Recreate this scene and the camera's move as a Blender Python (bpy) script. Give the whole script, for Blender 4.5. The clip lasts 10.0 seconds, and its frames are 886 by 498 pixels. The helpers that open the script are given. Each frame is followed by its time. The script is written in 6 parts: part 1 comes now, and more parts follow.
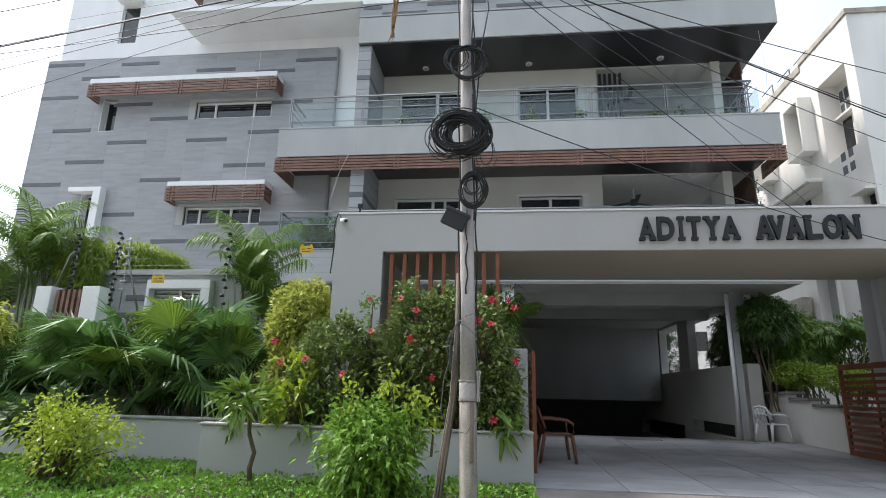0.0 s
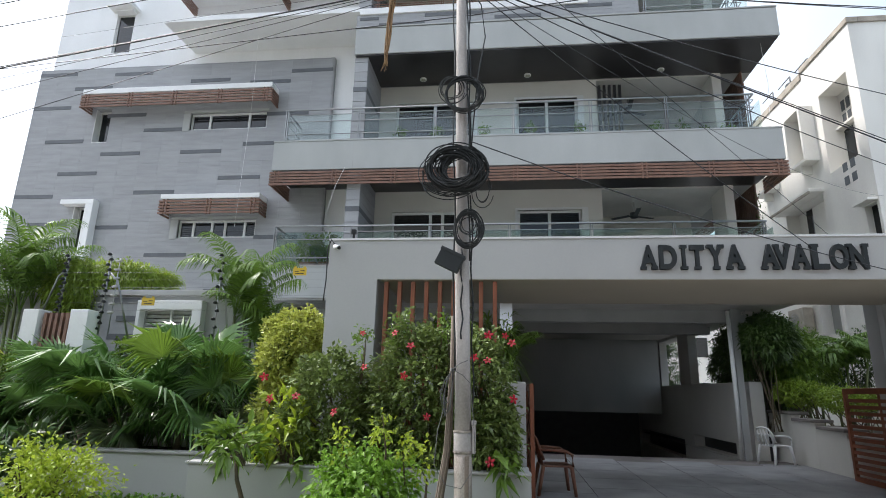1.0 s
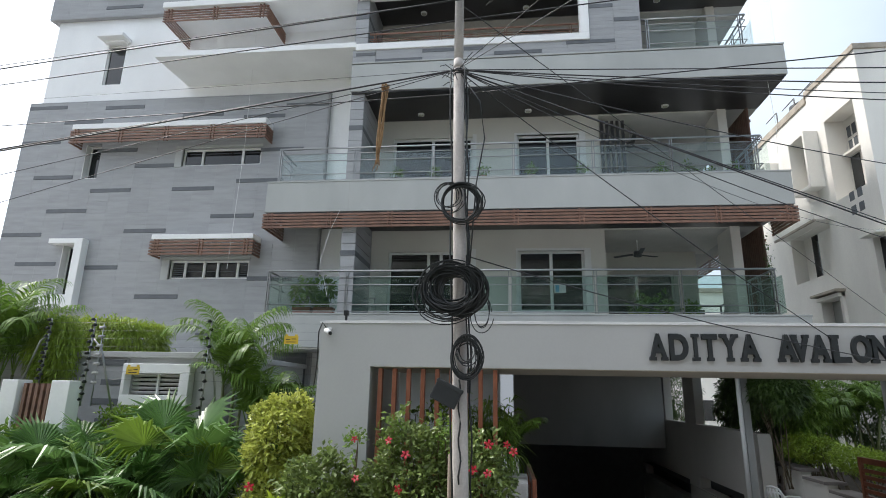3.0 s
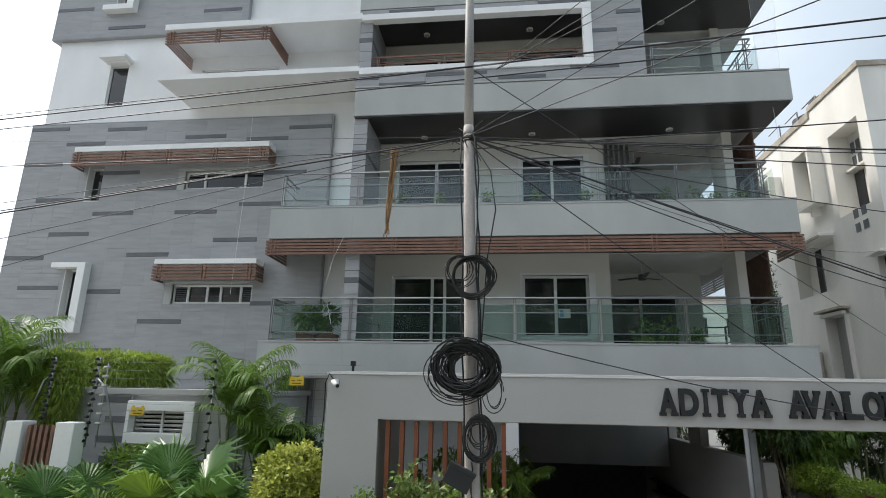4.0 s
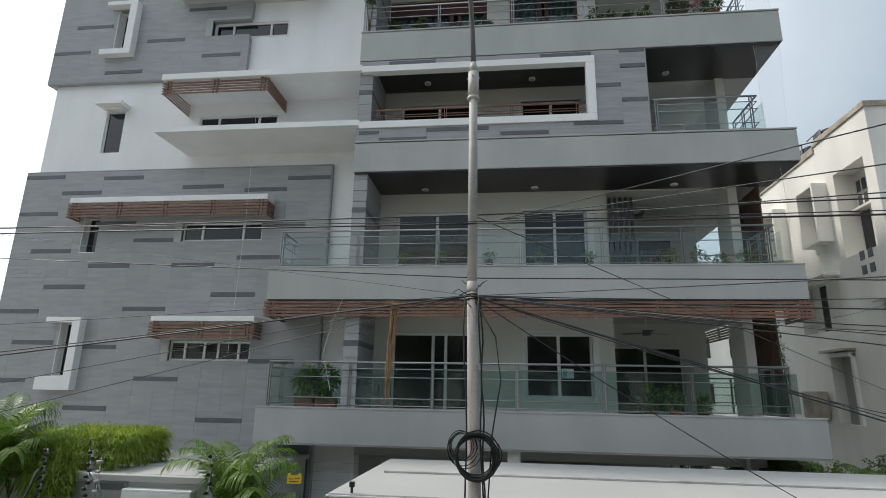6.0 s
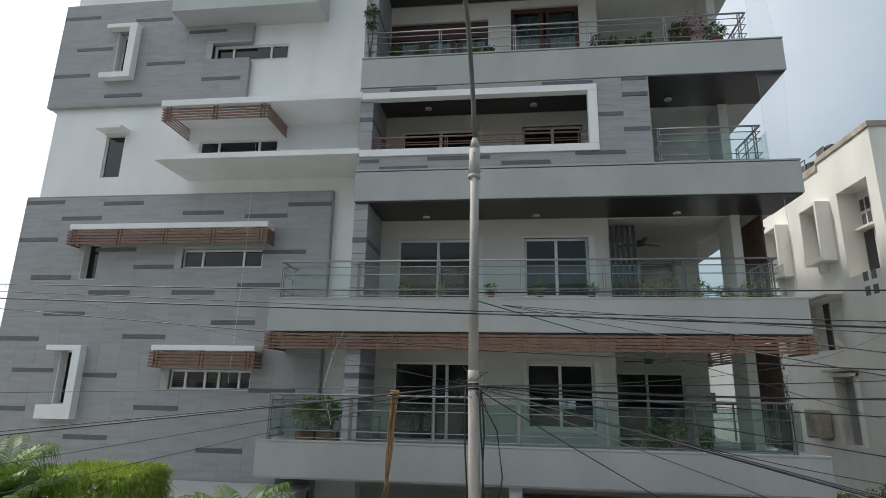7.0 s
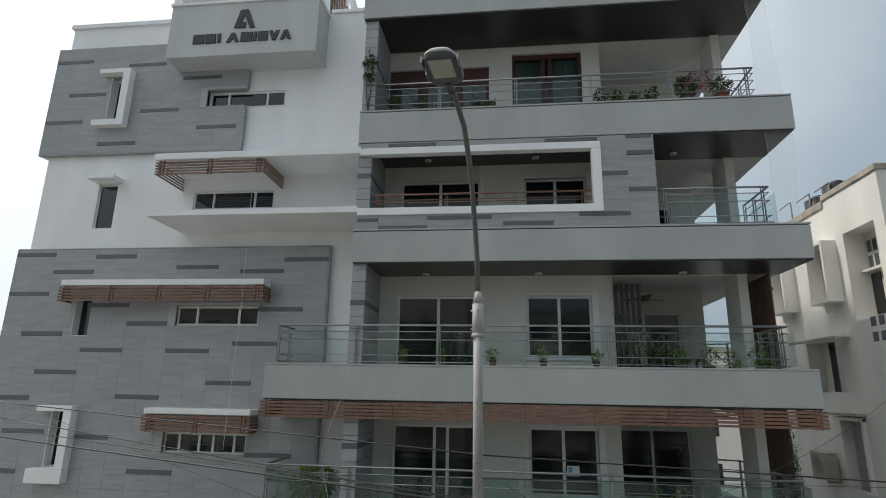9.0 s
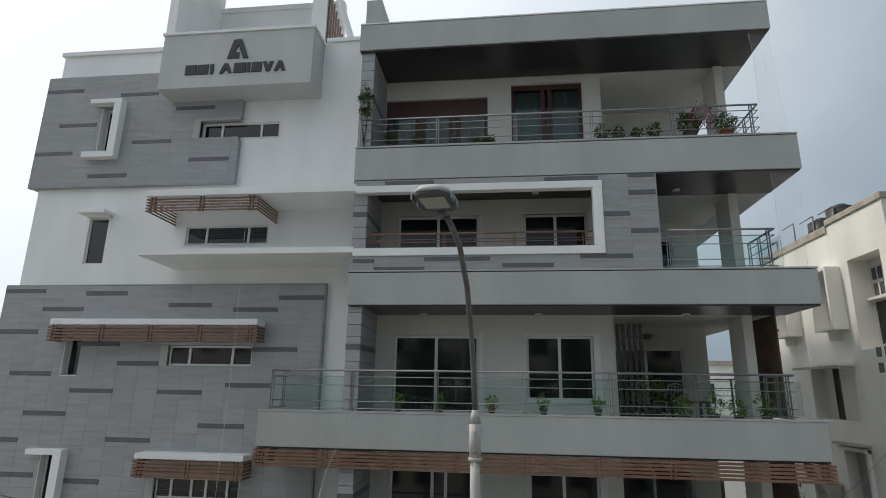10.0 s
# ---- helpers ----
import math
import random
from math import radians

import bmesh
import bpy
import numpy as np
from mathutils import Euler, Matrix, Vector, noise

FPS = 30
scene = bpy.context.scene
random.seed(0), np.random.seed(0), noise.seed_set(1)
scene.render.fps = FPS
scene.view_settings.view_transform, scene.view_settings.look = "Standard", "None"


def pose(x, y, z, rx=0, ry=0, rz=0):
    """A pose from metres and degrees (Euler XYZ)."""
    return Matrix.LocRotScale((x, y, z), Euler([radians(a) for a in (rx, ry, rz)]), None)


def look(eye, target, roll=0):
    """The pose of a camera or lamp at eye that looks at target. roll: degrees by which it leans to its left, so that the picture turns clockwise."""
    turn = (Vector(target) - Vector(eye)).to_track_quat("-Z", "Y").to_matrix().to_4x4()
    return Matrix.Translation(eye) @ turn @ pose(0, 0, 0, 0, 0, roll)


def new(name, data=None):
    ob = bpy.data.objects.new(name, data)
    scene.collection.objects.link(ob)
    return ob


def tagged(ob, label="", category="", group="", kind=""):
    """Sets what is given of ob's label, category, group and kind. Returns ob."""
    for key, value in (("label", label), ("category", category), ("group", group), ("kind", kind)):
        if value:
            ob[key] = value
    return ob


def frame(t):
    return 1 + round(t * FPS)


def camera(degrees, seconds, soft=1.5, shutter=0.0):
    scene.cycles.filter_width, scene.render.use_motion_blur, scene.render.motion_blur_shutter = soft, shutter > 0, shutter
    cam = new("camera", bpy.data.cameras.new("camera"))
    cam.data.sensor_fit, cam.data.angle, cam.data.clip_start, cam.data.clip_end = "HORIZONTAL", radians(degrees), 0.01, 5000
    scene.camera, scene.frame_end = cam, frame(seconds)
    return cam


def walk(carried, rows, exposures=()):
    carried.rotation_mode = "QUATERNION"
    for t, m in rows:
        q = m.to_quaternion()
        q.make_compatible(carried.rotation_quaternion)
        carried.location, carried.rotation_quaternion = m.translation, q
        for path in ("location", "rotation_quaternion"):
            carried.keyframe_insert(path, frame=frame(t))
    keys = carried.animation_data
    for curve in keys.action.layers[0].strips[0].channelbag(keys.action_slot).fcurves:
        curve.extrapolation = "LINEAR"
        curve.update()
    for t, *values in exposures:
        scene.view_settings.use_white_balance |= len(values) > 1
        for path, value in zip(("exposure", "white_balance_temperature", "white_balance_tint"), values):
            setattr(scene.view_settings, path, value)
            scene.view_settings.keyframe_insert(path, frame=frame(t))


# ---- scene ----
cam = camera(77.0, 10.0, soft=0.95)
PATH = [
    (0, (0.348, -0.164, 0.956), (0.119, 1.76, 1.451), 1.3),
    (0.5, (0.371, -0.12, 1.134), (0.142, 1.804, 1.629), 1.3),
    (1, (0.369, -0.054, 1.338), (0.143, 1.87, 1.835), 1.3),
    (1.5, (0.368, 0.011, 1.583), (0.14, 1.936, 2.079), 1.3),
    (2, (0.385, 0.05, 1.849), (0.159, 1.974, 2.347), 1.2),
    (2.5, (0.394, 0.083, 2.106), (0.169, 2.006, 2.608), 1.2),
    (2.7, (0.388, 0.081, 2.217), (0.163, 2.004, 2.719), 1.2),
    (3.8, (0.284, -0.022, 2.885), (0.058, 1.901, 3.385), 1.1),
    (4, (0.276, -0.051, 3.002), (0.05, 1.872, 3.502), 1.1),
    (4.5, (0.262, -0.103, 3.345), (0.035, 1.821, 3.844), 1.1),
    (5, (0.256, -0.128, 3.692), (0.028, 1.795, 4.193), 1.1),
    (5.5, (0.246, -0.157, 4.05), (0.019, 1.766, 4.55), 1.1),
    (5.7, (0.249, -0.17, 4.186), (0.022, 1.753, 4.686), 1.1),
    (6.8, (0.241, -0.261, 5.018), (0.01, 1.664, 5.51), 1.1),
    (7, (0.253, -0.305, 5.163), (0.021, 1.62, 5.653), 1.1),
    (7.5, (0.246, -0.363, 5.464), (0.015, 1.561, 5.96), 1.1),
    (8, (0.207, -0.418, 5.823), (-0.021, 1.506, 6.317), 0.9),
    (8.5, (0.217, -0.387, 6.176), (-0.012, 1.537, 6.669), 1.0),
    (9, (0.213, -0.334, 6.619), (-0.017, 1.591, 7.111), 1.0),
    (9.5, (0.242, -0.26, 7.105), (0.01, 1.665, 7.596), 0.9),
    (10, (0.23, -0.262, 7.628), (0.002, 1.664, 8.118), 0.9),
]
EXPOSURES = [(0.0, 0.63, 6250, 14), (2.5, 0.57, 6300, 13), (4.0, 0.23, 6450, 11), (5.5, -0.05, 6500, 10), (7.5, -0.19, 6520, 10), (10.0, -0.39, 6580, 10)]
walk(cam, [(t, look(eye, target, roll)) for t, eye, target, roll in PATH], EXPOSURES)

# world: hazy, thinly clouded daylight with the sun high on the left
SUN_DIR = Vector((-0.60, 0.18, 0.78)).normalized()
world = bpy.data.worlds.new("world")
scene.world = world
world.use_nodes = True
wt = world.node_tree
wt.nodes.clear()
w_out = wt.nodes.new("ShaderNodeOutputWorld")
w_bg = wt.nodes.new("ShaderNodeBackground")
w_sky = wt.nodes.new("ShaderNodeTexSky")
w_sky.sky_type = "NISHITA"
w_sky.sun_disc = False
w_sky.sun_elevation = math.asin(SUN_DIR.z)
w_sky.sun_rotation = math.atan2(SUN_DIR.x, SUN_DIR.y)
w_sky.dust_density = 4.0
w_sky.air_density = 1.0
w_geo = wt.nodes.new("ShaderNodeTexCoord")
w_dot = wt.nodes.new("ShaderNodeVectorMath")
w_dot.operation = "DOT_PRODUCT"
w_dot.inputs[1].default_value = SUN_DIR
w_noise = wt.nodes.new("ShaderNodeTexNoise")
w_noise.inputs["Scale"].default_value = 2.2
w_noise.inputs["Detail"].default_value = 5.0
w_add = wt.nodes.new("ShaderNodeMath")
w_add.operation = "MULTIPLY_ADD"
w_add.inputs[1].default_value = 0.55
w_ramp = wt.nodes.new("ShaderNodeValToRGB")
w_ramp.color_ramp.elements[0].position = 0.25
w_ramp.color_ramp.elements[0].color = (3.35, 4.45, 5.35, 1)
w_ramp.color_ramp.elements[1].position = 1.0
w_ramp.color_ramp.elements[1].color = (14.0, 15.0, 15.9, 1)
w_mix = wt.nodes.new("ShaderNodeMix")
w_mix.data_type = "RGBA"
w_mix.inputs["Factor"].default_value = 0.82
wt.links.new(w_geo.outputs["Generated"], w_dot.inputs[0])
wt.links.new(w_geo.outputs["Generated"], w_noise.inputs["Vector"])
wt.links.new(w_noise.outputs["Fac"], w_add.inputs[0])
wt.links.new(w_dot.outputs["Value"], w_add.inputs[2])
wt.links.new(w_add.outputs["Value"], w_ramp.inputs["Fac"])
wt.links.new(w_sky.outputs["Color"], w_mix.inputs["A"])
wt.links.new(w_ramp.outputs["Color"], w_mix.inputs["B"])
wt.links.new(w_mix.outputs["Result"], w_bg.inputs["Color"])
w_bg.inputs["Strength"].default_value = 0.10
wt.links.new(w_bg.outputs["Background"], w_out.inputs["Surface"])

sun_data = bpy.data.lights.new("sun", "SUN")
sun_data.energy = 2.6
sun_data.angle = radians(6)
sun_data.color = (1.0, 0.95, 0.87)
sun = new("sun", sun_data)
sun.matrix_world = look(SUN_DIR * 60, (0, 0, 0))


# ---- materials ----
def material(name, color, rough=0.6, metal=0.0, vary=0.12, scale=3.0, fine=60.0, bump=0.15, island=0.0,
             tint=None, streak=0.0, spec=0.5, trans=0.0, obj_random=0.0):
    """A painted, stone, wood or leaf surface: broad stains, fine grain, relief, and a shift of tone from piece to piece."""
    m = bpy.data.materials.new(name)
    m.use_nodes = True
    t = m.node_tree
    n, k = t.nodes, t.links
    p = n["Principled BSDF"]
    p.inputs["Roughness"].default_value = rough
    p.inputs["Metallic"].default_value = metal
    p.inputs["Specular IOR Level"].default_value = spec
    co = n.new("ShaderNodeNewGeometry")
    mp = n.new("ShaderNodeMapping")
    k.new(co.outputs["Position"], mp.inputs["Vector"])
    if streak:
        mp.inputs["Scale"].default_value = (1.0, 1.0, streak)
    a = n.new("ShaderNodeTexNoise")
    a.inputs["Scale"].default_value = scale
    a.inputs["Detail"].default_value = 6
    k.new(mp.outputs["Vector"], a.inputs["Vector"])
    b = n.new("ShaderNodeTexNoise")
    b.inputs["Scale"].default_value = fine
    b.inputs["Detail"].default_value = 3
    k.new(co.outputs["Position"], b.inputs["Vector"])
    s = n.new("ShaderNodeMath")
    s.operation = "MULTIPLY_ADD"
    s.inputs[1].default_value = 0.35
    k.new(b.outputs["Fac"], s.inputs[0])
    k.new(a.outputs["Fac"], s.inputs[2])
    last = s.outputs["Value"]
    if island or obj_random:
        g = n.new("ShaderNodeNewGeometry") if island else n.new("ShaderNodeObjectInfo")
        o = g.outputs["Random Per Island"] if island else g.outputs["Random"]
        r = n.new("ShaderNodeMath")
        r.operation = "MULTIPLY_ADD"
        r.inputs[1].default_value = island or obj_random
        k.new(o, r.inputs[0])
        k.new(last, r.inputs[2])
        last = r.outputs["Value"]
    ramp = n.new("ShaderNodeValToRGB")
    c = Vector(color)
    lo = c * (1 - vary * 1.6)
    hi = Vector(tint) if tint else c * (1 + vary * 1.3)
    ramp.color_ramp.elements[0].position = 0.35
    ramp.color_ramp.elements[1].position = 1.0 + (island or obj_random) * 0.8
    if ramp.color_ramp.elements[1].position > 1:
        ramp.color_ramp.elements[1].position = 1.0
    ramp.color_ramp.elements[0].color = (*lo, 1)
    ramp.color_ramp.elements[1].color = (*[min(v, 1) for v in hi], 1)
    k.new(last, ramp.inputs["Fac"])
    k.new(ramp.outputs["Color"], p.inputs["Base Color"])
    if bump:
        u = n.new("ShaderNodeBump")
        u.inputs["Strength"].default_value = bump
        u.inputs["Distance"].default_value = 0.01
        k.new(s.outputs["Value"], u.inputs["Height"])
        k.new(u.outputs["Normal"], p.inputs["Normal"])
    if trans:
        tr = n.new("ShaderNodeBsdfTranslucent")
        k.new(ramp.outputs["Color"], tr.inputs["Color"])
        mx = n.new("ShaderNodeMixShader")
        mx.inputs["Fac"].default_value = trans
        k.new(p.outputs["BSDF"], mx.inputs[1])
        k.new(tr.outputs["BSDF"], mx.inputs[2])
        k.new(mx.outputs["Shader"], n["Material Output"].inputs["Surface"])
    return m


def glass(name, color, rough=0.02, alpha=0.25):
    """A thin pane: mostly see-through, with a mirror-like gloss that grows at a slant."""
    m = bpy.data.materials.new(name)
    m.use_nodes = True
    n, k = m.node_tree.nodes, m.node_tree.links
    n.clear()
    out = n.new("ShaderNodeOutputMaterial")
    clear = n.new("ShaderNodeBsdfTransparent")
    clear.inputs["Color"].default_value = (*color, 1)
    film = n.new("ShaderNodeBsdfDiffuse")
    film.inputs["Color"].default_value = (0.42, 0.55, 0.52, 1)
    haze = n.new("ShaderNodeMixShader")
    haze.inputs["Fac"].default_value = alpha
    gloss = n.new("ShaderNodeBsdfGlossy")
    gloss.inputs["Roughness"].default_value = rough
    slant = n.new("ShaderNodeLayerWeight")
    slant.inputs["Blend"].default_value = 0.5
    curve = n.new("ShaderNodeMath")
    curve.operation = "POWER"
    curve.inputs[1].default_value = 5.0
    k.new(slant.outputs["Facing"], curve.inputs[0])
    fres = n.new("ShaderNodeMath")
    fres.operation = "MULTIPLY_ADD"
    fres.inputs[1].default_value = 0.85
    fres.inputs[2].default_value = 0.05
    k.new(curve.outputs[0], fres.inputs[0])
    top = n.new("ShaderNodeMixShader")
    k.new(clear.outputs[0], haze.inputs[1])
    k.new(film.outputs[0], haze.inputs[2])
    k.new(fres.outputs[0], top.inputs["Fac"])
    k.new(haze.outputs[0], top.inputs[1])
    k.new(gloss.outputs[0], top.inputs[2])
    k.new(top.outputs[0], out.inputs["Surface"])
    return m


M_WHITE = material("white_paint", (0.865, 0.865, 0.86), 0.6, vary=0.06, scale=1.1, fine=30, bump=0.08, streak=0.35)
M_SLAB = material("pale_grey_paint", (0.43, 0.44, 0.425), 0.6, vary=0.09, scale=1.3, fine=40, bump=0.06, streak=0.4)
M_POLE = material("stained_pole_paint", (0.46, 0.425, 0.40), 0.7, vary=0.3, scale=5, fine=60, streak=0.25, bump=0.3)
M_PINK = material("pink_bract", (0.30, 0.05, 0.13), 0.6, vary=0.3, island=0.3, trans=0.3, bump=0)
M_GATE = material("warm_grey_paint", (0.45, 0.45, 0.44), 0.6, vary=0.05, scale=0.7, fine=40, bump=0.08)
M_CREAM = material("cream_wall", (0.66, 0.64, 0.59), 0.7, vary=0.05, scale=1.0, fine=40, bump=0.08)
M_TILE = material("grey_stone", (0.335, 0.34, 0.348), 0.55, vary=0.10, scale=1.7, fine=45, bump=0.15, obj_random=0.24, streak=6)
M_TILE_JOINED = material("grey_stone_joined", (0.335, 0.34, 0.348), 0.55, vary=0.10, scale=1.7, fine=45, bump=0.15, island=0.2, streak=6)
# Also on the ramp end wall and floor, as painted shade.
M_STRIP = material("charcoal_stone_and_shade", (0.12, 0.128, 0.138), 0.5, vary=0.15, scale=4, bump=0.2)
M_JOINT = material("tile_backing", (0.325, 0.332, 0.34), 0.8, vary=0.1)
# Also painted shade in the ramp wall slots and the plant room.
M_SOFFIT = material("dark_soffit_and_shade", (0.036, 0.035, 0.036), 0.32, vary=0.2, scale=1.2, bump=0.05)
M_CEIL = material("plaster_ceiling", (0.6, 0.59, 0.56), 0.8, vary=0.05)
M_WOOD = material("brown_slat", (0.205, 0.11, 0.075), 0.5, vary=0.25, scale=5, fine=80, bump=0.2, island=0.15)
M_RUST = material("red_brown_metal", (0.23, 0.075, 0.035), 0.5, vary=0.2, scale=4, bump=0.1)
M_FRAME = material("white_window_frame", (0.75, 0.75, 0.74), 0.4, vary=0.03)
M_DARKGLASS = material("dark_glazing", (0.012, 0.015, 0.017), 0.06, vary=0.3, scale=0.7, bump=0.0, spec=0.6)
M_STEEL = material("brushed_steel", (0.38, 0.39, 0.39), 0.32, metal=1.0, vary=0.08, scale=6)
M_GLASS = glass("rail_glass", (0.915, 0.965, 0.955), alpha=0.004)
M_GLASS_GREEN = glass("green_rail_glass", (0.74, 0.835, 0.805), alpha=0.02)
M_CONC = material("weathered_concrete", (0.43, 0.42, 0.41), 0.85, vary=0.22, scale=3, fine=70, bump=0.5)
M_GALV = material("galvanised_pole", (0.40, 0.385, 0.365), 0.6, metal=0.05, vary=0.34, scale=5, streak=0.3, bump=0.2)
M_BARK = material("peeling_wood", (0.33, 0.265, 0.205), 0.9, vary=0.58, scale=9, streak=0.15, fine=90, bump=0.7)
M_FOOT = material("wrapped_pole_foot", (0.38, 0.335, 0.29), 0.9, vary=0.6, scale=9, streak=0.15, fine=90, bump=0.7)
M_STAY = material("dark_weathered_wood", (0.21, 0.17, 0.135), 0.9, vary=0.5, scale=9, streak=0.15, fine=90, bump=0.6)
M_BLACK = material("black_cable", (0.012, 0.014, 0.014), 0.45, vary=0.2)
M_WIRE = material("dull_wire", (0.022, 0.022, 0.025), 0.5, vary=0.2)
M_LETTER = material("charcoal_letter", (0.022, 0.026, 0.028), 0.45, vary=0.2, scale=6)
M_DRIVE = material("paved_drive", (0.30, 0.298, 0.302), 0.7, vary=0.24, scale=1.6, fine=60, bump=0.3, obj_random=0.16)
M_GROUND = material("dusty_concrete_street", (0.27, 0.26, 0.24), 0.9, vary=0.25, scale=0.8, fine=80, bump=0.4)
M_APRON = material("dusty_apron", (0.23, 0.205, 0.19), 0.9, vary=0.3, scale=1.2, fine=70, bump=0.4)
M_SOIL = material("dark_soil", (0.05, 0.035, 0.022), 0.95, vary=0.3, scale=8, fine=90, bump=0.6)
M_NEIGH = material("weathered_white_wall", (0.88, 0.845, 0.785), 0.75, vary=0.12, scale=0.6, streak=0.35, fine=30, bump=0.15)
M_COPING = material("stained_coping", (0.45, 0.40, 0.33), 0.85, vary=0.25, scale=2.5, bump=0.3)
M_PLASTIC_W = material("white_plastic", (0.75, 0.75, 0.74), 0.35, vary=0.04)
M_PLASTIC_B = material("brown_plastic", (0.20, 0.085, 0.05), 0.4, vary=0.15)
M_YELLOW = material("yellow_plate", (0.62, 0.42, 0.03), 0.5, vary=0.1)
M_ROPE = material("straw_rope", (0.31, 0.19, 0.095), 0.85, vary=0.25, scale=14, fine=120, bump=0.5)
M_POT = material("terracotta", (0.28, 0.10, 0.06), 0.8, vary=0.2, scale=6)
M_POT_D = material("dull_pot", (0.13, 0.10, 0.085), 0.8, vary=0.2, scale=6)
M_LAMPGLASS = material("lamp_lens", (0.45, 0.45, 0.38), 0.25, vary=0.1)
M_RED = material("red_petal", (0.50, 0.015, 0.035), 0.5, vary=0.2, island=0.2, trans=0.3, bump=0)
M_SIGN = material("sign_grey_paint", (0.54, 0.55, 0.54), 0.6, vary=0.07, scale=1.0, fine=40, bump=0.06, streak=0.4)
M_TINT = glass("tinted_glazing", (0.62, 0.68, 0.67), alpha=0.01)
M_CURTAIN = material("pale_curtain", (0.66, 0.73, 0.74), 0.9, vary=0.12, scale=2, streak=0.1)
M_MAROON = material("maroon_frame", (0.085, 0.034, 0.028), 0.45, vary=0.15)
M_TAN = material("tan_soffit", (0.40, 0.36, 0.28), 0.7, vary=0.06, scale=0.8)
M_ARM = material("dark_grey_steel", (0.13, 0.13, 0.125), 0.5, vary=0.2, scale=6, bump=0.1)
M_BOARD = material("dark_brown_board", (0.15, 0.08, 0.055), 0.5, vary=0.25, scale=5, fine=80, bump=0.2)
# Also the colour of shade in window rooms, door panel and block holes.
M_BLUEGREY = material("grey_plastic_and_shade", (0.10, 0.11, 0.12), 0.5, vary=0.15)


# ---- building blocks ----
def box(bm, x0, x1, y0, y1, z0, z1):
    v = [bm.verts.new(c) for c in ((x0, y0, z0), (x1, y0, z0), (x1, y1, z0), (x0, y1, z0),
                                   (x0, y0, z1), (x1, y0, z1), (x1, y1, z1), (x0, y1, z1))]
    for f in ((0, 3, 2, 1), (4, 5, 6, 7), (0, 1, 5, 4), (1, 2, 6, 5), (2, 3, 7, 6), (3, 0, 4, 7)):
        bm.faces.new([v[i] for i in f])
    return bm


def boxes(*rows, bevel=0.0):
    bm = bmesh.new()
    for r in rows:
        box(bm, *r)
    if bevel:
        bmesh.ops.bevel(bm, geom=bm.edges[:], offset=bevel, segments=2, profile=0.6, affect="EDGES")
    return bm


def tube(bm, pts, radius, sides=8, taper=None, caps=True):
    """A round bar along points; taper gives the radius at its end."""
    pts = [Vector(p) for p in pts]
    rings = []
    up = Vector((0, 0, 1))
    for i, p in enumerate(pts):
        d = (pts[min(i + 1, len(pts) - 1)] - pts[max(i - 1, 0)]).normalized()
        a = d.cross(up if abs(d.dot(up)) < 0.97 else Vector((0, 1, 0))).normalized()
        b = d.cross(a)
        r = radius if taper is None else radius + (taper - radius) * i / max(len(pts) - 1, 1)
        rings.append([bm.verts.new(p + r * (a * math.cos(2 * math.pi * j / sides) + b * math.sin(2 * math.pi * j / sides)))
                      for j in range(sides)])
    for q, w in zip(rings, rings[1:]):
        for j in range(sides):
            f = bm.faces.new((q[j], q[(j + 1) % sides], w[(j + 1) % sides], w[j]))
            f.smooth = sides > 5
    if caps and sides > 2:
        bm.faces.new(rings[0][::-1])
        bm.faces.new(rings[-1])
    return bm


def mesh_of(name, bm, mat, fix=True):
    if fix:
        bmesh.ops.recalc_face_normals(bm, faces=bm.faces[:])
    me = bpy.data.meshes.new(name)
    bm.to_mesh(me)
    bm.free()
    me.materials.append(mat)
    return me


def part(name, bm, mat, parent, label="", kind=""):
    ob = new(name, mesh_of(name, bm, mat))
    ob.parent = parent
    return tagged(ob, label, kind=kind)


def thing(name, label, category, group="", kind="", at=(0, 0, 0)):
    ob = new(name)
    ob.location = at
    ob.empty_display_size = 0.2
    return tagged(ob, label, category, group, kind)


def solid(name, bm, mat, label, category, group="", kind=""):
    return tagged(new(name, mesh_of(name, bm, mat)), label, category, group, kind)


def cut(rect, holes):
    """The pieces of a rectangle (x0, x1, z0, z1) that lie outside the holes."""
    out = [rect]
    for a0, a1, c0, c1 in holes:
        rest = []
        for x0, x1, z0, z1 in out:
            if a1 <= x0 or a0 >= x1 or c1 <= z0 or c0 >= z1:
                rest.append((x0, x1, z0, z1))
                continue
            if c0 > z0:
                rest.append((x0, x1, z0, c0))
            if c1 < z1:
                rest.append((x0, x1, c1, z1))
            m0, m1 = max(z0, c0), min(z1, c1)
            if a0 > x0:
                rest.append((x0, a0, m0, m1))
            if a1 < x1:
                rest.append((a1, x1, m0, m1))
        out = [r for r in rest if r[1] - r[0] > 0.015 and r[3] - r[2] > 0.012]
    return out


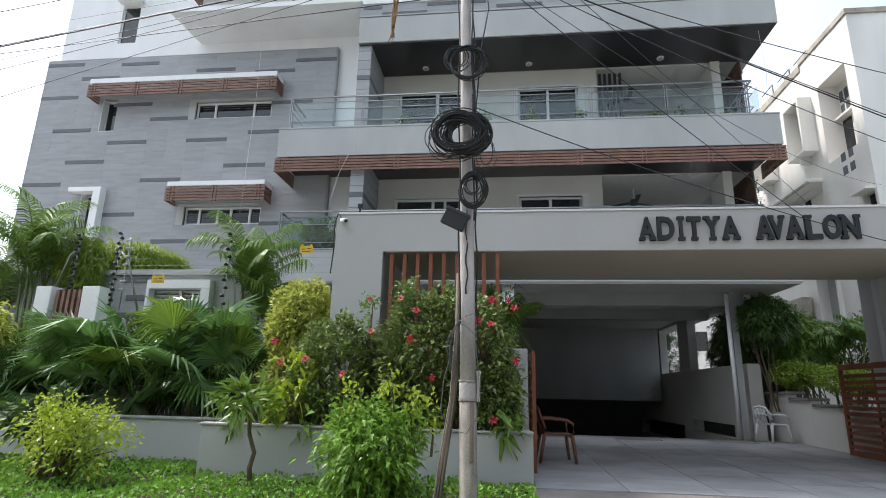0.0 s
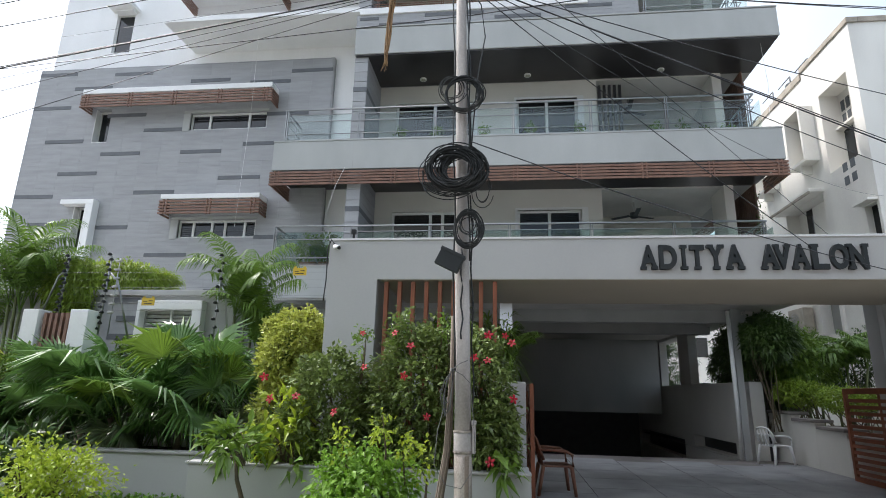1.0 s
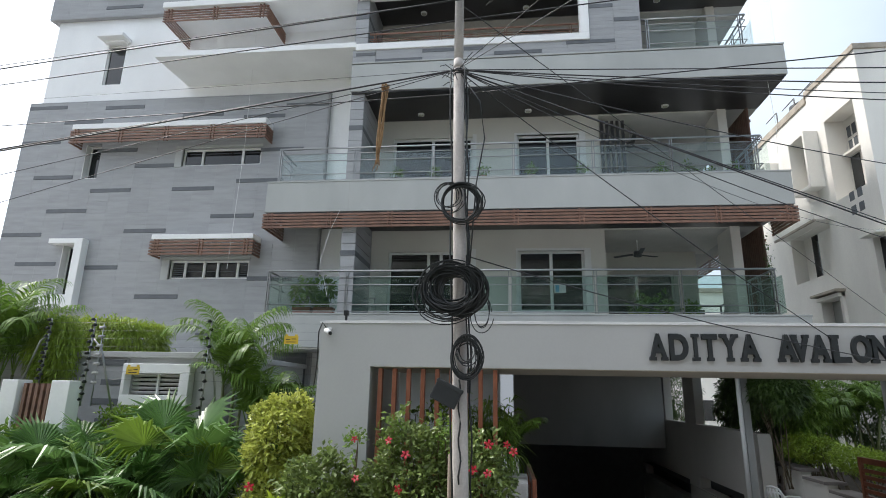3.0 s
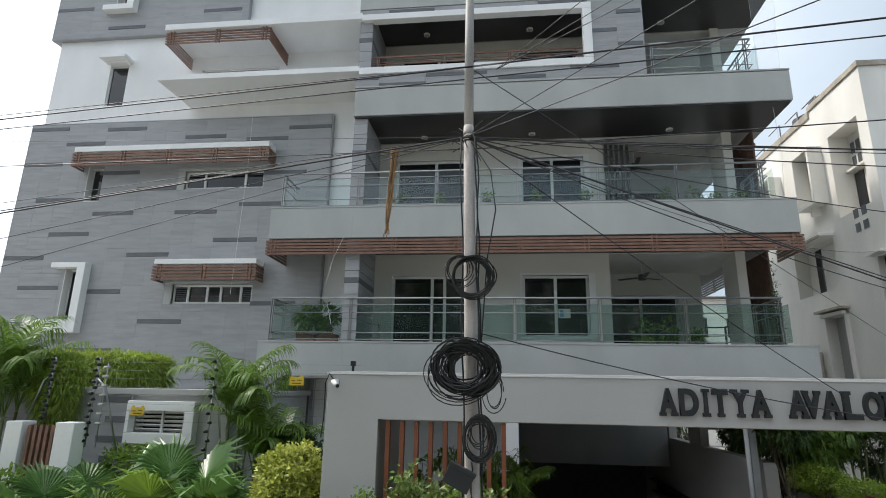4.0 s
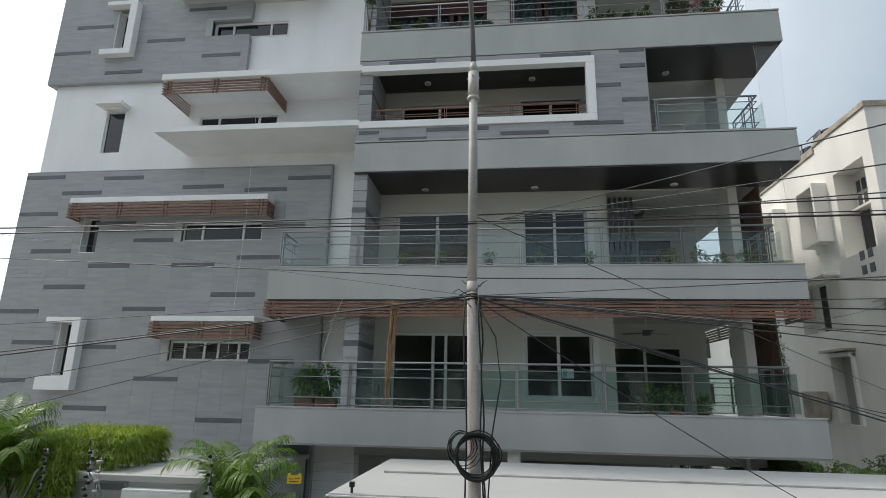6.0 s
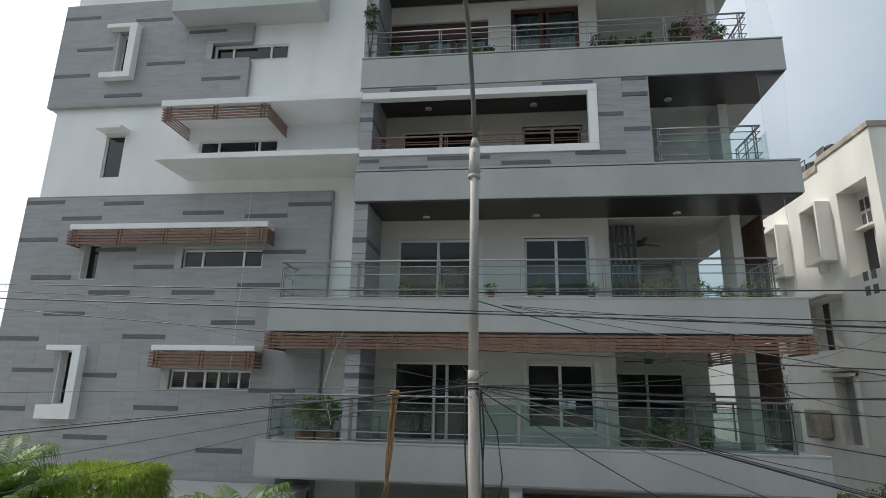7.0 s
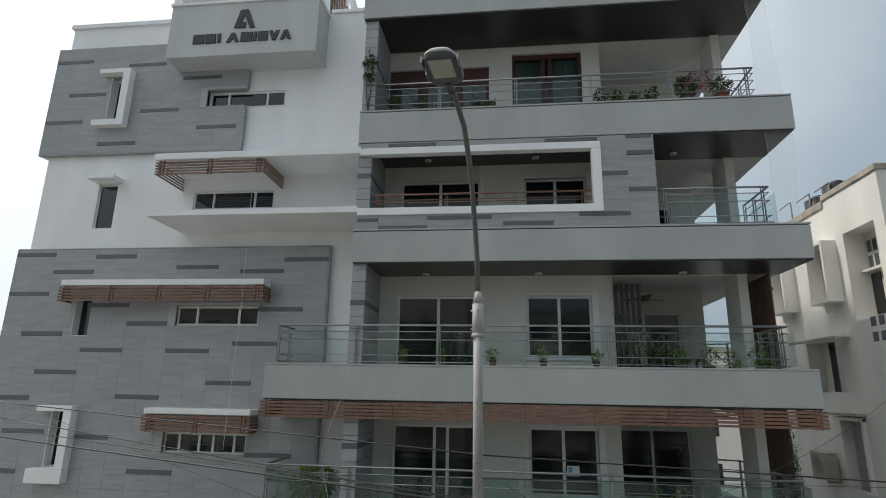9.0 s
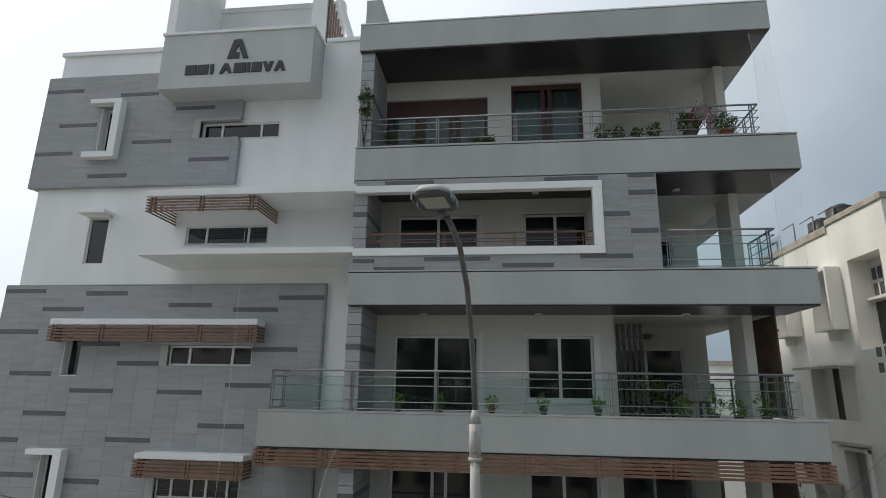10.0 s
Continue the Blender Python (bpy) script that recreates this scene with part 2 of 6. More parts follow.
def holed(rect, holes, y0, y1):
    """A wall slab between y0 and y1 with rectangular openings right through it, as one joined mesh."""
    x0, x1, z0, z1 = rect
    xs = sorted({x0, x1, *[min(max(v, x0), x1) for h in holes for v in h[:2]]})
    zs = sorted({z0, z1, *[min(max(v, z0), z1) for h in holes for v in h[2:]]})
    bm = bmesh.new()
    grid = {}

    def vert(x, y, z):
        if (x, y, z) not in grid:
            grid[x, y, z] = bm.verts.new((x, y, z))
        return grid[x, y, z]

    def full(i, j):
        if not (0 <= i < len(xs) - 1 and 0 <= j < len(zs) - 1):
            return False
        cx, cz = (xs[i] + xs[i + 1]) / 2, (zs[j] + zs[j + 1]) / 2
        return not any(h[0] < cx < h[1] and h[2] < cz < h[3] for h in holes)

    for i in range(len(xs) - 1):
        for j in range(len(zs) - 1):
            if not full(i, j):
                continue
            a, b, c, d = xs[i], xs[i + 1], zs[j], zs[j + 1]
            bm.faces.new([vert(*p) for p in ((a, y0, c), (b, y0, c), (b, y0, d), (a, y0, d))])
            bm.faces.new([vert(*p) for p in ((a, y1, c), (a, y1, d), (b, y1, d), (b, y1, c))])
            if not full(i - 1, j):
                bm.faces.new([vert(*p) for p in ((a, y0, c), (a, y0, d), (a, y1, d), (a, y1, c))])
            if not full(i + 1, j):
                bm.faces.new([vert(*p) for p in ((b, y0, c), (b, y1, c), (b, y1, d), (b, y0, d))])
            if not full(i, j - 1):
                bm.faces.new([vert(*p) for p in ((a, y0, c), (a, y1, c), (b, y1, c), (b, y0, c))])
            if not full(i, j + 1):
                bm.faces.new([vert(*p) for p in ((a, y0, d), (b, y0, d), (b, y1, d), (a, y1, d))])
    return bm

# ---- ground and setting ----
solid("ground", boxes((-900, 900, -900, 900, -3.2, -3.0)), M_GROUND, "dusty grey street ground reaching the horizon", "ground", kind="structure")
gb = bmesh.new()
GX = [-900, -60, -14, 0.62, 5.58, 7, 14, 60, 900]
GY = [-900, -60, 3.2, 5.6, 12.9, 24, 60, 900]
for i in range(len(GX) - 1):
    for j in range(len(GY) - 1):
        if GX[i] == 0.62 and GY[j] == 12.9:
            continue
        q = [gb.verts.new((x, y, 0)) for x, y in ((GX[i], GY[j]), (GX[i + 1], GY[j]), (GX[i + 1], GY[j + 1]), (GX[i], GY[j + 1]))]
        gb.faces.new(q)
bmesh.ops.remove_doubles(gb, verts=gb.verts[:], dist=0.001)
solid("pavement", gb, M_GROUND, "worn grey street and yard surface round the building", "pavement", kind="structure")
db = bmesh.new()
prof = [(3.2, 0.01), (5.6, 0.02), (7.0, 0.03), (12.2, 0.10), (12.95, 0.09), (14.2, -0.25), (20.0, -2.4), (24.0, -2.55)]
for (ya, za), (yb, zb) in zip(prof, prof[1:]):
    vs = [db.verts.new(c) for c in ((0.6, ya, za), (5.6 if ya > 12.9 else 6.15, ya, za), (5.6 if ya > 12.9 else 6.15, yb, zb), (0.6, yb, zb))]
    db.faces.new(vs)
driveway = solid("driveway", db, M_APRON, "smooth grey paved driveway that dips into a basement ramp", "driveway", kind="structure")


def drive_height(y):
    for (ya, za), (yb, zb) in zip(prof, prof[1:]):
        if y <= yb:
            return za + (zb - za) * (y - ya) / (yb - ya)


def paving(x0, x1, y0, y1):
    """One paving slab, 12 mm proud of its bed, laid to the fall of the drive."""
    pb = bmesh.new()
    g = 0.005
    v = [pb.verts.new((x, y, drive_height(y) + h)) for h in (-0.01, 0.012) for x, y in ((x0 + g, y0 + g), (x1 - g, y0 + g), (x1 - g, y1 - g), (x0 + g, y1 - g))]
    for f in ((0, 3, 2, 1), (4, 5, 6, 7), (0, 1, 5, 4), (1, 2, 6, 5), (2, 3, 7, 6), (3, 0, 4, 7)):
        pb.faces.new([v[i] for i in f])
    return pb


# ---- the apartment building ----
building = thing("apartment_building", "five-storey apartment block in grey stone tile and pale paint", "building")
FRONT, LEFT, PANEL, BACK = 11.87, 13.15, 13.0, 13.45

# main bodies
# openings of the bedroom wing: x0, x1, z0, z1
STRIP_WINDOWS = ((-8.16, -5.92, 14.26, 14.74), (-8.26, -5.97, 11.24, 11.76), (-8.22, -6.02, 8.11, 8.6), (-8.14, -6.02, 5.05, 5.53))
SLIT_WINDOWS = ((-11.2, -10.72, 13.88, 15.3), (-11.12, -10.55, 10.75, 12.04), (-11.08, -10.62, 7.82, 8.82), (-11.2, -10.72, 4.62, 5.97))
WING_HOLES = STRIP_WINDOWS + SLIT_WINDOWS
part("wall", holed((-12.85, -3.3, 0, 17.12), WING_HOLES, LEFT, LEFT + 0.25), M_WHITE, building, "white painted wall of the bedroom wing")
part("side_wall", boxes((-12.85, -12.6, LEFT + 0.25, 26, 0, 17.12), (-3.55, -3.3, LEFT + 0.25, 26, 0, 17.12), (-12.6, -3.55, 25.8, 26, 0, 17.12)), M_WHITE, building)
part("roof_deck", boxes((-12.6, -3.55, LEFT + 0.25, 25.8, 16.3, 16.5)), M_CONC, building)
# Dark panel behind the openings; the rooms' dimness is its colour.
part("room_shade_panel", boxes((-12.6, -3.55, LEFT + 0.9, 14.2, 0, 16.3)), M_BLUEGREY, building, "dark panel standing for the dim rooms behind the windows")
part("parapet_coping", boxes((-12.93, -9.0, LEFT - 0.06, LEFT + 0.3, 17.12, 17.26), bevel=0.015), M_WHITE, building)
part("parapet_coping", boxes((-4.75, -3.42, LEFT - 0.06, LEFT + 0.3, 17.12, 17.24), bevel=0.015), M_WHITE, building)
part("backing_wall", holed((-13.05, -4.28, 0, 10.14), WING_HOLES, PANEL + 0.03, LEFT - 0.004), M_JOINT, building)
part("backing_wall", holed((-13.05, -7.03, 12.93, 16.32), WING_HOLES, PANEL + 0.03, LEFT - 0.004), M_JOINT, building)
part("tile_edge", boxes((-13.07, -13.05, PANEL, LEFT + 0.3, 0, 10.15), (-4.28, -4.26, PANEL, LEFT, 0, 10.15), (-13.07, -4.26, PANEL + 0.01, LEFT - 0.004, 10.14, 10.165)), M_TILE_JOINED, building)
part("tile_edge", boxes((-13.07, -13.05, PANEL, LEFT + 0.3, 12.92, 16.33), (-7.03, -7.0, PANEL, LEFT, 12.92, 14.17), (-7.03, -7.0, PANEL, LEFT, 14.82, 16.33), (-13.07, -7.0, PANEL + 0.01, LEFT - 0.004, 16.32, 16.345), (-13.07, -7.0, PANEL + 0.01, LEFT - 0.004, 12.905, 12.93)), M_TILE_JOINED, building)

# flats wing: walls of each storey, set back behind the balconies
LEVELS = [4.02, 7.12, 10.2, 13.25]
SOFFITS = [6.37, 9.43, 12.41, 15.92]
DOOR_X, WIN_X = (-2.58, -0.48), (0.66, 2.24)
for i, (fl, so) in enumerate(zip(LEVELS, SOFFITS)):
    f0 = fl - 0.12
    if i < 3:
        openings = ((*DOOR_X, f0, fl + 1.8), (*WIN_X, fl + 0.3, fl + 1.8))
    else:
        openings = ((-3.03, -0.24, f0, fl + 2.12), (0.4, 2.27, f0, fl + 2.45))
    part("rear_wall", holed((-3.3, 2.75, f0, so), openings, BACK, BACK + 0.22), M_CREAM, building, "cream painted wall behind the balcony")
    part("recess_side_wall", boxes((2.55, 2.75, BACK + 0.22, 15.75, f0, so)), M_CREAM, building)
    part("recess_wall", holed((2.75, 5.58, f0, so), ((2.98, 4.95, f0, fl + 1.7),), 15.75, 15.95), M_CREAM, building)
    # Dark panels behind doors and windows, coloured as the unlit rooms.
    part("room_shade_panel", boxes((-3.2, 2.5, 14.6, 14.7, f0, so), (-3.3, -3.2, 13.67, 14.7, f0, so), (2.75, 5.1, 16.6, 16.7, f0, so)), M_BLUEGREY, building)
part("inner_core", boxes((-3.3, 2.5, 16.2, 26, 3.3, 15.9), (2.5, 5.1, 16.8, 26, 3.3, 15.9)), M_CREAM, building)
# Unseen block added to keep the sun off the neighbour's lower wall.
part("unseen_rear_block", boxes((-3.3, 6.1, 26.02, 35, 0, 16.6)), M_WHITE, building)
for fl, so in zip(LEVELS, SOFFITS):
    part("pillar", boxes((5.62, 5.84, 13.35, 14.2, fl - 0.12, so), bevel=0.01), M_CREAM, building)

# floors with their upstand fronts and dark soffits
for i, (x0, x1, z0, z1) in enumerate(((-5.22, 6.4, 3.28, 4.02), (-5.22, 6.4, 6.37, 7.12), (-3.37, 6.64, 9.43, 10.2), (-3.37, 6.64, 12.41, 13.25), (-3.42, 6.42, 15.92, 16.68))):
    part("roof_slab" if i == 4 else "balcony_slab", boxes((x0, x1, FRONT, 13.0 if x0 < -5 else 26, z0 + 0.02, z1 - 0.02), bevel=0.012) if i > 1 else boxes((x0, x1, FRONT, 13.0, z0 + 0.02, z1), (-3.3, x1, 13.0, 26, z0 + 0.02, z1 - 0.1), bevel=0.012), M_SLAB, building, "pale grey painted slab front with a faint drip line")
    part("coping", boxes((x0 - 0.01, x1 + 0.01, FRONT - 0.012, FRONT + 0.16, z1, z1 + 0.035), bevel=0.006), M_SLAB if i != 4 else M_WHITE, building)
    part("soffit", boxes((x0 + 0.03, x1 - 0.03, FRONT + 0.03, 13.4, z0 - 0.012, z0 + 0.02)), M_SOFFIT if i else M_CEIL, building, "dark stained soffit boards")
    if i:
        part("inner_ceiling", boxes((2.75, 5.9, 13.46, 16.0, z0 - 0.03, z0 + 0.015)), M_CEIL, building)

for x, z0, z1 in ((-3.28, 3.32, 4.0), (-3.23, 6.41, 7.1)):
    part("joint", boxes((x - 0.004, x + 0.004, FRONT - 0.002, FRONT + 0.01, z0, z1)), M_CONC, building, "fine vertical joint in the slab front")

# clad fins that close the balconies towards the bedroom wing
for j, (z0, z1) in enumerate(((4.02, 6.37), (7.12, 9.43), (10.2, 12.41), (13.25, 15.92))):
    part("fin", boxes((-3.34, -3.06, 12.0, 13.46, z0 - 0.1, z1)), M_JOINT, building)
    fb = bmesh.new()
    z, k = z0 + 0.01, 0
    while z < z1 - 0.02:
        h = min(0.27, z1 - z)
        box(fb, -3.365, -3.04, 11.97, 12.0, z, z + h - 0.012)
        box(fb, -3.06, -3.035, 11.975, 13.45, z, z + h - 0.012)
        z += h
    part("fin_tile", fb, M_TILE_JOINED, building, kind="stuff")
    part("dark_strip", boxes((-3.37, -3.03, 11.96, 13.4, z0 + 1.35, z0 + 1.47)), M_STRIP, building)

# white frame that wraps the third-floor balcony and runs on as two canopies
part("white_frame", boxes((-8.64, -3.3, 11.84, LEFT + 0.02, 12.15, 12.32), (-3.3, 2.37, 11.84, 12.06, 12.1, 12.27), (2.16, 2.37, 11.84, 12.06, 10.75, 12.1), (-3.3, 2.37, 11.84, 12.1, 10.57, 10.75), bevel=0.012), M_WHITE, building, "bright white projecting frame round a balcony opening")
cb = bmesh.new()
v = [cb.verts.new(c) for c in ((-8.62, 11.84, 10.66), (-3.3, 11.84, 10.66), (-3.3, LEFT, 10.58), (-8.45, LEFT, 10.58), (-8.62, 11.84, 10.8), (-3.3, 11.84, 10.8), (-3.3, LEFT, 10.8), (-8.62, LEFT, 10.8))]
for f in ((0, 3, 2, 1), (4, 5, 6, 7), (0, 1, 5, 4), (1, 2, 6, 5), (2, 3, 7, 6), (3, 0, 4, 7)):
    cb.faces.new([v[i] for i in f])
part("canopy", cb, M_WHITE, building, "white tapering canopy slab")

# backing of the clad band round the frame
part("backing_wall", boxes((-3.37, 3.53, 11.9, 12.08, 10.2, 10.57), (2.37, 3.53, 11.9, 12.08, 10.57, 12.41), (-3.37, 2.37, 11.9, 12.08, 12.27, 12.41)), M_JOINT, building)

# sign box over the bedroom wing
part("sign_box", boxes((-9.12, -4.82, 12.3, LEFT + 0.02, 15.38, 17.02), bevel=0.012), M_SIGN, building, "plain grey sign box with raised lettering")
part("sign_coping", boxes((-9.16, -4.78, 12.26, LEFT + 0.02, 17.02, 17.1), bevel=0.01), M_WHITE, building)
# raised mark and row of plain shapes
def sign_shape(name, outline, label):
    """A flat raised shape on the sign box, from its outline in x and z."""
    bm = bmesh.new()
    front = [bm.verts.new((x, 12.268, z)) for x, z in outline]
    back = [bm.verts.new((x, 12.302, z)) for x, z in outline]
    bm.faces.new(front)
    bm.faces.new(back[::-1])
    for k in range(len(outline)):
        q = (k + 1) % len(outline)
        bm.faces.new((front[k], back[k], back[q], front[q]))
    part(name, bm, M_LETTER, building, label)


sign_shape("sign_mark", ((-7.2, 16.2), (-7.06, 16.76), (-6.84, 16.78), (-6.6, 16.19), (-6.75, 16.19), (-6.92, 16.6), (-7.01, 16.37), (-6.87, 16.37), (-6.87, 16.2)), "charcoal raised chevron mark")
for x0, x1, lean in ((-8.36, -8.04, 0), (-8.01, -7.7, 0), (-7.65, -7.55, 0), (-7.38, -7.02, 1), (-6.98, -6.64, 0), (-6.61, -6.52, 0), (-6.48, -6.2, 0), (-6.17, -5.88, -1), (-5.85, -5.53, 1)):
    m, z0, z1 = (x0 + x1) / 2, 15.76, 16.05
    if lean:
        a, b = (z0, z1) if lean > 0 else (z1, z0)
        t = 0.1 * lean
        sign_shape("sign_bar", ((x0, a), (m - 0.05, b), (m + 0.05, b), (x1, a), (x1 - 0.1, a), (m, b - 1.6 * t), (x0 + 0.1, a)), "charcoal raised wedge")
    else:
        part("sign_bar", boxes((x0, x1, 12.268, 12.302, z0, z1), bevel=0.01), M_LETTER, building, "charcoal raised bar")

# stair head and open terrace walls on the roof
part("roof_wall", boxes((-9.92, -9.65, 13.4, 15.9, 17.0, 22.0)), M_WHITE, building)
part("roof_wall", boxes((-9.65, -5.2, 15.75, 15.95, 17.0, 20.35)), M_WHITE, building)
part("roof_beam", boxes((-9.65, -5.2, 15.7, 16.0, 20.35, 20.55), bevel=0.01), M_WHITE, building)
# Roof slab out of view, added to block skylight from the terrace walls.
part("unseen_stair_roof", boxes((-9.92, -4.94, 13.42, 16.2, 22.0, 22.2), bevel=0.01), M_WHITE, building)
part("roof_post", boxes((-5.39, -4.94, 13.42, 13.75, 16.6, 22.0)), M_WHITE, building)
for k in range(7):
    part("screen_slat", boxes((-4.93 + k * 0.075, -4.885 + k * 0.075, 13.5, 13.56, 17.0, 19.2 - k * 0.26)), M_WOOD, building)
sb = bmesh.new()
tube(sb, [(-4.95, 13.5, 19.75), (-4.57, 13.5, 18.69), (-4.13, 13.5, 17.3)], 0.1, 4)
part("roof_brace", sb, M_WHITE, building)
part("roof_pier", boxes((-3.42, -3.0, 12.3, 13.2, 16.6, 17.75), bevel=0.01), M_SLAB, building)

# ---- windows, awnings, screens and railings of the building ----
def window(x0, x1, z0, z1, y, mullions, parent=None, glazing=None, frame_mat=None, name="window", bar=0.05, label="white-framed window with dark glazing"):
    """A framed window: outer frame, mullions, one pane between each two."""
    w = new(name)
    w.parent = parent
    tagged(w, label)
    part("window_frame", boxes((x0, x1, y, y + 0.07, z0, z0 + bar), (x0, x1, y, y + 0.07, z1 - bar, z1), (x0, x0 + bar, y, y + 0.07, z0 + bar, z1 - bar), (x1 - bar, x1, y, y + 0.07, z0 + bar, z1 - bar)), frame_mat or M_FRAME, w)
    xs = [x0, *[x0 + (x1 - x0) * m for m in mullions], x1]
    for m in xs[1:-1]:
        part("mullion", boxes((m - bar * 0.6, m + bar * 0.6, y - 0.01, y + 0.06, z0 + bar, z1 - bar), bevel=0.004), frame_mat or M_FRAME, w)
    for a, b in zip(xs, xs[1:]):
        part("pane", boxes((a + bar * 0.5, b - bar * 0.5, y + 0.03, y + 0.045, z0 + bar * 0.5, z1 - bar * 0.5)), glazing or M_DARKGLASS, w)
    return w


for k, (x0, x1, z0, z1) in enumerate(STRIP_WINDOWS):
    y = LEFT + 0.04 if k < 2 else PANEL + 0.07
    w = window(x0, x1, z0, z1, y, (0.19, 0.43, 0.6, 0.85) if k == 3 else (0.25, 0.76), building)
    if k != 1:
        part("surround", boxes((x0 - 0.2, x0, PANEL - 0.015, PANEL + 0.12, z0 - 0.03, z1 + 0.02), (x0 - 0.2, -7.02 if k == 0 else x1 + 0.03, PANEL - 0.02, PANEL + 0.12, z1 + 0.02, z1 + 0.09), bevel=0.008), M_SLAB, w)
    part("window_sill", boxes((x0 - 0.03, x1 + 0.03, y - 0.06, y + 0.05, z0 - 0.025, z0), bevel=0.006), M_FRAME, w)
    if k == 3:
        for j in range(7):
            for a, b in ((0.02, 0.17), (0.87, 0.98)):
                part("louvre", boxes((x0 + (x1 - x0) * a, x0 + (x1 - x0) * b, y + 0.01, y + 0.028, z0 + 0.07 + j * 0.055, z0 + 0.082 + j * 0.055)), M_BLUEGREY, w)
        part("rod", boxes((x0 + (x1 - x0) * 0.2, x0 + (x1 - x0) * 0.85, y + 0.02, y + 0.03, z0 + 0.2, z0 + 0.212)), M_BLUEGREY, w)

for k, (x0, x1, z0, z1) in enumerate(SLIT_WINDOWS):
    y = LEFT + (0.1, 0.05, 0.04, 0.06)[k]
    w = window(x0, x1, z0, z1, y, (), building, bar=0.04, label="tall slit window with a deep white reveal")
    if k != 1:
        part("reveal", boxes((x0 + 0.001, x0 + 0.02, PANEL + 0.004, y, z0 + 0.02, z1), (x0 + 0.001, x1 - 0.001, PANEL + 0.004, y, z0 + 0.001, z0 + 0.02)), M_FRAME, w, "white painted reveal")

# white bracket-shaped surrounds, open to one side
for z0, z1, low in ((13.7, 15.47, 0.17), (4.29, 6.09, 0.33)):
    part("bracket_surround", boxes((-11.44, -10.48, 12.78, PANEL + 0.06, z1 - 0.13, z1), (-10.7, -10.48, 12.78, PANEL + 0.06, z0 + low, z1 - 0.13), (-11.44, -10.48, 12.78, PANEL + 0.06, z0, z0 + low), bevel=0.01), M_WHITE, building, "white bracket-shaped window surround")
part("window_hood", boxes((-11.22, -10.42, 12.75, LEFT + 0.01, 12.08, 12.18), (-11.08, -10.5, 12.95, LEFT + 0.01, 12.02, 12.08), bevel=0.012), M_WHITE, building, "small white stepped window hood")


def slat_run(parent, x0, x1, z0, z1, y, count, ends, back, pairs, fill=0.62):
    """Level timber slats across a front, turned back to the wall at the ends, on pairs of short uprights."""
    step = (z1 - z0) / count
    for i in range(count):
        z = z0 + i * step
        part("slat", boxes((x0, x1, y, y + 0.03, z, z + step * fill)), M_WOOD, parent)
        for x in ends:
            part("slat", boxes((x - 0.015, x + 0.015, y + 0.03, back, z, z + step * fill)), M_WOOD, parent)
    for i in range(pairs):
        x = x0 + 0.18 + (x1 - x0 - 0.36) * i / max(pairs - 1, 1)
        for d in (-0.045, 0.045):
            part("upright", boxes((x + d - 0.014, x + d + 0.014, y - 0.012, y + 0.045, z0 - 0.015, z1)), M_WOOD, parent)


for x0, x1, z0, z1 in ((-11.22, -5.76, 9.07, 9.22), (-8.44, -5.78, 5.97, 6.1)):
    aw = new("awning")
    aw.parent = building
    tagged(aw, "white-topped awning with brown timber slats")
    part("awning_top", boxes((x0, x1, 12.56, PANEL + 0.02, z0, z1), bevel=0.015), M_WHITE, aw)
    slat_run(aw, x0 - 0.02, x1 + 0.02, z0 - 0.4, z0 - 0.01, 12.55, 5, (x0, x1), PANEL, 3 if x1 - x0 < 3 else 5)

tr = new("trellis")
tr.parent = building
tagged(tr, "brown timber trellis hung under a white canopy")
slat_run(tr, -8.64, -5.72, 11.78, 12.15, 11.92, 5, (-8.6, -5.76), LEFT, 3, 0.46)
tr = new("trellis")
tr.parent = building
tagged(tr, "long brown timber trellis under a balcony front")
slat_run(tr, -5.24, 6.42, 6.0, 6.36, 11.83, 5, (-5.21, 6.39), 13.0, 9, 0.68)

tr = new("trellis")
tr.parent = building
tagged(tr, "brown timber trellis along the side of the block")
for i in range(5):
    part("slat", boxes((6.3, 6.33, 14.5, 18.2, 6.0 + i * 0.072, 6.045 + i * 0.072)), M_WOOD, tr)
for y in (15.2, 16.8, 18.0):
    part("upright", boxes((6.29, 6.345, y, y + 0.03, 5.99, 6.36)), M_WOOD, tr)

# sliding doors and windows behind the balconies
for i, fl in enumerate(LEVELS[:3]):
    d = window(DOOR_X[0], DOOR_X[1], fl - 0.05, fl + 1.8, BACK + 0.08, (0.48, 0.63) if i == 0 else (0.5,), building, name="sliding_door", bar=0.06, label="white-framed sliding door with dark glass")
    part("track_rail", boxes((DOOR_X[1], DOOR_X[1] + 0.1, BACK - 0.02, BACK + 0.1, fl - 0.1, fl + 1.86)), M_FRAME, d)
    w = window(WIN_X[0], WIN_X[1], fl + 0.3, fl + 1.8, BACK + 0.06, (0.5,), building, bar=0.06)
    part("window_sill", boxes((WIN_X[0] - 0.06, WIN_X[1] + 0.06, BACK - 0.04, BACK + 0.06, fl + 0.24, fl + 0.3), bevel=0.006), M_FRAME, w)
    part("window_trim", boxes((WIN_X[0] - 0.06, WIN_X[0], BACK - 0.02, BACK + 0.06, fl + 0.3, fl + 1.86), (WIN_X[1], WIN_X[1] + 0.16, BACK - 0.02, BACK + 0.06, fl + 0.3, fl + 1.86), (WIN_X[0], WIN_X[1], BACK - 0.02, BACK + 0.06, fl + 1.8, fl + 1.86)), M_FRAME, w)
    window(2.98, 4.95, fl - 0.05, fl + 1.7, 15.8, (0.5,), building, name="sliding_door", bar=0.06, label="dark glazed sliding door in the balcony recess")
fl = LEVELS[3]
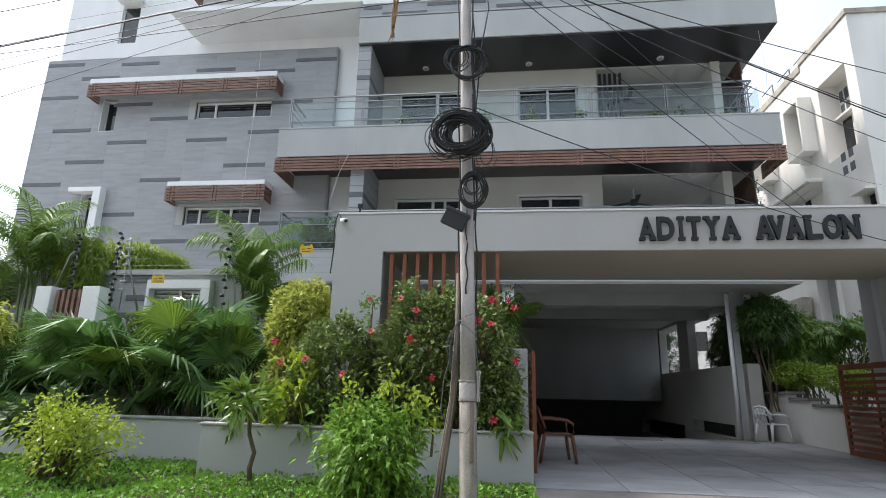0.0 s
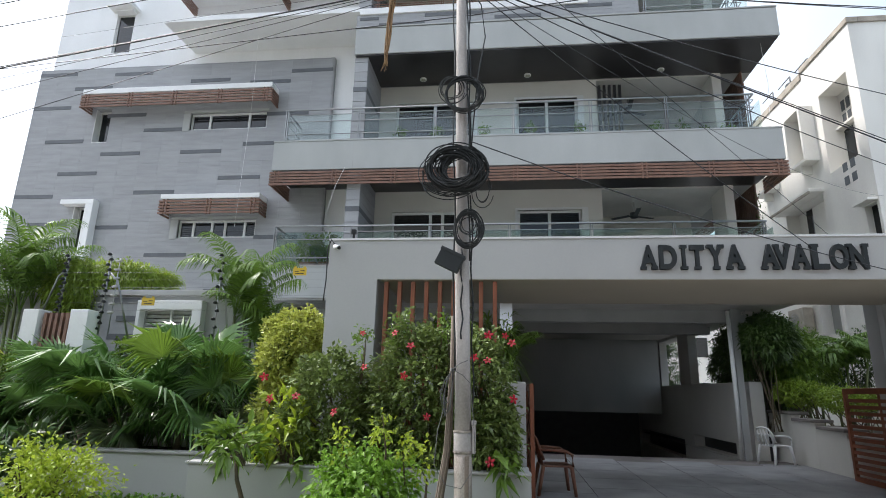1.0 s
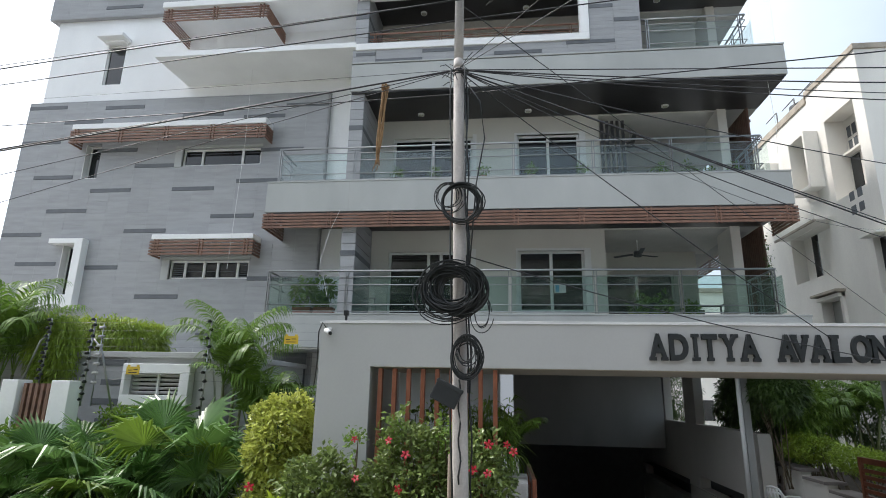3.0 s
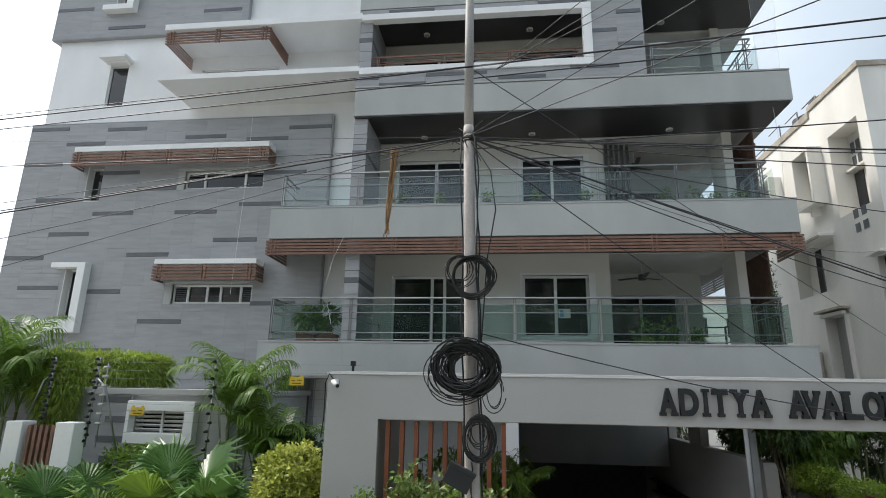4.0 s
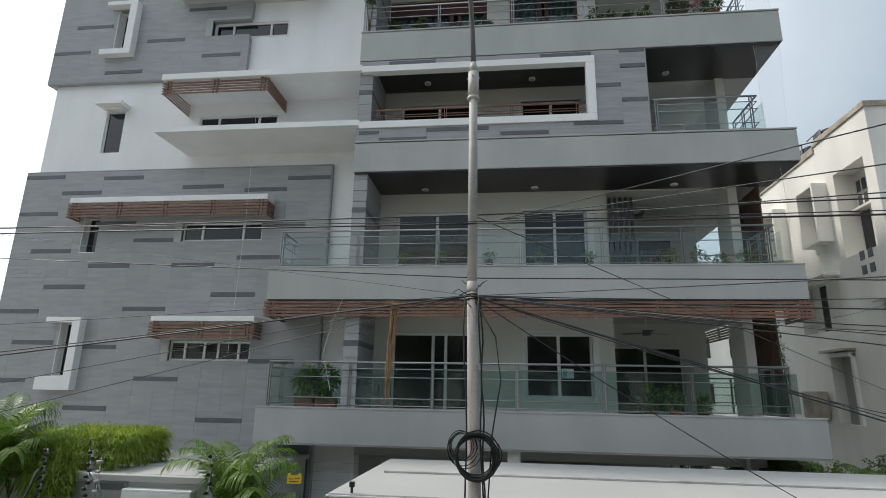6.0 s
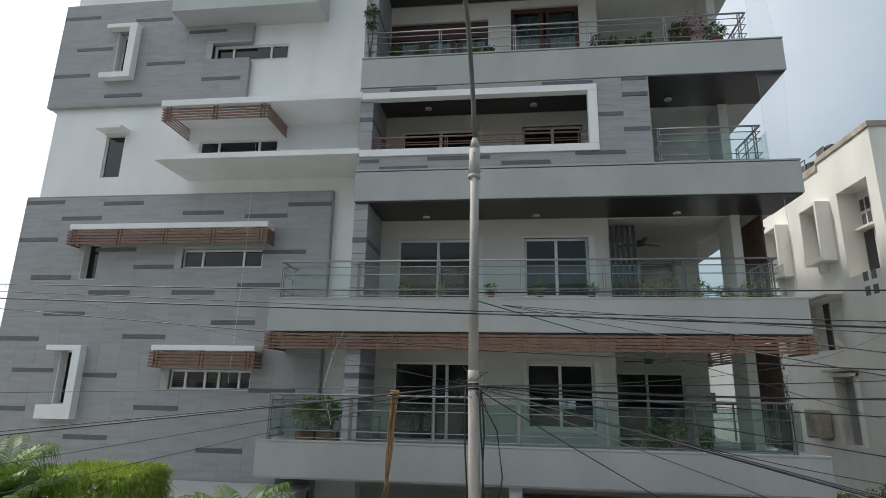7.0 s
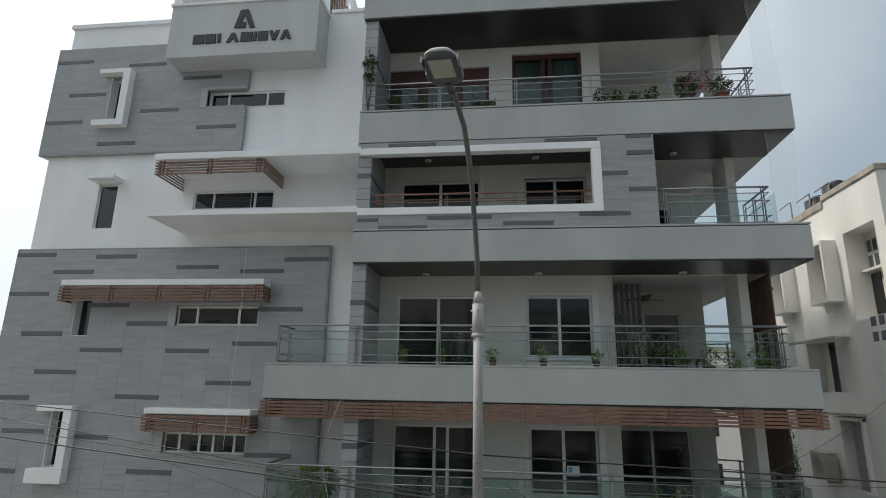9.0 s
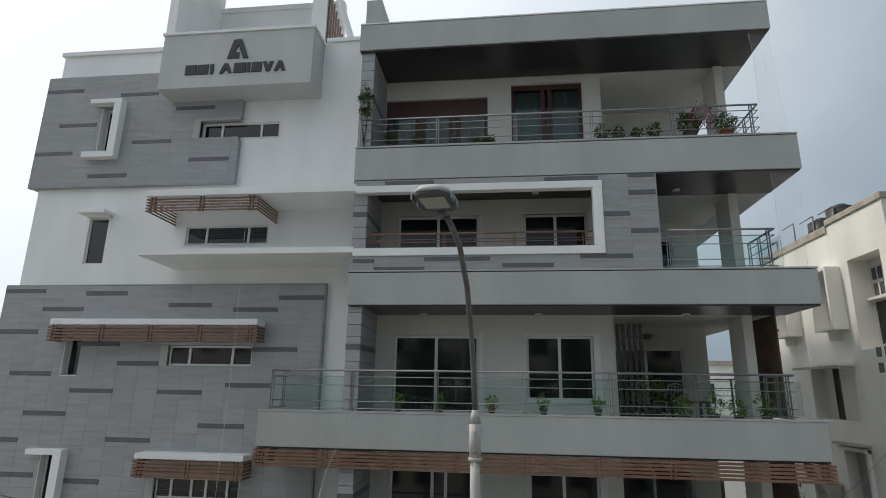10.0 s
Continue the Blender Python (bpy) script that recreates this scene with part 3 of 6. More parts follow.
for x0, x1, top, ms in ((-3.03, -0.24, 2.12, (0.31, 0.37, 0.64, 0.72)), (0.4, 2.27, 2.45, (0.45, 0.55))):
    d = window(x0, x1, fl - 0.05, fl + top, BACK + 0.09, ms, building, frame_mat=M_MAROON, name="timber_door", bar=0.09, glazing=M_TINT, label="maroon timber doors with drawn pale curtains")
    part("transom", boxes((x0, x1, BACK + 0.07, BACK + 0.1, fl + top - (0.5 if top < 2.3 else 0.16), fl + top - 0.04)), M_MAROON, d)
    xs = [x0, *[x0 + (x1 - x0) * m for m in ms], x1]
    for a, b in zip(xs[::2], xs[1::2]):
        cbm = bmesh.new()
        cols = int((b - a) / 0.05)
        vs = [[cbm.verts.new((a + (b - a) * c / cols, BACK + 0.17 + 0.02 * math.sin(c * 1.9), zz)) for c in range(cols + 1)] for zz in (fl - 0.05, fl + top - (0.44 if top < 2.3 else 0.18))]
        for c in range(cols):
            cbm.faces.new((vs[0][c], vs[0][c + 1], vs[1][c + 1], vs[1][c]))
        bmesh.ops.solidify(cbm, geom=cbm.faces[:], thickness=0.004)
        part("curtain", cbm, M_CURTAIN, d)

# screens at the open end of the balconies
for fl, so in zip(LEVELS[:2], SOFFITS[:2]):
    sc = new("timber_screen")
    sc.parent = building
    tagged(sc, "brown vertical board screen along the open side")
    for k in range(16):
        y = 13.32 + k * 0.098
        part("board", boxes((6.31, 6.35, y, y + 0.082, fl, so - 0.013), bevel=0.004), M_BOARD, sc)
    for z in (fl + 0.3, so - 0.4):
        part("screen_rail", boxes((6.352, 6.38, 13.32, 14.88, z, z + 0.06)), M_WOOD, sc)
sc = new("slat_screen")
sc.parent = building
tagged(sc, "dark vertical slat screen beside the recess")
for k in range(5):
    part("board", boxes((2.77 + k * 0.13, 2.84 + k * 0.13, 13.36, 13.42, 7.02, 9.2)), M_SOFFIT, sc)


def railing(x0, x1, z, posts, glazed=True, y=11.97, back=13.3, mat=None, height=0.86, left_end=False, pane=None):
    """Steel balcony rail: twin-bar posts, round handrail, thin bars, and glass behind."""
    mat = mat or M_STEEL
    r = new("railing")
    r.parent = building
    tagged(r, "stainless steel balcony railing with green-tinted glass" if glazed else "stainless steel balcony railing with thin level bars")
    runs = [((x0, y), (x1, y))]
    if back:
        runs.append(((x1, y), (x1, back)))
    if left_end:
        runs.append(((x0, y), (x0, 12.95)))
    for (xa, ya), (xb, yb) in runs:
        for h, rad in ((height, 0.024), (height - 0.14, 0.011), (height - 0.32, 0.011), (0.2, 0.011), (0.05, 0.011)):
            part("handrail" if rad > 0.02 else "bar", tube(bmesh.new(), [(xa, ya, z + h), (xb, yb, z + h)], rad, 8 if rad > 0.02 else 6), mat, r)
    spots = [(p, y) for p in posts]
    if back:
        spots += [(x1, y + 0.75), (x1, back - 0.05)]
    if left_end:
        spots.append((x0, 12.7))
    for p, q in spots:
        part("post", boxes((p - 0.032, p - 0.018, q - 0.02, q + 0.02, z, z + height - 0.02), (p + 0.018, p + 0.032, q - 0.02, q + 0.02, z, z + height - 0.02), (p - 0.05, p + 0.05, q - 0.04, q + 0.04, z, z + 0.012)), mat, r)
    if glazed:
        xs = sorted({x0, *posts, x1})
        for a, b in zip(xs, xs[1:]):
            if b - a > 0.2:
                g = part("glass_panel", boxes((a + 0.04, b - 0.04, y + 0.03, y + 0.042, z + 0.06, z + height - 0.12)), pane or M_GLASS, r)
                g.visible_shadow = False
        if back:
            g = part("glass_panel", boxes((x1 + 0.14, x1 + 0.15, y + 0.05, back, z + 0.06, z + height - 0.12)), pane or M_GLASS, r)
            g.visible_shadow = False


railing(-5.02, 5.86, LEVELS[0] + 0.035, (-5.0, -3.18, -1.36, 0.44, 2.24, 3.98, 5.82), left_end=True, height=0.96, pane=M_GLASS_GREEN)
railing(-5.02, 5.92, LEVELS[1] + 0.035, (-4.99, -3.17, -1.3, 0.55, 2.33, 4.02, 5.8), left_end=True)
railing(3.6, 5.93, LEVELS[2] + 0.035, (3.72, 5.8), back=13.3)
railing(-3.3, 5.93, LEVELS[3] + 0.035, (-3.28, -1.4, 0.46, 2.24, 4.06, 5.78), glazed=False, height=0.76)
railing(-3.0, 2.14, 10.72, (-2.86, -1.2, 0.4, 1.95), glazed=False, back=None, mat=M_WOOD, y=12.02, height=0.4)

# dark steel rails round the back of the recess
for z in (4.0, 7.1):
    rr = new("recess_railing")
    rr.parent = building
    tagged(rr, "dark steel railing round the back of the balcony recess")
    corner = [(5.62, 16.55), (6.33, 16.35), (6.33, 14.95)]
    for h in (0.28, 0.48, 0.68, 0.92):
        for (xa, ya), (xb, yb) in zip(corner, corner[1:]):
            part("handrail" if h > 0.9 else "bar", tube(bmesh.new(), [(xa, ya, z + h), (xb, yb, z + h)], 0.022 if h > 0.9 else 0.012, 6), M_ARM, rr)
    for x, y in corner + [(6.33, 15.65)]:
        part("post", boxes((x - 0.025, x + 0.025, y - 0.012, y + 0.012, z - 0.02, z + 0.92)), M_ARM, rr)

# round ceiling lights in the soffits
def ceiling_light(x, y, z):
    c = thing("ceiling_light", "small round white recessed ceiling light, unlit", "ceiling light", "soffit lights", at=(x, y, z))
    part("rim", tube(bmesh.new(), [(0, 0, 0), (0, 0, -0.035)], 0.085, 20), M_FRAME, c)
    part("lens", tube(bmesh.new(), [(0, 0, -0.033), (0, 0, -0.042)], 0.062, 20), M_LAMPGLASS, c)


for z, ys in ((9.41, 13.05), (12.39, 12.95)):
    for x in (-1.8, 0.95, 4.3):
        ceiling_light(x, ys, z)

# ceiling fans in the recesses
for z in (6.32, 9.37):
    f = thing("ceiling_fan", "dark grey three-bladed ceiling fan at rest", "fan", "recess fans", at=(3.72, 14.4, z))
    part("rod", tube(bmesh.new(), [(0, 0, 0), (0, 0, -0.32)], 0.014, 8), M_FRAME, f)
    part("motor", tube(bmesh.new(), [(0, 0, -0.3), (0, 0, -0.33), (0, 0, -0.4), (0, 0, -0.43)], 0.1, 16), M_BLUEGREY, f)
    for k in range(3):
        bl = part("blade", boxes((0.1, 0.62, -0.06, 0.06, -0.38, -0.37), bevel=0.004), M_BLUEGREY, f)
        bl.matrix_basis = pose(0, 0, 0, 6, 0, 25 + 120 * k)

# ---- entrance gate canopy with its sign ----
gate = thing("entrance_canopy", "pale grey concrete entrance canopy over the driveway", "canopy")
part("portal", holed((-1.89, 7.6, 0, 3.2), ((-1.25, 5.72, 0, 2.69),), 6.68, 8.55), M_GATE, gate, "broad grey portal carrying raised letters")
part("rear_pillar", boxes((6.5, 7.2, 9.95, 10.3, 0, 3.058), bevel=0.01), M_GATE, gate)
part("roof_flashing", boxes((-1.9, 7.6, 6.665, 6.72, 3.2, 3.215)), M_FRAME, gate, "thin pale metal flashing along the roof edge")
part("roof_sheet", boxes((-1.87, 7.6, 6.69, 10.3, 3.2, 3.235), bevel=0.008), M_GATE, gate)
part("roof_ridge", boxes((-1.6, 7.5, 8.5, 8.6, 3.235, 3.265), bevel=0.008), M_CONC, gate)
part("rear_slab", boxes((-1.5, 7.5, 8.55, 10.3, 3.06, 3.198)), M_CEIL, gate)
# One even tan, warmer and deeper than the portal face.
part("beam_soffit", boxes((-1.2, 5.7, 6.7, 8.53, 2.682, 2.69)), M_TAN, gate, "tan beam underside")
part("upstand", boxes((0.2, 0.58, 6.62, 6.9, 0.3, 1.47), bevel=0.012), M_CONC, gate, "short plastered pier with a flat cap")
for k in range(9):
    part("slat", boxes((-1.16 + k * 0.17, -1.11 + k * 0.17, 6.72, 6.8, 0.5, 2.67), bevel=0.004), M_RUST, gate, "red-brown upright slat")
part("inner_return", boxes((-1.24, 0.3, 8.2, 8.4, 0, 1.2)), M_GATE, gate)


SIGN_FEET = {"A": ((0.0, 0.36), (0.64, 1.0)), "D": ((0.0, 0.3),), "I": ((-0.6, 1.6),), "T": ((0.28, 0.72),), "Y": ((0.28, 0.72),),
             "V": (), "L": ((0.0, 0.3),), "O": (), "N": ((-0.1, 0.28),)}
SIGN_HEADS = {"A": (), "D": ((0.0, 0.3),), "I": ((-0.6, 1.6),), "T": (), "Y": ((-0.06, 0.36), (0.64, 1.06)), "V": ((0.06, 0.34), (0.66, 1.0)),
              "L": ((-0.05, 0.45),), "O": (), "N": ((-0.12, 0.12), (0.74, 1.1))}


def sign_letter(ch, x0, x1, z0, z1, y, depth, parent):
    curve = bpy.data.curves.new("letter", "FONT")
    curve.body = ch
    curve.extrude = 0.5
    curve.offset = 0.035
    curve.resolution_u = 4
    tmp = bpy.data.objects.new("letter", curve)
    scene.collection.objects.link(tmp)
    dg = bpy.context.evaluated_depsgraph_get()
    me = bpy.data.meshes.new_from_object(tmp.evaluated_get(dg))
    bpy.data.objects.remove(tmp)
    bm = bmesh.new()
    bm.from_mesh(me)
    bpy.data.meshes.remove(me)
    lo = [min(v.co[i] for v in bm.verts) for i in range(3)]
    hi = [max(v.co[i] for v in bm.verts) for i in range(3)]
    for v in bm.verts:
        u = [(v.co[i] - lo[i]) / (hi[i] - lo[i]) for i in range(3)]
        v.co = (x0 + (x1 - x0) * u[0], y - depth * u[2], z0 + (z1 - z0) * u[1])
    h = (z1 - z0) * 0.13
    for a, b in SIGN_FEET.get(ch, ()):
        box(bm, x0 + (x1 - x0) * a, x0 + (x1 - x0) * b, y - depth * 0.985, y, z0, z0 + h)
    for a, b in SIGN_HEADS.get(ch, ()):
        box(bm, x0 + (x1 - x0) * a, x0 + (x1 - x0) * b, y - depth * 0.985, y, z1 - h, z1)
    return part("letter", bm, M_LETTER, parent, "charcoal raised capital letter")


sign = thing("raised_lettering", "charcoal raised capital letters fixed along the canopy beam", "sign")
LETTER_SPANS = (("A", 1.951, 2.165), ("D", 2.172, 2.391), ("I", 2.436, 2.488), ("T", 2.526, 2.705), ("Y", 2.730, 2.920), ("A", 2.927, 3.147), ("A", 3.315, 3.532), ("V", 3.464, 3.668), ("A", 3.656, 3.870), ("L", 3.877, 4.071), ("O", 4.077, 4.289), ("N", 4.283, 4.493))
for ch, a, b in LETTER_SPANS:
    sign_letter(ch, a + 0.008, b - 0.008, 2.8, 3.1, 6.68, 0.045, sign)

# ---- parking under the flats: walls, columns, ramp sides ----
part("column", boxes((0.22, 0.49, 12.1, 12.4, 0, 3.28), bevel=0.01), M_WHITE, building, "white painted column")
part("column", boxes((5.3, 5.44, 12.9, 13.06, 0, 3.28), bevel=0.01), M_SLAB, building)
part("column", boxes((5.6, 5.84, 17.05, 18.05, 1.7, 3.15), bevel=0.01), M_CREAM, building)
part("parking_back_wall", boxes((-3.3, 5.55, 20.15, 20.35, 0.79, 3.28)), M_SLAB, building, "plain wall over the basement ramp mouth")
rw = part("ramp_wall", holed((13.1, 24.0, -2.6, 1.7), ((14.15, 17.15, 0.03, 0.34), (18.05, 23.5, -0.4, 0.13)), -0.14, 0.14), M_CREAM, building)
rw.matrix_basis = Matrix(((0, 1, 0, 5.74), (1, 0, 0, 0), (0, 0, 1, 0), (0, 0, 0, 1)))
# Dark sheet behind the wall slots; the shade within is its colour.
part("ramp_void_shade", boxes((5.89, 5.94, 13.1, 24.0, -0.8, 0.7)), M_SOFFIT, building)
part("lintel", boxes((5.6, 5.84, 13.1, 20.35, 3.15, 3.24), (5.6, 5.84, 20.15, 24, 1.7, 3.24)), M_CREAM, building)
part("ramp_wall", boxes((0.45, 0.6, 12.9, 24, -2.6, 1.0)), M_CREAM, building)
# Charcoal end wall and floor: the basement's darkness is put into their colour.
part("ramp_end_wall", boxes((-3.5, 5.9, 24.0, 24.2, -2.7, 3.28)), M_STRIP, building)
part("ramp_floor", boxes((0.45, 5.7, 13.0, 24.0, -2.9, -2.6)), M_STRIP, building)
part("ground_floor_wall", boxes((-4.26, 0.2, 13.6, 13.8, 0, 3.28)), M_SLAB, building)
# Dark panel for a door and the slab's shade, put into its colour.
part("shutter", boxes((-5.16, -4.34, 12.955, 12.985, 1.4, 2.96), (-5.16, -4.34, 12.965, 12.985, 2.96, 3.25)), M_BLUEGREY, building, "dark grey door panel with the shade under the balcony in its colour")
for y, d in ((13.1, 0.3), (15.4, 0.32)):
    part("ceiling_beam", boxes((-3.3, 5.7, y, y + 0.3, 3.28 - d, 3.285), bevel=0.008), M_SLAB, building)
part("parking_side_wall", boxes((-3.5, -3.3, 13.8, 24, 0, 3.28)), M_SLAB, building)
part("parking_ceiling", boxes((-3.3, 6.37, 13.41, 24.2, 3.24, 3.29)), M_CREAM, building)
part("downpipe", tube(bmesh.new(), [(5.2, 12.8, 0.1), (5.2, 12.8, 3.2)], 0.045, 10), M_FRAME, building, "white plastic downpipe")

# ---- low block with louvred window, terrace hedge bed above ----
block = thing("plant_room", "low grey plant room with a white louvred opening", "outbuilding")
part("wall", holed((-9.5, -4.36, 0, 2.88), ((-6.0, -5.03, 2.27, 2.62),), 9.15, 9.4), M_SLAB, block)
part("side_wall", boxes((-4.6, -4.36, 9.4, 12.9, 0, 2.88), (-9.5, -9.3, 9.4, 12.9, 0, 2.88)), M_SLAB, block)
# Dark panel behind the louvres, standing for the shade of the room.
part("inside_shade_panel", boxes((-6.6, -4.7, 9.9, 10.0, 0, 2.86)), M_SOFFIT, block)
part("roof", boxes((-9.55, -4.3, 9.05, 12.97, 2.88, 2.98), bevel=0.012), M_GATE, block)
part("tile_face", boxes((-9.5, -6.08, 9.1, 9.146, 1.0, 2.86)), M_TILE_JOINED, block)
for k in range(4):
    part("dark_strip", boxes((-6.62 + (k % 2) * 0.12, -6.1, 9.085, 9.1, 2.74 - k * 0.32, 2.84 - k * 0.32)), M_STRIP, block)
part("surround", boxes((-6.06, -4.86, 8.98, 9.15, 2.62, 2.78), (-6.06, -6.0, 8.98, 9.15, 2.27, 2.62), (-5.03, -4.86, 8.98, 9.15, 2.27, 2.62), (-6.06, -4.86, 8.98, 9.15, 2.1, 2.27), bevel=0.01), M_WHITE, block)
for k in range(5):
    lv = part("louvre", boxes((-6.0, -5.03, -0.03, 0.03, -0.009, 0.009)), M_FRAME, block)
    lv.matrix_basis = pose(0, 9.22, 2.31 + k * 0.07, -35)
part("louvre_post", boxes((-5.52, -5.485, 9.14, 9.18, 2.27, 2.62)), M_FRAME, block)

# ---- boundary wall, posts and planters along the street ----
wall = thing("boundary_wall", "white boundary wall with posts and brown slats between", "wall")
part("wall_run", boxes((-14, -2.0, 8.0, 8.2, 0, 1.2)), M_WHITE, wall)
for x0, x1 in ((-7.25, -6.98), (-6.43, -6.13), (-9.2, -8.95)):
    part("post", boxes((x0, x1, 7.95, 8.22, 0, 2.47), bevel=0.012), M_WHITE, wall)
for k in range(5):
    part("slat", boxes((-6.918 + k * 0.095, -6.868 + k * 0.095, 8.0, 8.1, 0.9, 2.42)), M_WOOD, wall)
planter = thing("planter_box", "long plastered planter box with soil, pale grey", "planter")
part("wall", boxes((-3.0, 0.6, 5.9, 6.02, 0, 0.545), (-3.0, -2.88, 6.02, 6.68, 0, 0.545), (0.48, 0.6, 6.02, 6.68, 0, 0.545), bevel=0.01), M_GATE, planter)
part("coping", boxes((-3.03, 0.605, 5.88, 6.05, 0.545, 0.57), bevel=0.008), M_CONC, planter)
part("soil", boxes((-2.88, 0.48, 6.02, 6.68, 0.3, 0.5)), M_SOIL, planter)
pillar = thing("gate_pillar", "low plastered gate pillar with a flat stone cap", "pillar")
part("shaft", boxes((0.35, 0.575, 7.06, 7.3, 0, 1.41), bevel=0.008), M_GATE, pillar)
part("cap", boxes((0.335, 0.59, 7.04, 7.32, 1.41, 1.48), bevel=0.008), M_CONC, pillar, "worn stone cap")
planter = thing("planter_wall", "low plastered planter wall set back from the street", "planter")
part("wall", boxes((-12, -3.0, 6.6, 6.72, 0, 0.55), bevel=0.01), M_GATE, planter)
part("coping", boxes((-12, -3.0, 6.57, 6.75, 0.55, 0.58), bevel=0.008), M_CONC, planter)
part("soil", boxes((-12, -3.0, 6.72, 8.0, 0.2, 0.48)), M_SOIL, planter)

# right-hand planter beside the drive, stepping down towards the street
planter = thing("stepped_planter", "pale stepped planter wall with stone ledges beside the drive", "planter")
for ya, yb, z in ((12.5, 14.6, 1.05), (11.6, 12.5, 0.93), (10.6, 11.6, 0.82), (9.0, 10.6, 0.72)):
    part("wall", boxes((6.1, 6.28, ya, yb, 0, z), bevel=0.008), M_CREAM, planter)
    part("ledge", boxes((6.03, 6.42, ya - 0.05, yb - 0.15, z, z + 0.06), bevel=0.012), M_APRON, planter, "rough stone ledge")
part("soil", boxes((6.28, 11.0, 9.0, 16.5, 0, 0.7)), M_SOIL, planter)

# gate leaves, both swung open
def gate_leaf(m, length, height, n):
    g = thing("gate_leaf", "red-brown metal slatted gate leaf, swung open", "gate", "drive gates")
    g.matrix_world = m
    part("gate_frame", boxes((0, 0.07, 0, 0.05, 0, height), (length - 0.07, length, 0, 0.05, 0, height), (0.07, length - 0.07, 0, 0.05, 0, 0.08), (0.07, length - 0.07, 0, 0.05, height - 0.09, height), bevel=0.006), M_RUST, g)
    for k in range(n):
        z = 0.12 + (height - 0.24) * k / n
        part("slat", boxes((0.07, length - 0.07, 0.01, 0.035, z, z + (height - 0.24) / n * 0.55)), M_RUST, g)
    for k in (0.35, 0.7):
        part("stile", boxes((length * k, length * k + 0.04, 0.04, 0.06, 0.08, height - 0.09)), M_RUST, g)


gate_leaf(pose(5.97, 10.32, 0.08, 0, 0, -90), 2.4, 1.46, 12)
gate_leaf(pose(0.685, 6.93, 0.04, 0, 0, 90.4), 1.6, 1.42, 12)

# ---- street lamp pole, coils and cables ----
PX, PY = -0.05, 4.52
pole = thing("street_lamp", "tall weathered lamp pole with a cobra-head lamp", "street lamp", at=(0, 0, 0))
def pole_x(z):
    """The shaft leans a little as it rises to the clamp."""
    return 0.0375 - 0.0166 * min(z, 5.28)


def shaft(z0, z1, r0, r1, sides=16, steps=5):
    return tube(bmesh.new(), [(pole_x(z0 + (z1 - z0) * k / steps), PY, z0 + (z1 - z0) * k / steps) for k in range(steps + 1)], r0, sides, r1)


part("base_pole", shaft(-0.05, 0.9, 0.074, 0.069), M_FOOT, pole, "peeling wood-wrapped pole foot")
part("lower_pole", shaft(0.88, 5.3, 0.066, 0.045), M_POLE, pole, "stained grey pole shaft")
part("upper_pole", tube(bmesh.new(), [(PX, PY, 5.28), (PX, PY + 0.02, 7.12)], 0.043, 16, 0.039), M_GALV, pole)
sl = tube(bmesh.new(), [(PX, PY + 0.02, 7.08), (PX, PY + 0.02, 7.36)], 0.05, 16)
tube(sl, [(PX, PY + 0.02, 7.36), (PX, PY + 0.02, 7.47)], 0.05, 16, 0.026)
tube(sl, [(PX, PY + 0.02, 7.07), (PX, PY + 0.02, 7.1)], 0.057, 16)
part("sleeve", sl, M_GALV, pole, "pale tapered steel sleeve with bolts")
for z in (7.14, 7.3):
    for a in (0, 90, 180, 270):
        part("bolt", tube(bmesh.new(), [(PX + 0.05 * math.cos(radians(a)), PY + 0.02 + 0.05 * math.sin(radians(a)), z), (PX + 0.064 * math.cos(radians(a)), PY + 0.02 + 0.064 * math.sin(radians(a)), z)], 0.008, 6), M_STEEL, pole)
arm = [(PX, PY + 0.02, 7.45), (PX - 0.01, PY + 0.0, 7.78), (PX - 0.025, PY - 0.12, 8.1), (PX - 0.04, PY - 0.42, 8.43), (PX - 0.07, PY - 0.78, 8.67), (PX - 0.11, PY - 1.0, 8.76), (PX - 0.13, PY - 1.1, 8.79)]
part("arm", tube(bmesh.new(), arm, 0.024, 12, 0.021), M_ARM, pole, "curved grey lamp arm")
def shell(rings):
    """A closed rounded body from (half width, y at the back, y at the front, z) rings with superellipse outlines."""
    bm = bmesh.new()
    loops = []
    for w, y0, y1, z in rings:
        loop = []
        for k in range(28):
            a = 2 * math.pi * k / 28
            c, d = math.cos(a), math.sin(a)
            ex = math.copysign(abs(c) ** 0.55, c) * w * (1.0 - 0.12 * d)
            ey = (y0 + y1) / 2 - math.copysign(abs(d) ** 0.6, d) * (y1 - y0) / 2
            loop.append(bm.verts.new((ex, ey, z)))
        loops.append(loop)
    for p, q in zip(loops, loops[1:]):
        for k in range(28):
            f = bm.faces.new((p[k], p[(k + 1) % 28], q[(k + 1) % 28], q[k]))
            f.smooth = True
    bm.faces.new(loops[0][::-1])
    bm.faces.new(loops[-1])
    return bm


head = part("lamp_head", shell(((0.118, -0.35, 0.07, -0.02), (0.124, -0.36, 0.08, -0.012), (0.124, -0.36, 0.08, 0.0))), M_BLUEGREY, pole, "flat dark grey lamp head")
head.matrix_basis = pose(PX - 0.16, PY - 1.26, 8.82, 3, 0, -4)
part("cover", shell(((0.127, -0.365, 0.085, 0.001), (0.125, -0.36, 0.085, 0.022), (0.105, -0.33, 0.07, 0.05), (0.06, -0.27, 0.04, 0.066), (0.02, -0.2, 0.0, 0.07))), M_GATE, head, "pale grey rounded lamp cover")
part("lens", boxes((-0.082, 0.082, -0.3, -0.06, -0.034, -0.019), bevel=0.008), M_LAMPGLASS, head, "milky lamp lens")
part("spigot", tube(bmesh.new(), [(0, 0.04, 0.0), (0, 0.2, -0.012)], 0.036, 12, 0.03), M_BLUEGREY, head)
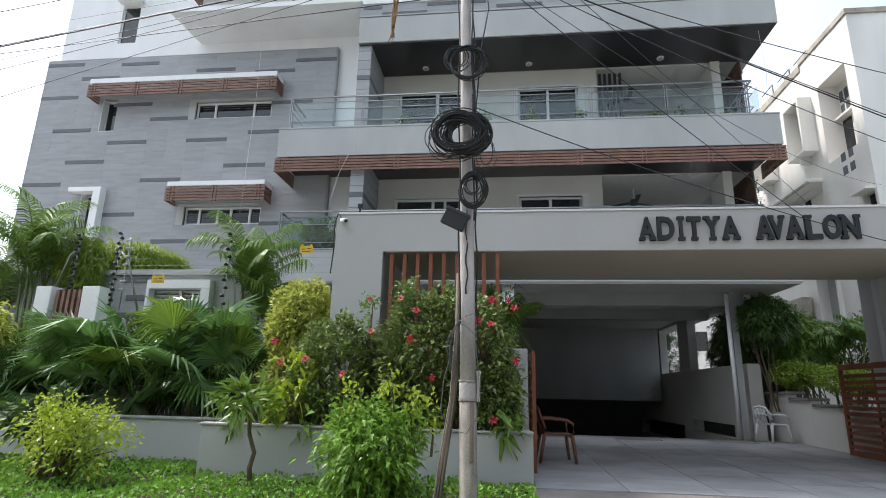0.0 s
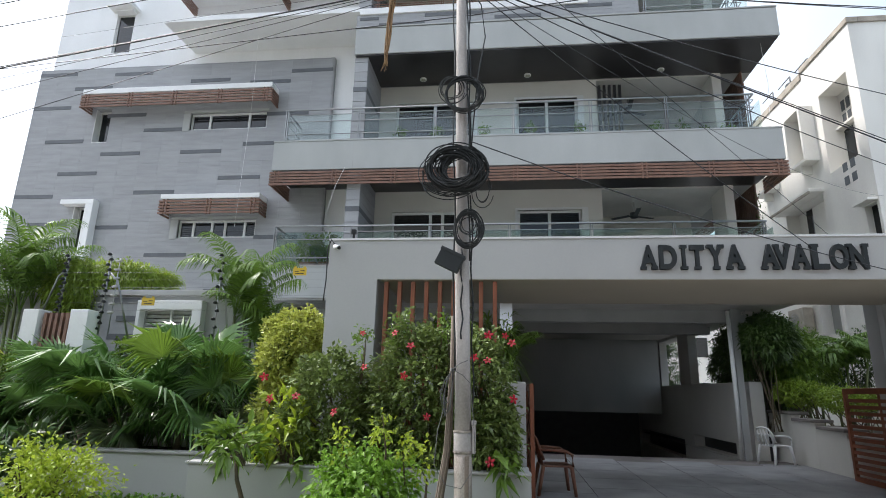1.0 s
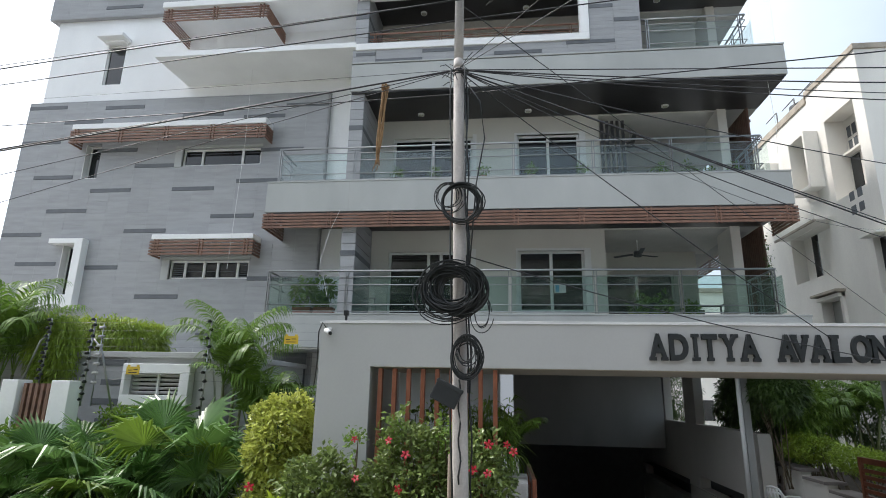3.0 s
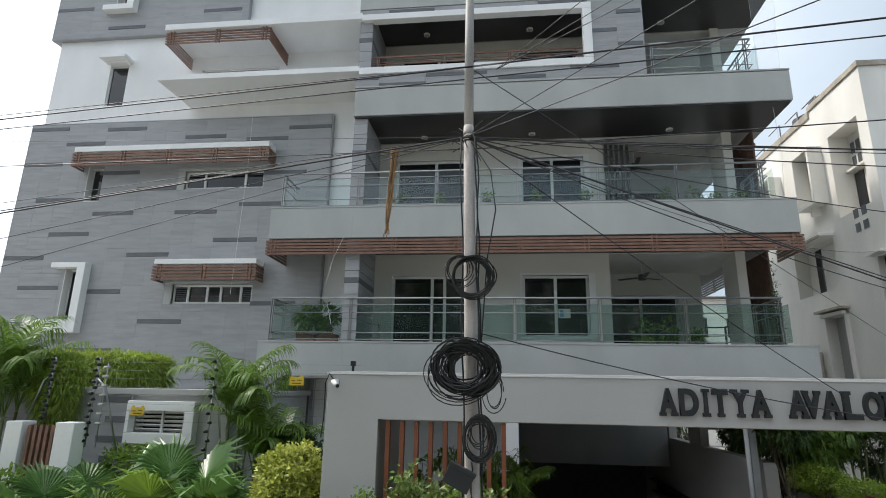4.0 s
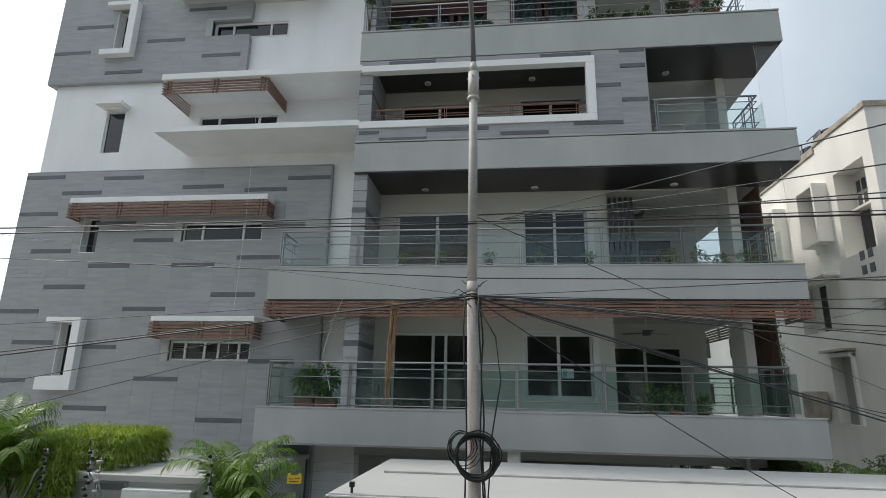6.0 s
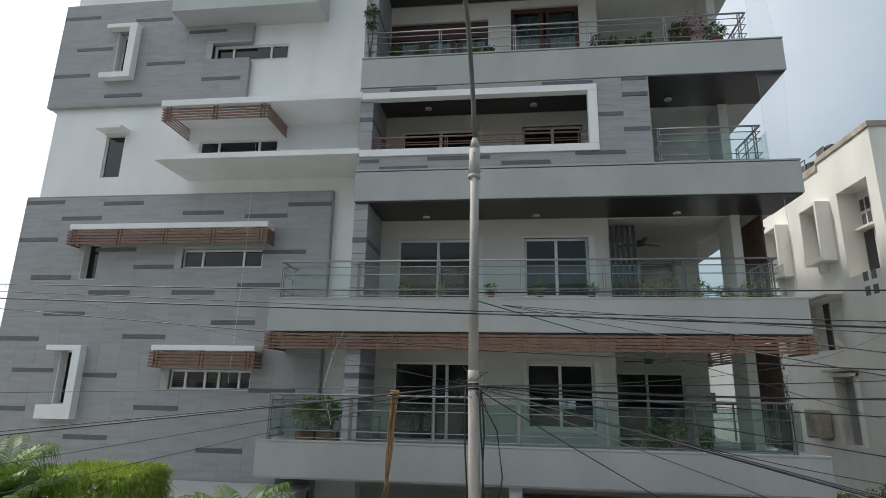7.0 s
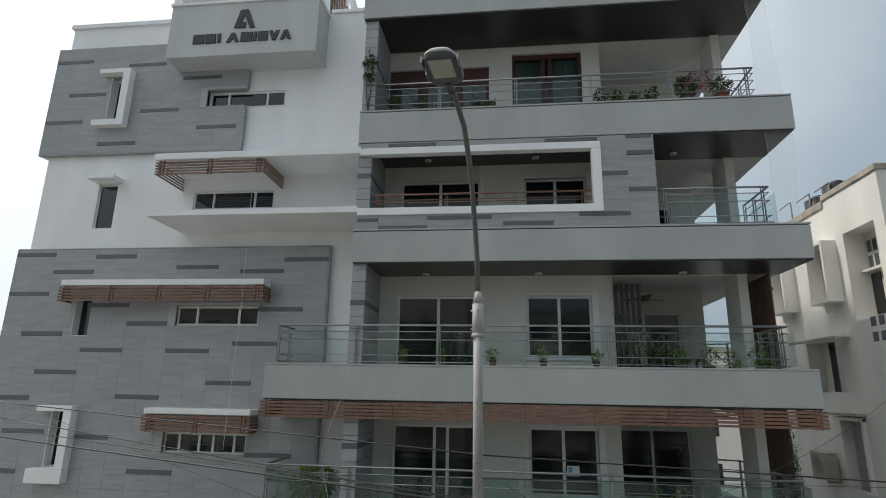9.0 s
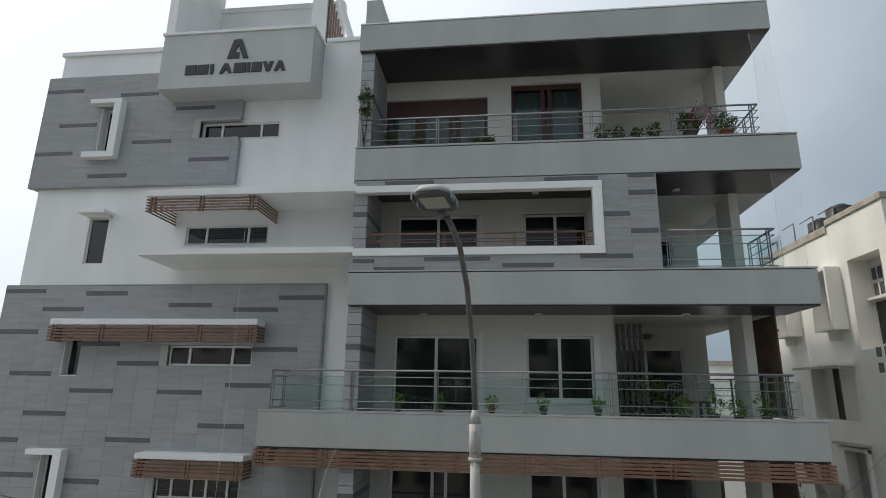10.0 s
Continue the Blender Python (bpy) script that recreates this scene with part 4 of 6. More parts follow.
for sx in (-0.125, 0.125):
    for y0 in (-0.3, -0.13):
        part("latch", boxes((sx - 0.006, sx + 0.006, y0, y0 + 0.1, -0.035, 0.012), bevel=0.003), M_STEEL, head, "steel latch")
part("band", shaft(0.885, 1.04, 0.0725, 0.0715), M_POLE, pole)
for z in (0.885, 1.035):
    part("hoop", shaft(z, z + 0.014, 0.076, 0.076), M_FOOT, pole, "rusty hoop round the pole")
part("dark_strip", boxes((pole_x(0.7) + 0.018, pole_x(0.7) + 0.05, PY - 0.078, PY - 0.05, 0.42, 0.87), bevel=0.006), M_STAY, pole, "dark split in the wrapped foot")
part("clamp", tube(bmesh.new(), [(PX, PY, 5.24), (PX, PY, 5.27), (PX, PY, 5.33)], 0.05, 14, 0.044), M_POLE, pole)
part("junction_stub", boxes((pole_x(1) + 0.072, pole_x(1) + 0.1, PY - 0.03, PY + 0.03, 0.88, 1.11), (pole_x(1) + 0.066, pole_x(1) + 0.105, PY - 0.036, PY + 0.036, 1.09, 1.125), bevel=0.006), M_POLE, pole)


def coil(x, y, z, rad, turns, thick, wobble, rng, squash=1.0, label=""):
    """A hank of cable: one long cable wound in many uneven loops facing the street."""
    pts = []
    cur = [rad, 0.0, 0.0, 0.0, 1.0]
    for k in range(turns):
        goal = [rad * (1 + rng.uniform(-wobble, wobble)), rng.uniform(-wobble, wobble) * rad * 0.7, rng.uniform(-wobble, wobble) * rad * 0.7, rng.uniform(-0.035, 0.035), rng.uniform(0.9, 1.1)]
        for i in range(26):
            f, ang = i / 26, 2 * math.pi * i / 26
            r, ox, oz, oy, e = [p + (q - p) * f for p, q in zip(cur, goal)]
            pts.append((x + ox + r * e * math.cos(ang), y + oy + 0.01 * math.sin(2 * ang + k), z + oz + r * squash / e * math.sin(ang)))
        cur = goal
    bm = tube(bmesh.new(), pts, thick, 5)
    return solid("cable_coil", bm, M_BLACK, label, "cable coil", "coils on the pole")


rng = random.Random(4)
CY = PY - 0.1
coil(PX + 0.045, CY, 3.925, 0.165, 18, 0.0055, 0.13, rng, label="neat hank of thin black cable tied to the pole")
coil(PX + 0.055, CY - 0.02, 3.19, 0.185, 34, 0.0055, 0.2, rng, 0.9, label="thick tangled hank of black cable tied to the pole")
coil(PX - 0.03, CY - 0.04, 3.21, 0.19, 22, 0.0055, 0.26, rng, 0.85, label="second tangled hank of black cable on the pole")
coil(PX + 0.1, CY, 2.66, 0.105, 14, 0.005, 0.2, rng, 1.4, label="loose small hank of black cable on the pole")
coil(PX + 0.1, CY - 0.02, 2.7, 0.075, 4, 0.0045, 0.35, rng, 1.3, label="few inner loops of thin black cable")
coil(PX - 0.06, CY, 3.98, 0.115, 5, 0.004, 0.3, rng, 1.1, label="few slack loops of thin black cable")
coil(PX - 0.06, CY - 0.03, 3.16, 0.22, 7, 0.0045, 0.3, rng, 0.85, label="stray slack loops of black cable round the hank")
coil(PX + 0.22, CY, 3.02, 0.075, 3, 0.004, 0.3, rng, 1.9, label="thin drooping loop of black cable")

bx = solid("junction_box", boxes((-0.105, 0.105, -0.03, 0.03, -0.075, 0.075), (-0.11, 0.11, -0.036, 0.036, 0.05, 0.082), bevel=0.008), M_LETTER, "dark grey cable junction box hanging askew on the pole", "junction box")
bx.matrix_world = pose(PX - 0.045, PY - 0.13, 2.39, 0, 26, 0)

rope = bmesh.new()
for k in range(11):
    ph, low, off = rng.uniform(0, 6.3), rng.uniform(0.62, 0.8), -0.025 + 0.005 * k
    pts = []
    for i in range(15):
        f = i / 14
        o = off * (1.0 if f < 0.55 else 1.0 - 1.5 * (f - 0.55)) + 0.005 * math.sin(9 * f + ph)
        pts.append((-0.73 - 0.04 * f + o, 4.58 + 0.014 * math.cos(k * 2 + 4 * f), 5.15 - low * f))
    tube(rope, pts, 0.0058, 6)
for k in range(3):
    pts = [(-0.73 + 0.034 * math.cos(x), 4.58 + 0.03 * math.sin(x), 5.14 - 0.018 * k + 0.01 * math.sin(2 * x)) for x in [0.6 * j for j in range(12)]]
    tube(rope, pts, 0.0065, 6)
for z, r in ((4.56, 0.017), (4.49, 0.014)):
    tube(rope, [(-0.763, 4.58, z - 0.03), (-0.77, 4.575, z), (-0.762, 4.58, z + 0.03)], r, 8)
for k in range(7):
    tube(rope, [(-0.765, 4.58, 4.44), (-0.77 + rng.uniform(-0.03, 0.03), 4.58, 4.38), (-0.77 + rng.uniform(-0.045, 0.045), 4.58, 4.31 + rng.uniform(-0.03, 0.04))], 0.003, 5)
solid("rope_hank", rope, M_ROPE, "frayed straw-coloured rope hank hanging from a cable", "rope")


def cable(points, sag, thick=0.008, label="thin black overhead cable strung from the pole", mat=None):
    pts = []
    for a, b in zip(points, points[1:]):
        a, b = Vector(a), Vector(b)
        for i in range(17):
            s = i / 16
            p = a.lerp(b, s)
            p.z -= 4 * sag * s * (1 - s)
            pts.append(p)
    return solid("cable", tube(bmesh.new(), pts, thick, 6, caps=False), mat or M_WIRE, label, "cable", "overhead cables")


NODE = (PX - 0.01, PY - 0.05, 5.2)
# street lines that pass the pole without touching it, stretched on along the street
for left, mid, right, th in (((-6.0, 6.13, 6.385), (0.0, 4.93, 6.065), (6.0, 4.1, 5.95), 0.0065),
                             ((-6.0, 5.47, 6.11), (0.0, 4.27, 5.775), (6.0, 2.98, 5.42), 0.0075),
                             ((-6.0, 5.52, 6.2), (0.0, 4.3, 5.8), (6.0, 3.1, 5.5), 0.004),
                             ((-6.0, 6.74, 6.09), (0.0, 5.5, 5.56), (6.0, 4.28, 5.26), 0.006)):
    l, m, r = Vector(left), Vector(mid), Vector(right)
    cable([l + (l - m) * 1.6, l, m, r, r + (r - m) * 1.6], 0.0, th, "thin black overhead cable strung along the street")
# lines that end at the pole
for e, f, s, th in (((-6.06, 4.75, 4.5), 1.8, 0.01, 0.0075), ((-6.06, 4.78, 4.56), 1.8, 0.02, 0.005), ((-6.06, 4.74, 4.14), 1.8, 0.01, 0.0035), ((-6.06, 4.81, 3.78), 1.8, 0.01, 0.0035),
                    ((-6.06, 5.54, 5.03), 1.8, 0.01, 0.0035), ((-6.0, 6.46, 6.32), 1.8, 0.01, 0.0022),
                    ((6.0, 6.48, 3.66), 1.6, 0.01, 0.0075), ((6.0, 6.5, 3.75), 1.6, 0.03, 0.005), ((6.0, 3.48, 4.32), 1.4, 0.01, 0.0045),
                    ((4.75, 6.77, 5.46), 2.5, 0.3, 0.0055), ((3.79, 4.91, 5.4), 3.5, 0.3, 0.006), ((3.79, 4.95, 5.33), 3.5, 0.4, 0.005), ((4.4, 5.5, 5.58), 3.0, 0.25, 0.0045)):
    n = Vector(NODE)
    cable([NODE, n + (Vector(e) - n) * f], s, th)
# drops to the houses and the canopy
for a, b, s, th in ((NODE, (3.95, 6.67, 3.03), 0.06, 0.005), (NODE, (9.5, 9.0, 3.8), 0.3, 0.005), (NODE, (12.0, 17.6, 7.5), 0.5, 0.004),
                    ((PX + 0.1, PY - 0.1, 3.47), (5.3, 6.9, 2.72), 0.09, 0.005), ((PX, PY, 5.93), (11.86, 17.42, 4.25), 0.0, 0.005)):
    cable([a, b], s, th)
# thin house drops that leave the street lines and pass over the walk
for mid, end in (((4.0, -2.6, 4.6), (12.0, -15.0, 4.2)), ((4.0, -1.3, 4.6), (11.5, -15.0, 3.6)), ((4.0, -0.95, 4.42), (12.5, -15.0, 3.2))):
    cable([(0.2, 4.5, 5.88), mid, end], 0.02, 0.003, "thin house-drop wire crossing the street", M_BLACK)
for mid, end in (((4.0, -1.16, 3.95), (13.0, -15.0, 3.0)), ((4.1, -2.2, 4.3), (13.5, -15.0, 3.5))):
    cable([NODE, mid, end], 0.03, 0.0032, "thin house-drop wire crossing the street", M_BLACK)
# tufts of cable ends and tape where the lines meet the pole
ties = thing("cable_ties", "bunch of cable ends and black tape round the pole", "cable ties")
for k in range(12):
    a, z = rng.uniform(0, 6.3), rng.uniform(5.1, 5.42)
    d = Vector((math.cos(a), math.sin(a) - 0.3, rng.uniform(-0.5, 0.7)))
    o = Vector((PX, PY, z)) + Vector((math.cos(a), math.sin(a), 0)) * 0.045
    part("cable_end", tube(bmesh.new(), [o, o + d * 0.07, o + d * 0.12 + Vector((0, 0, rng.uniform(-0.08, 0.03)))], 0.004, 5), M_BLACK, ties)
for z in (5.17, 5.21):
    part("tape", tube(bmesh.new(), [(PX, PY, z), (PX, PY, z + 0.014)], 0.0505, 14), M_BLACK, ties)
# runs down the pole
for dx, dy, z0, z1 in ((0.07, -0.05, 5.2, 2.4), (0.085, -0.02, 5.2, 3.4), (-0.07, -0.05, 5.2, 1.5), (0.0, -0.075, 2.5, 1.75), (0.09, 0.0, 3.0, 1.2)):
    pts = [(pole_x(z) + dx * 0.9 + 0.009 * math.sin(i * 1.3 + dx * 50), PY + dy - 0.012 * math.cos(i), z) for i, z in enumerate(z0 + (z1 - z0) * k / 14 for k in range(15))]
    solid("cable", tube(bmesh.new(), pts, 0.007, 6), M_BLACK, "black cable running down the pole", "cable", "pole cables")
pts = [(PX + 0.03, PY - 0.05, 5.15), (PX + 0.2, PY - 0.1, 4.85), (PX + 0.24, PY - 0.1, 4.5), (PX + 0.17, PY - 0.08, 4.1), (PX + 0.12, PY - 0.08, 3.4)]
solid("cable", tube(bmesh.new(), pts, 0.006, 6), M_BLACK, "slack black cable loop beside the pole", "cable", "pole cables")
stay = tube(bmesh.new(), [(-0.235, PY + 0.06, 0.0), (-0.165, PY + 0.06, 0.48), (-0.118, PY + 0.07, 0.78), (-0.09, PY + 0.07, 1.04), (-0.078, PY + 0.05, 1.5), (-0.075, PY + 0.02, 1.95)], 0.034, 8, 0.014)
for k in range(3):
    tube(stay, [(-0.25 + 0.022 * k, PY + 0.02, 0.05), (-0.19 + 0.02 * k, PY + 0.02, 0.5), (-0.125 + 0.016 * k, PY + 0.03, 0.9), (-0.085, PY, 1.5)], 0.0075, 5)
solid("timber_stay", stay, M_STAY, "weathered timber stay with cables leaning on the pole", "pole stay")
# slack cable tied to the pole at breast height, its loops hanging beside the stay
hank = thing("cable_hank", "slack grey cable hank tied round the pole", "cable coil", "coils on the pole")
for k in range(7):
    low, out, ph = rng.uniform(0.24, 0.36), rng.uniform(0.02, 0.075), rng.uniform(-0.02, 0.02)
    part("loop", tube(bmesh.new(), [(-0.06, 4.43, 1.51), (-0.085 - out * 0.6, 4.43 + ph, 1.43), (-0.1 - out, 4.44, 1.51 - low * 0.62), (-0.1 - out * 0.55, 4.45 + ph, 1.51 - low), (-0.075, 4.44, 1.5 - low * 0.8), (-0.058, 4.43, 1.42), (-0.058, 4.43, 1.51)], 0.0042, 5), M_ARM, hank)
for k in range(3):
    part("loop", tube(bmesh.new(), [(-0.064 + 0.012 * math.cos(q), 4.43 + 0.012 * math.sin(q), 1.5 + 0.008 * k) for q in [0.7 * n for n in range(10)]], 0.0045, 5), M_ARM, hank)
part("loop", tube(bmesh.new(), [(-0.06, 4.43, 1.51), (0.0, 4.428, 1.56), (0.06, 4.44, 1.585)], 0.0035, 5), M_ARM, hank)
part("loop", tube(bmesh.new(), [(-0.06, 4.43, 1.51), (0.02, 4.428, 1.47), (0.078, 4.45, 1.41), (0.1, 4.47, 1.2), (0.12, 4.46, 0.95), (0.1, 4.43, 0.76), (0.02, 4.41, 0.64), (-0.1, 4.42, 0.66), (-0.19, 4.43, 0.8), (-0.17, 4.45, 1.05), (-0.1, 4.45, 1.3)], 0.0032, 5), M_ARM, hank)

# electric fence posts with stacked insulators
def fence_post(x, y, z0, z1, lean=0.0, brace=0.42):
    f = thing("fence_post", "thin steel electric-fence post with stacked black insulators", "fence post", "electric fence", at=(x, y, z0))
    h = z1 - z0
    part("rod", tube(bmesh.new(), [(0, 0, 0), (lean, 0, h)], 0.013, 8), M_STEEL, f)
    part("strut", tube(bmesh.new(), [(lean * 0.75, 0.02, h * 0.76), (brace * 0.35, 0.04, h * 0.66), (brace, 0.1, -0.05)], 0.016, 8), M_STEEL, f)
    for k in range(15):
        z = 0.1 + (h - 0.12) * k / 14
        sx = lean * z / h + (0.022 if k % 2 else -0.022)
        ib = tube(bmesh.new(), [(sx, -0.03, z - 0.024), (sx, -0.03, z - 0.008)], 0.024, 10, 0.038)
        tube(ib, [(sx, -0.03, z - 0.008), (sx, -0.03, z + 0.022)], 0.038, 10, 0.016)
        part("insulator", ib, M_BLACK, f)


POSTS = ((-6.95, 8.3, 2.4, 3.44, -0.42), (-6.12, 8.22, 2.1, 3.44, 0.46), (-4.22, 8.3, 1.5, 3.43, 0.3))
for px, py, z0, z1, br in POSTS:
    fence_post(px, py, z0, z1, 0.02, br)
white_ins = thing("insulator_bracket", "row of pale insulators on a thin bracket by the fence post", "fence insulator", at=(-5.93, 8.2, 2.35))
part("rod", tube(bmesh.new(), [(0, 0, -0.25), (0, 0, 1.0)], 0.008, 6), M_STEEL, white_ins)
for k in range(7):
    part("insulator", tube(bmesh.new(), [(-0.045, -0.02, 0.1 + 0.14 * k), (0.045, -0.02, 0.105 + 0.14 * k)], 0.02, 8), M_CONC, white_ins)
for k in range(8):
    z = 2.5 + 0.125 * k
    solid("fence_wire", tube(bmesh.new(), [(-11, 8.27, z), (-6.95, 8.27, z), (-4.2, 8.27, z), (-1.9, 8.27, z)], 0.0012, 4), M_BLUEGREY, "fine steel electric-fence wire", "fence wire", "electric fence wires")

# ---- plants ----
M_LEAF = material("mid_green_leaf", (0.075, 0.155, 0.022), 0.42, vary=0.35, scale=3, fine=25, bump=0, island=0.45, tint=(0.19, 0.31, 0.04), trans=0.3)
M_LEAF_DARK = material("dark_green_leaf", (0.028, 0.065, 0.018), 0.38, vary=0.35, scale=3, fine=25, bump=0, island=0.45, tint=(0.08, 0.14, 0.03), trans=0.25)
M_LEAF_LIME = material("lime_leaf", (0.17, 0.28, 0.018), 0.45, vary=0.3, scale=3, fine=25, bump=0, island=0.4, tint=(0.42, 0.52, 0.05), trans=0.4)
M_LEAF_YELLOW = material("yellow_edged_leaf", (0.12, 0.21, 0.018), 0.42, vary=0.35, scale=4, fine=25, bump=0, island=0.55, tint=(0.53, 0.57, 0.13), trans=0.3)
M_LEAF_HIB = material("hibiscus_leaf", (0.03, 0.074, 0.026), 0.4, vary=0.4, scale=3, fine=25, bump=0, island=0.55, tint=(0.22, 0.29, 0.08), trans=0.25)
M_PALM = material("palm_leaf", (0.06, 0.135, 0.022), 0.42, vary=0.4, scale=1.5, fine=25, bump=0, island=0.4, tint=(0.17, 0.29, 0.045), trans=0.34)
M_FAN = material("fan_palm_leaf", (0.07, 0.165, 0.05), 0.33, vary=0.35, scale=2, fine=25, bump=0, island=0.4, tint=(0.15, 0.28, 0.075), trans=0.25)
M_FAN_FRESH = material("young_fan_leaf", (0.08, 0.17, 0.02), 0.4, vary=0.35, scale=2, fine=25, bump=0, island=0.4, tint=(0.22, 0.34, 0.05), trans=0.3)
# Paler tint for low fronds: the sky's sheen on drooping leaves as colour.
M_FAN_SHEEN = material("pale_sheen_fan_leaf", (0.075, 0.115, 0.055), 0.34, vary=0.3, scale=3, fine=25, bump=0, island=0.5, tint=(0.27, 0.33, 0.18), trans=0.2)
M_LEAF_FRESH = material("fresh_leaf", (0.09, 0.22, 0.02), 0.42, vary=0.35, scale=3, fine=25, bump=0, island=0.5, tint=(0.24, 0.42, 0.05), trans=0.35)
M_BAMBOO = material("bamboo_leaf", (0.11, 0.20, 0.02), 0.42, vary=0.4, scale=3, fine=25, bump=0, island=0.5, tint=(0.30, 0.42, 0.05), trans=0.35)
M_GRASS = material("ground_cover", (0.06, 0.18, 0.02), 0.5, vary=0.3, scale=2, fine=25, bump=0, island=0.5, tint=(0.2, 0.4, 0.04), trans=0.3)
M_STEM = material("green_brown_stem", (0.11, 0.085, 0.05), 0.8, vary=0.3, scale=8, bump=0.3)
M_PALMSTEM = material("palm_stem", (0.12, 0.14, 0.05), 0.6, vary=0.25, scale=5, bump=0.1)


def leaf_mesh(name, base, way, length, wide, mat, gen, droop=0.25, fold=0.2):
    """Many small folded leaves as one mesh: base points, directions, lengths, widths (arrays)."""
    n = len(base)
    way = way / np.maximum(np.linalg.norm(way, axis=1, keepdims=True), 1e-6)
    ref = gen.normal(size=(n, 3)) * 0.5 + np.array([0, 0, 1.0])
    side = np.cross(way, ref)
    side /= np.maximum(np.linalg.norm(side, axis=1, keepdims=True), 1e-6)
    up = np.cross(side, way)
    L, Wd = length[:, None], wide[:, None]
    mid = base + way * L * 0.45 - up * Wd * fold
    tip = base + way * L - np.array([0, 0, 1.0]) * L * droop
    a = base + way * L * 0.42 + side * Wd * 0.5
    b = base + way * L * 0.42 - side * Wd * 0.5
    co = np.stack([base, a, tip, b, mid], axis=1).reshape(-1, 3)
    k = np.arange(n)[:, None] * 5
    tri = np.concatenate([k + np.array([0, 1, 4]), k + np.array([1, 2, 4]), k + np.array([2, 3, 4]), k + np.array([3, 0, 4])], axis=1).reshape(-1, 3)
    me = bpy.data.meshes.new(name)
    me.from_pydata(co.tolist(), [], tri.tolist())
    me.materials.append(mat)
    return me


def crown_points(gen, centre, radii, tips, per, spread, low=0.45, flat=False, lumpy=0.3):
    """Leaf bases and directions in clumps scattered over a lumpy ellipsoid (or box)."""
    c, r = np.array(centre), np.array(radii)
    if flat:
        d = gen.uniform(-1, 1, size=(tips, 3))
        axis = gen.integers(0, 3, size=tips)
        d[np.arange(tips), axis] = np.sign(d[np.arange(tips), axis]) * gen.uniform(0.75, 1.05, size=tips)
        d[:, 2] = np.abs(d[:, 2]) * 1.6 - 0.6
    else:
        d = gen.normal(size=(tips, 3))
        d /= np.linalg.norm(d, axis=1, keepdims=True)
        lump = np.array([0.82 + lumpy * noise.noise(Vector(v) * 2.3 + Vector(centre)) for v in d.tolist()])
        d = d * (gen.uniform(low, 1.0, size=tips) ** 0.5 * lump)[:, None]
    tip = c + d * r
    base = np.repeat(tip, per, axis=0) + gen.normal(size=(tips * per, 3)) * spread
    out = np.repeat(d, per, axis=0) * 0.8 + gen.normal(size=(tips * per, 3)) * 0.55 + np.array([0, 0, 0.25])
    return tip, base, out


def hibiscus_flower(gen, o):
    """Five broad, cupped and frilled petals round a thin stamen, facing out and a little up."""
    fb = bmesh.new()
    face = Vector((gen.uniform(-0.6, 0.6), -1.0, gen.uniform(-0.2, 0.7))).normalized()
    a = face.cross(Vector((0, 0, 1))).normalized()
    b = face.cross(a)
    r = gen.uniform(0.036, 0.055)
    spin = gen.uniform(0, 6.28)
    for k in range(5):
        rows = []
        for q, wide, lift in ((0.06, 0.1, 0.0), (0.5, 0.42, 0.16), (0.85, 0.5, 0.2), (1.05, 0.3, 0.1)):
            row = []
            for e in (-1, -0.35, 0.35, 1):
                ang = spin + k * 1.2566 + e * wide * 1.05 / max(q, 0.3) * 0.62
                rr = r * q * (1 - 0.12 * abs(e)) * gen.uniform(0.93, 1.07)
                row.append(fb.verts.new(o + (a * math.cos(ang) + b * math.sin(ang)) * rr + face * r * (lift + gen.uniform(-0.07, 0.07))))
            rows.append(row)
        for p, q in zip(rows, rows[1:]):
            for c in range(3):
                f = fb.faces.new((p[c], p[c + 1], q[c + 1], q[c]))
                f.smooth = True
    tube(fb, [o, o + face * r * 0.9 + Vector((0, 0, 0.006))], 0.003, 5)
    return fb


def shrub(name, label, centre, radii, tips, per, size, ratio, mat, seed, foot=None, stems=6, flowers=(), flat=False, spread=0.035, droop=0.25, category="shrub", group="", low=0.45, lumpy=0.3):
    gen = np.random.default_rng(seed)
    s = thing(name, label, category, group)
    tip, base, out = crown_points(gen, centre, radii, tips, per, spread, low, flat, lumpy)
    ln = size * gen.uniform(0.6, 1.25, len(base))
    me = leaf_mesh("foliage", base, out, ln, ln * ratio, mat, gen, droop)
    ob = new("foliage", me)
    ob.parent = s
    ob["kind"] = "stuff"
    foot = foot or (centre[0], centre[1], centre[2] - radii[2])
    sb = bmesh.new()
    for k in range(stems):
        e = tip[int(gen.integers(len(tip)))]
        f = Vector(foot) + Vector((gen.uniform(-0.3, 0.3) * radii[0], gen.uniform(-0.3, 0.3) * radii[1], 0)) * (0.2 if stems < 5 else 1.0)
        m = f.lerp(Vector(e), 0.5) + Vector((gen.uniform(-0.05, 0.05), gen.uniform(-0.05, 0.05), 0.06))
        tube(sb, [f, m, Vector(e)], 0.014, 5, 0.004)
    part("stemwork", sb, M_STEM, s, kind="stuff")
    for x, y, z in flowers:
        part("flower", hibiscus_flower(gen, Vector((x, y, z))), M_RED, s, "red five-petalled flower")
    return s


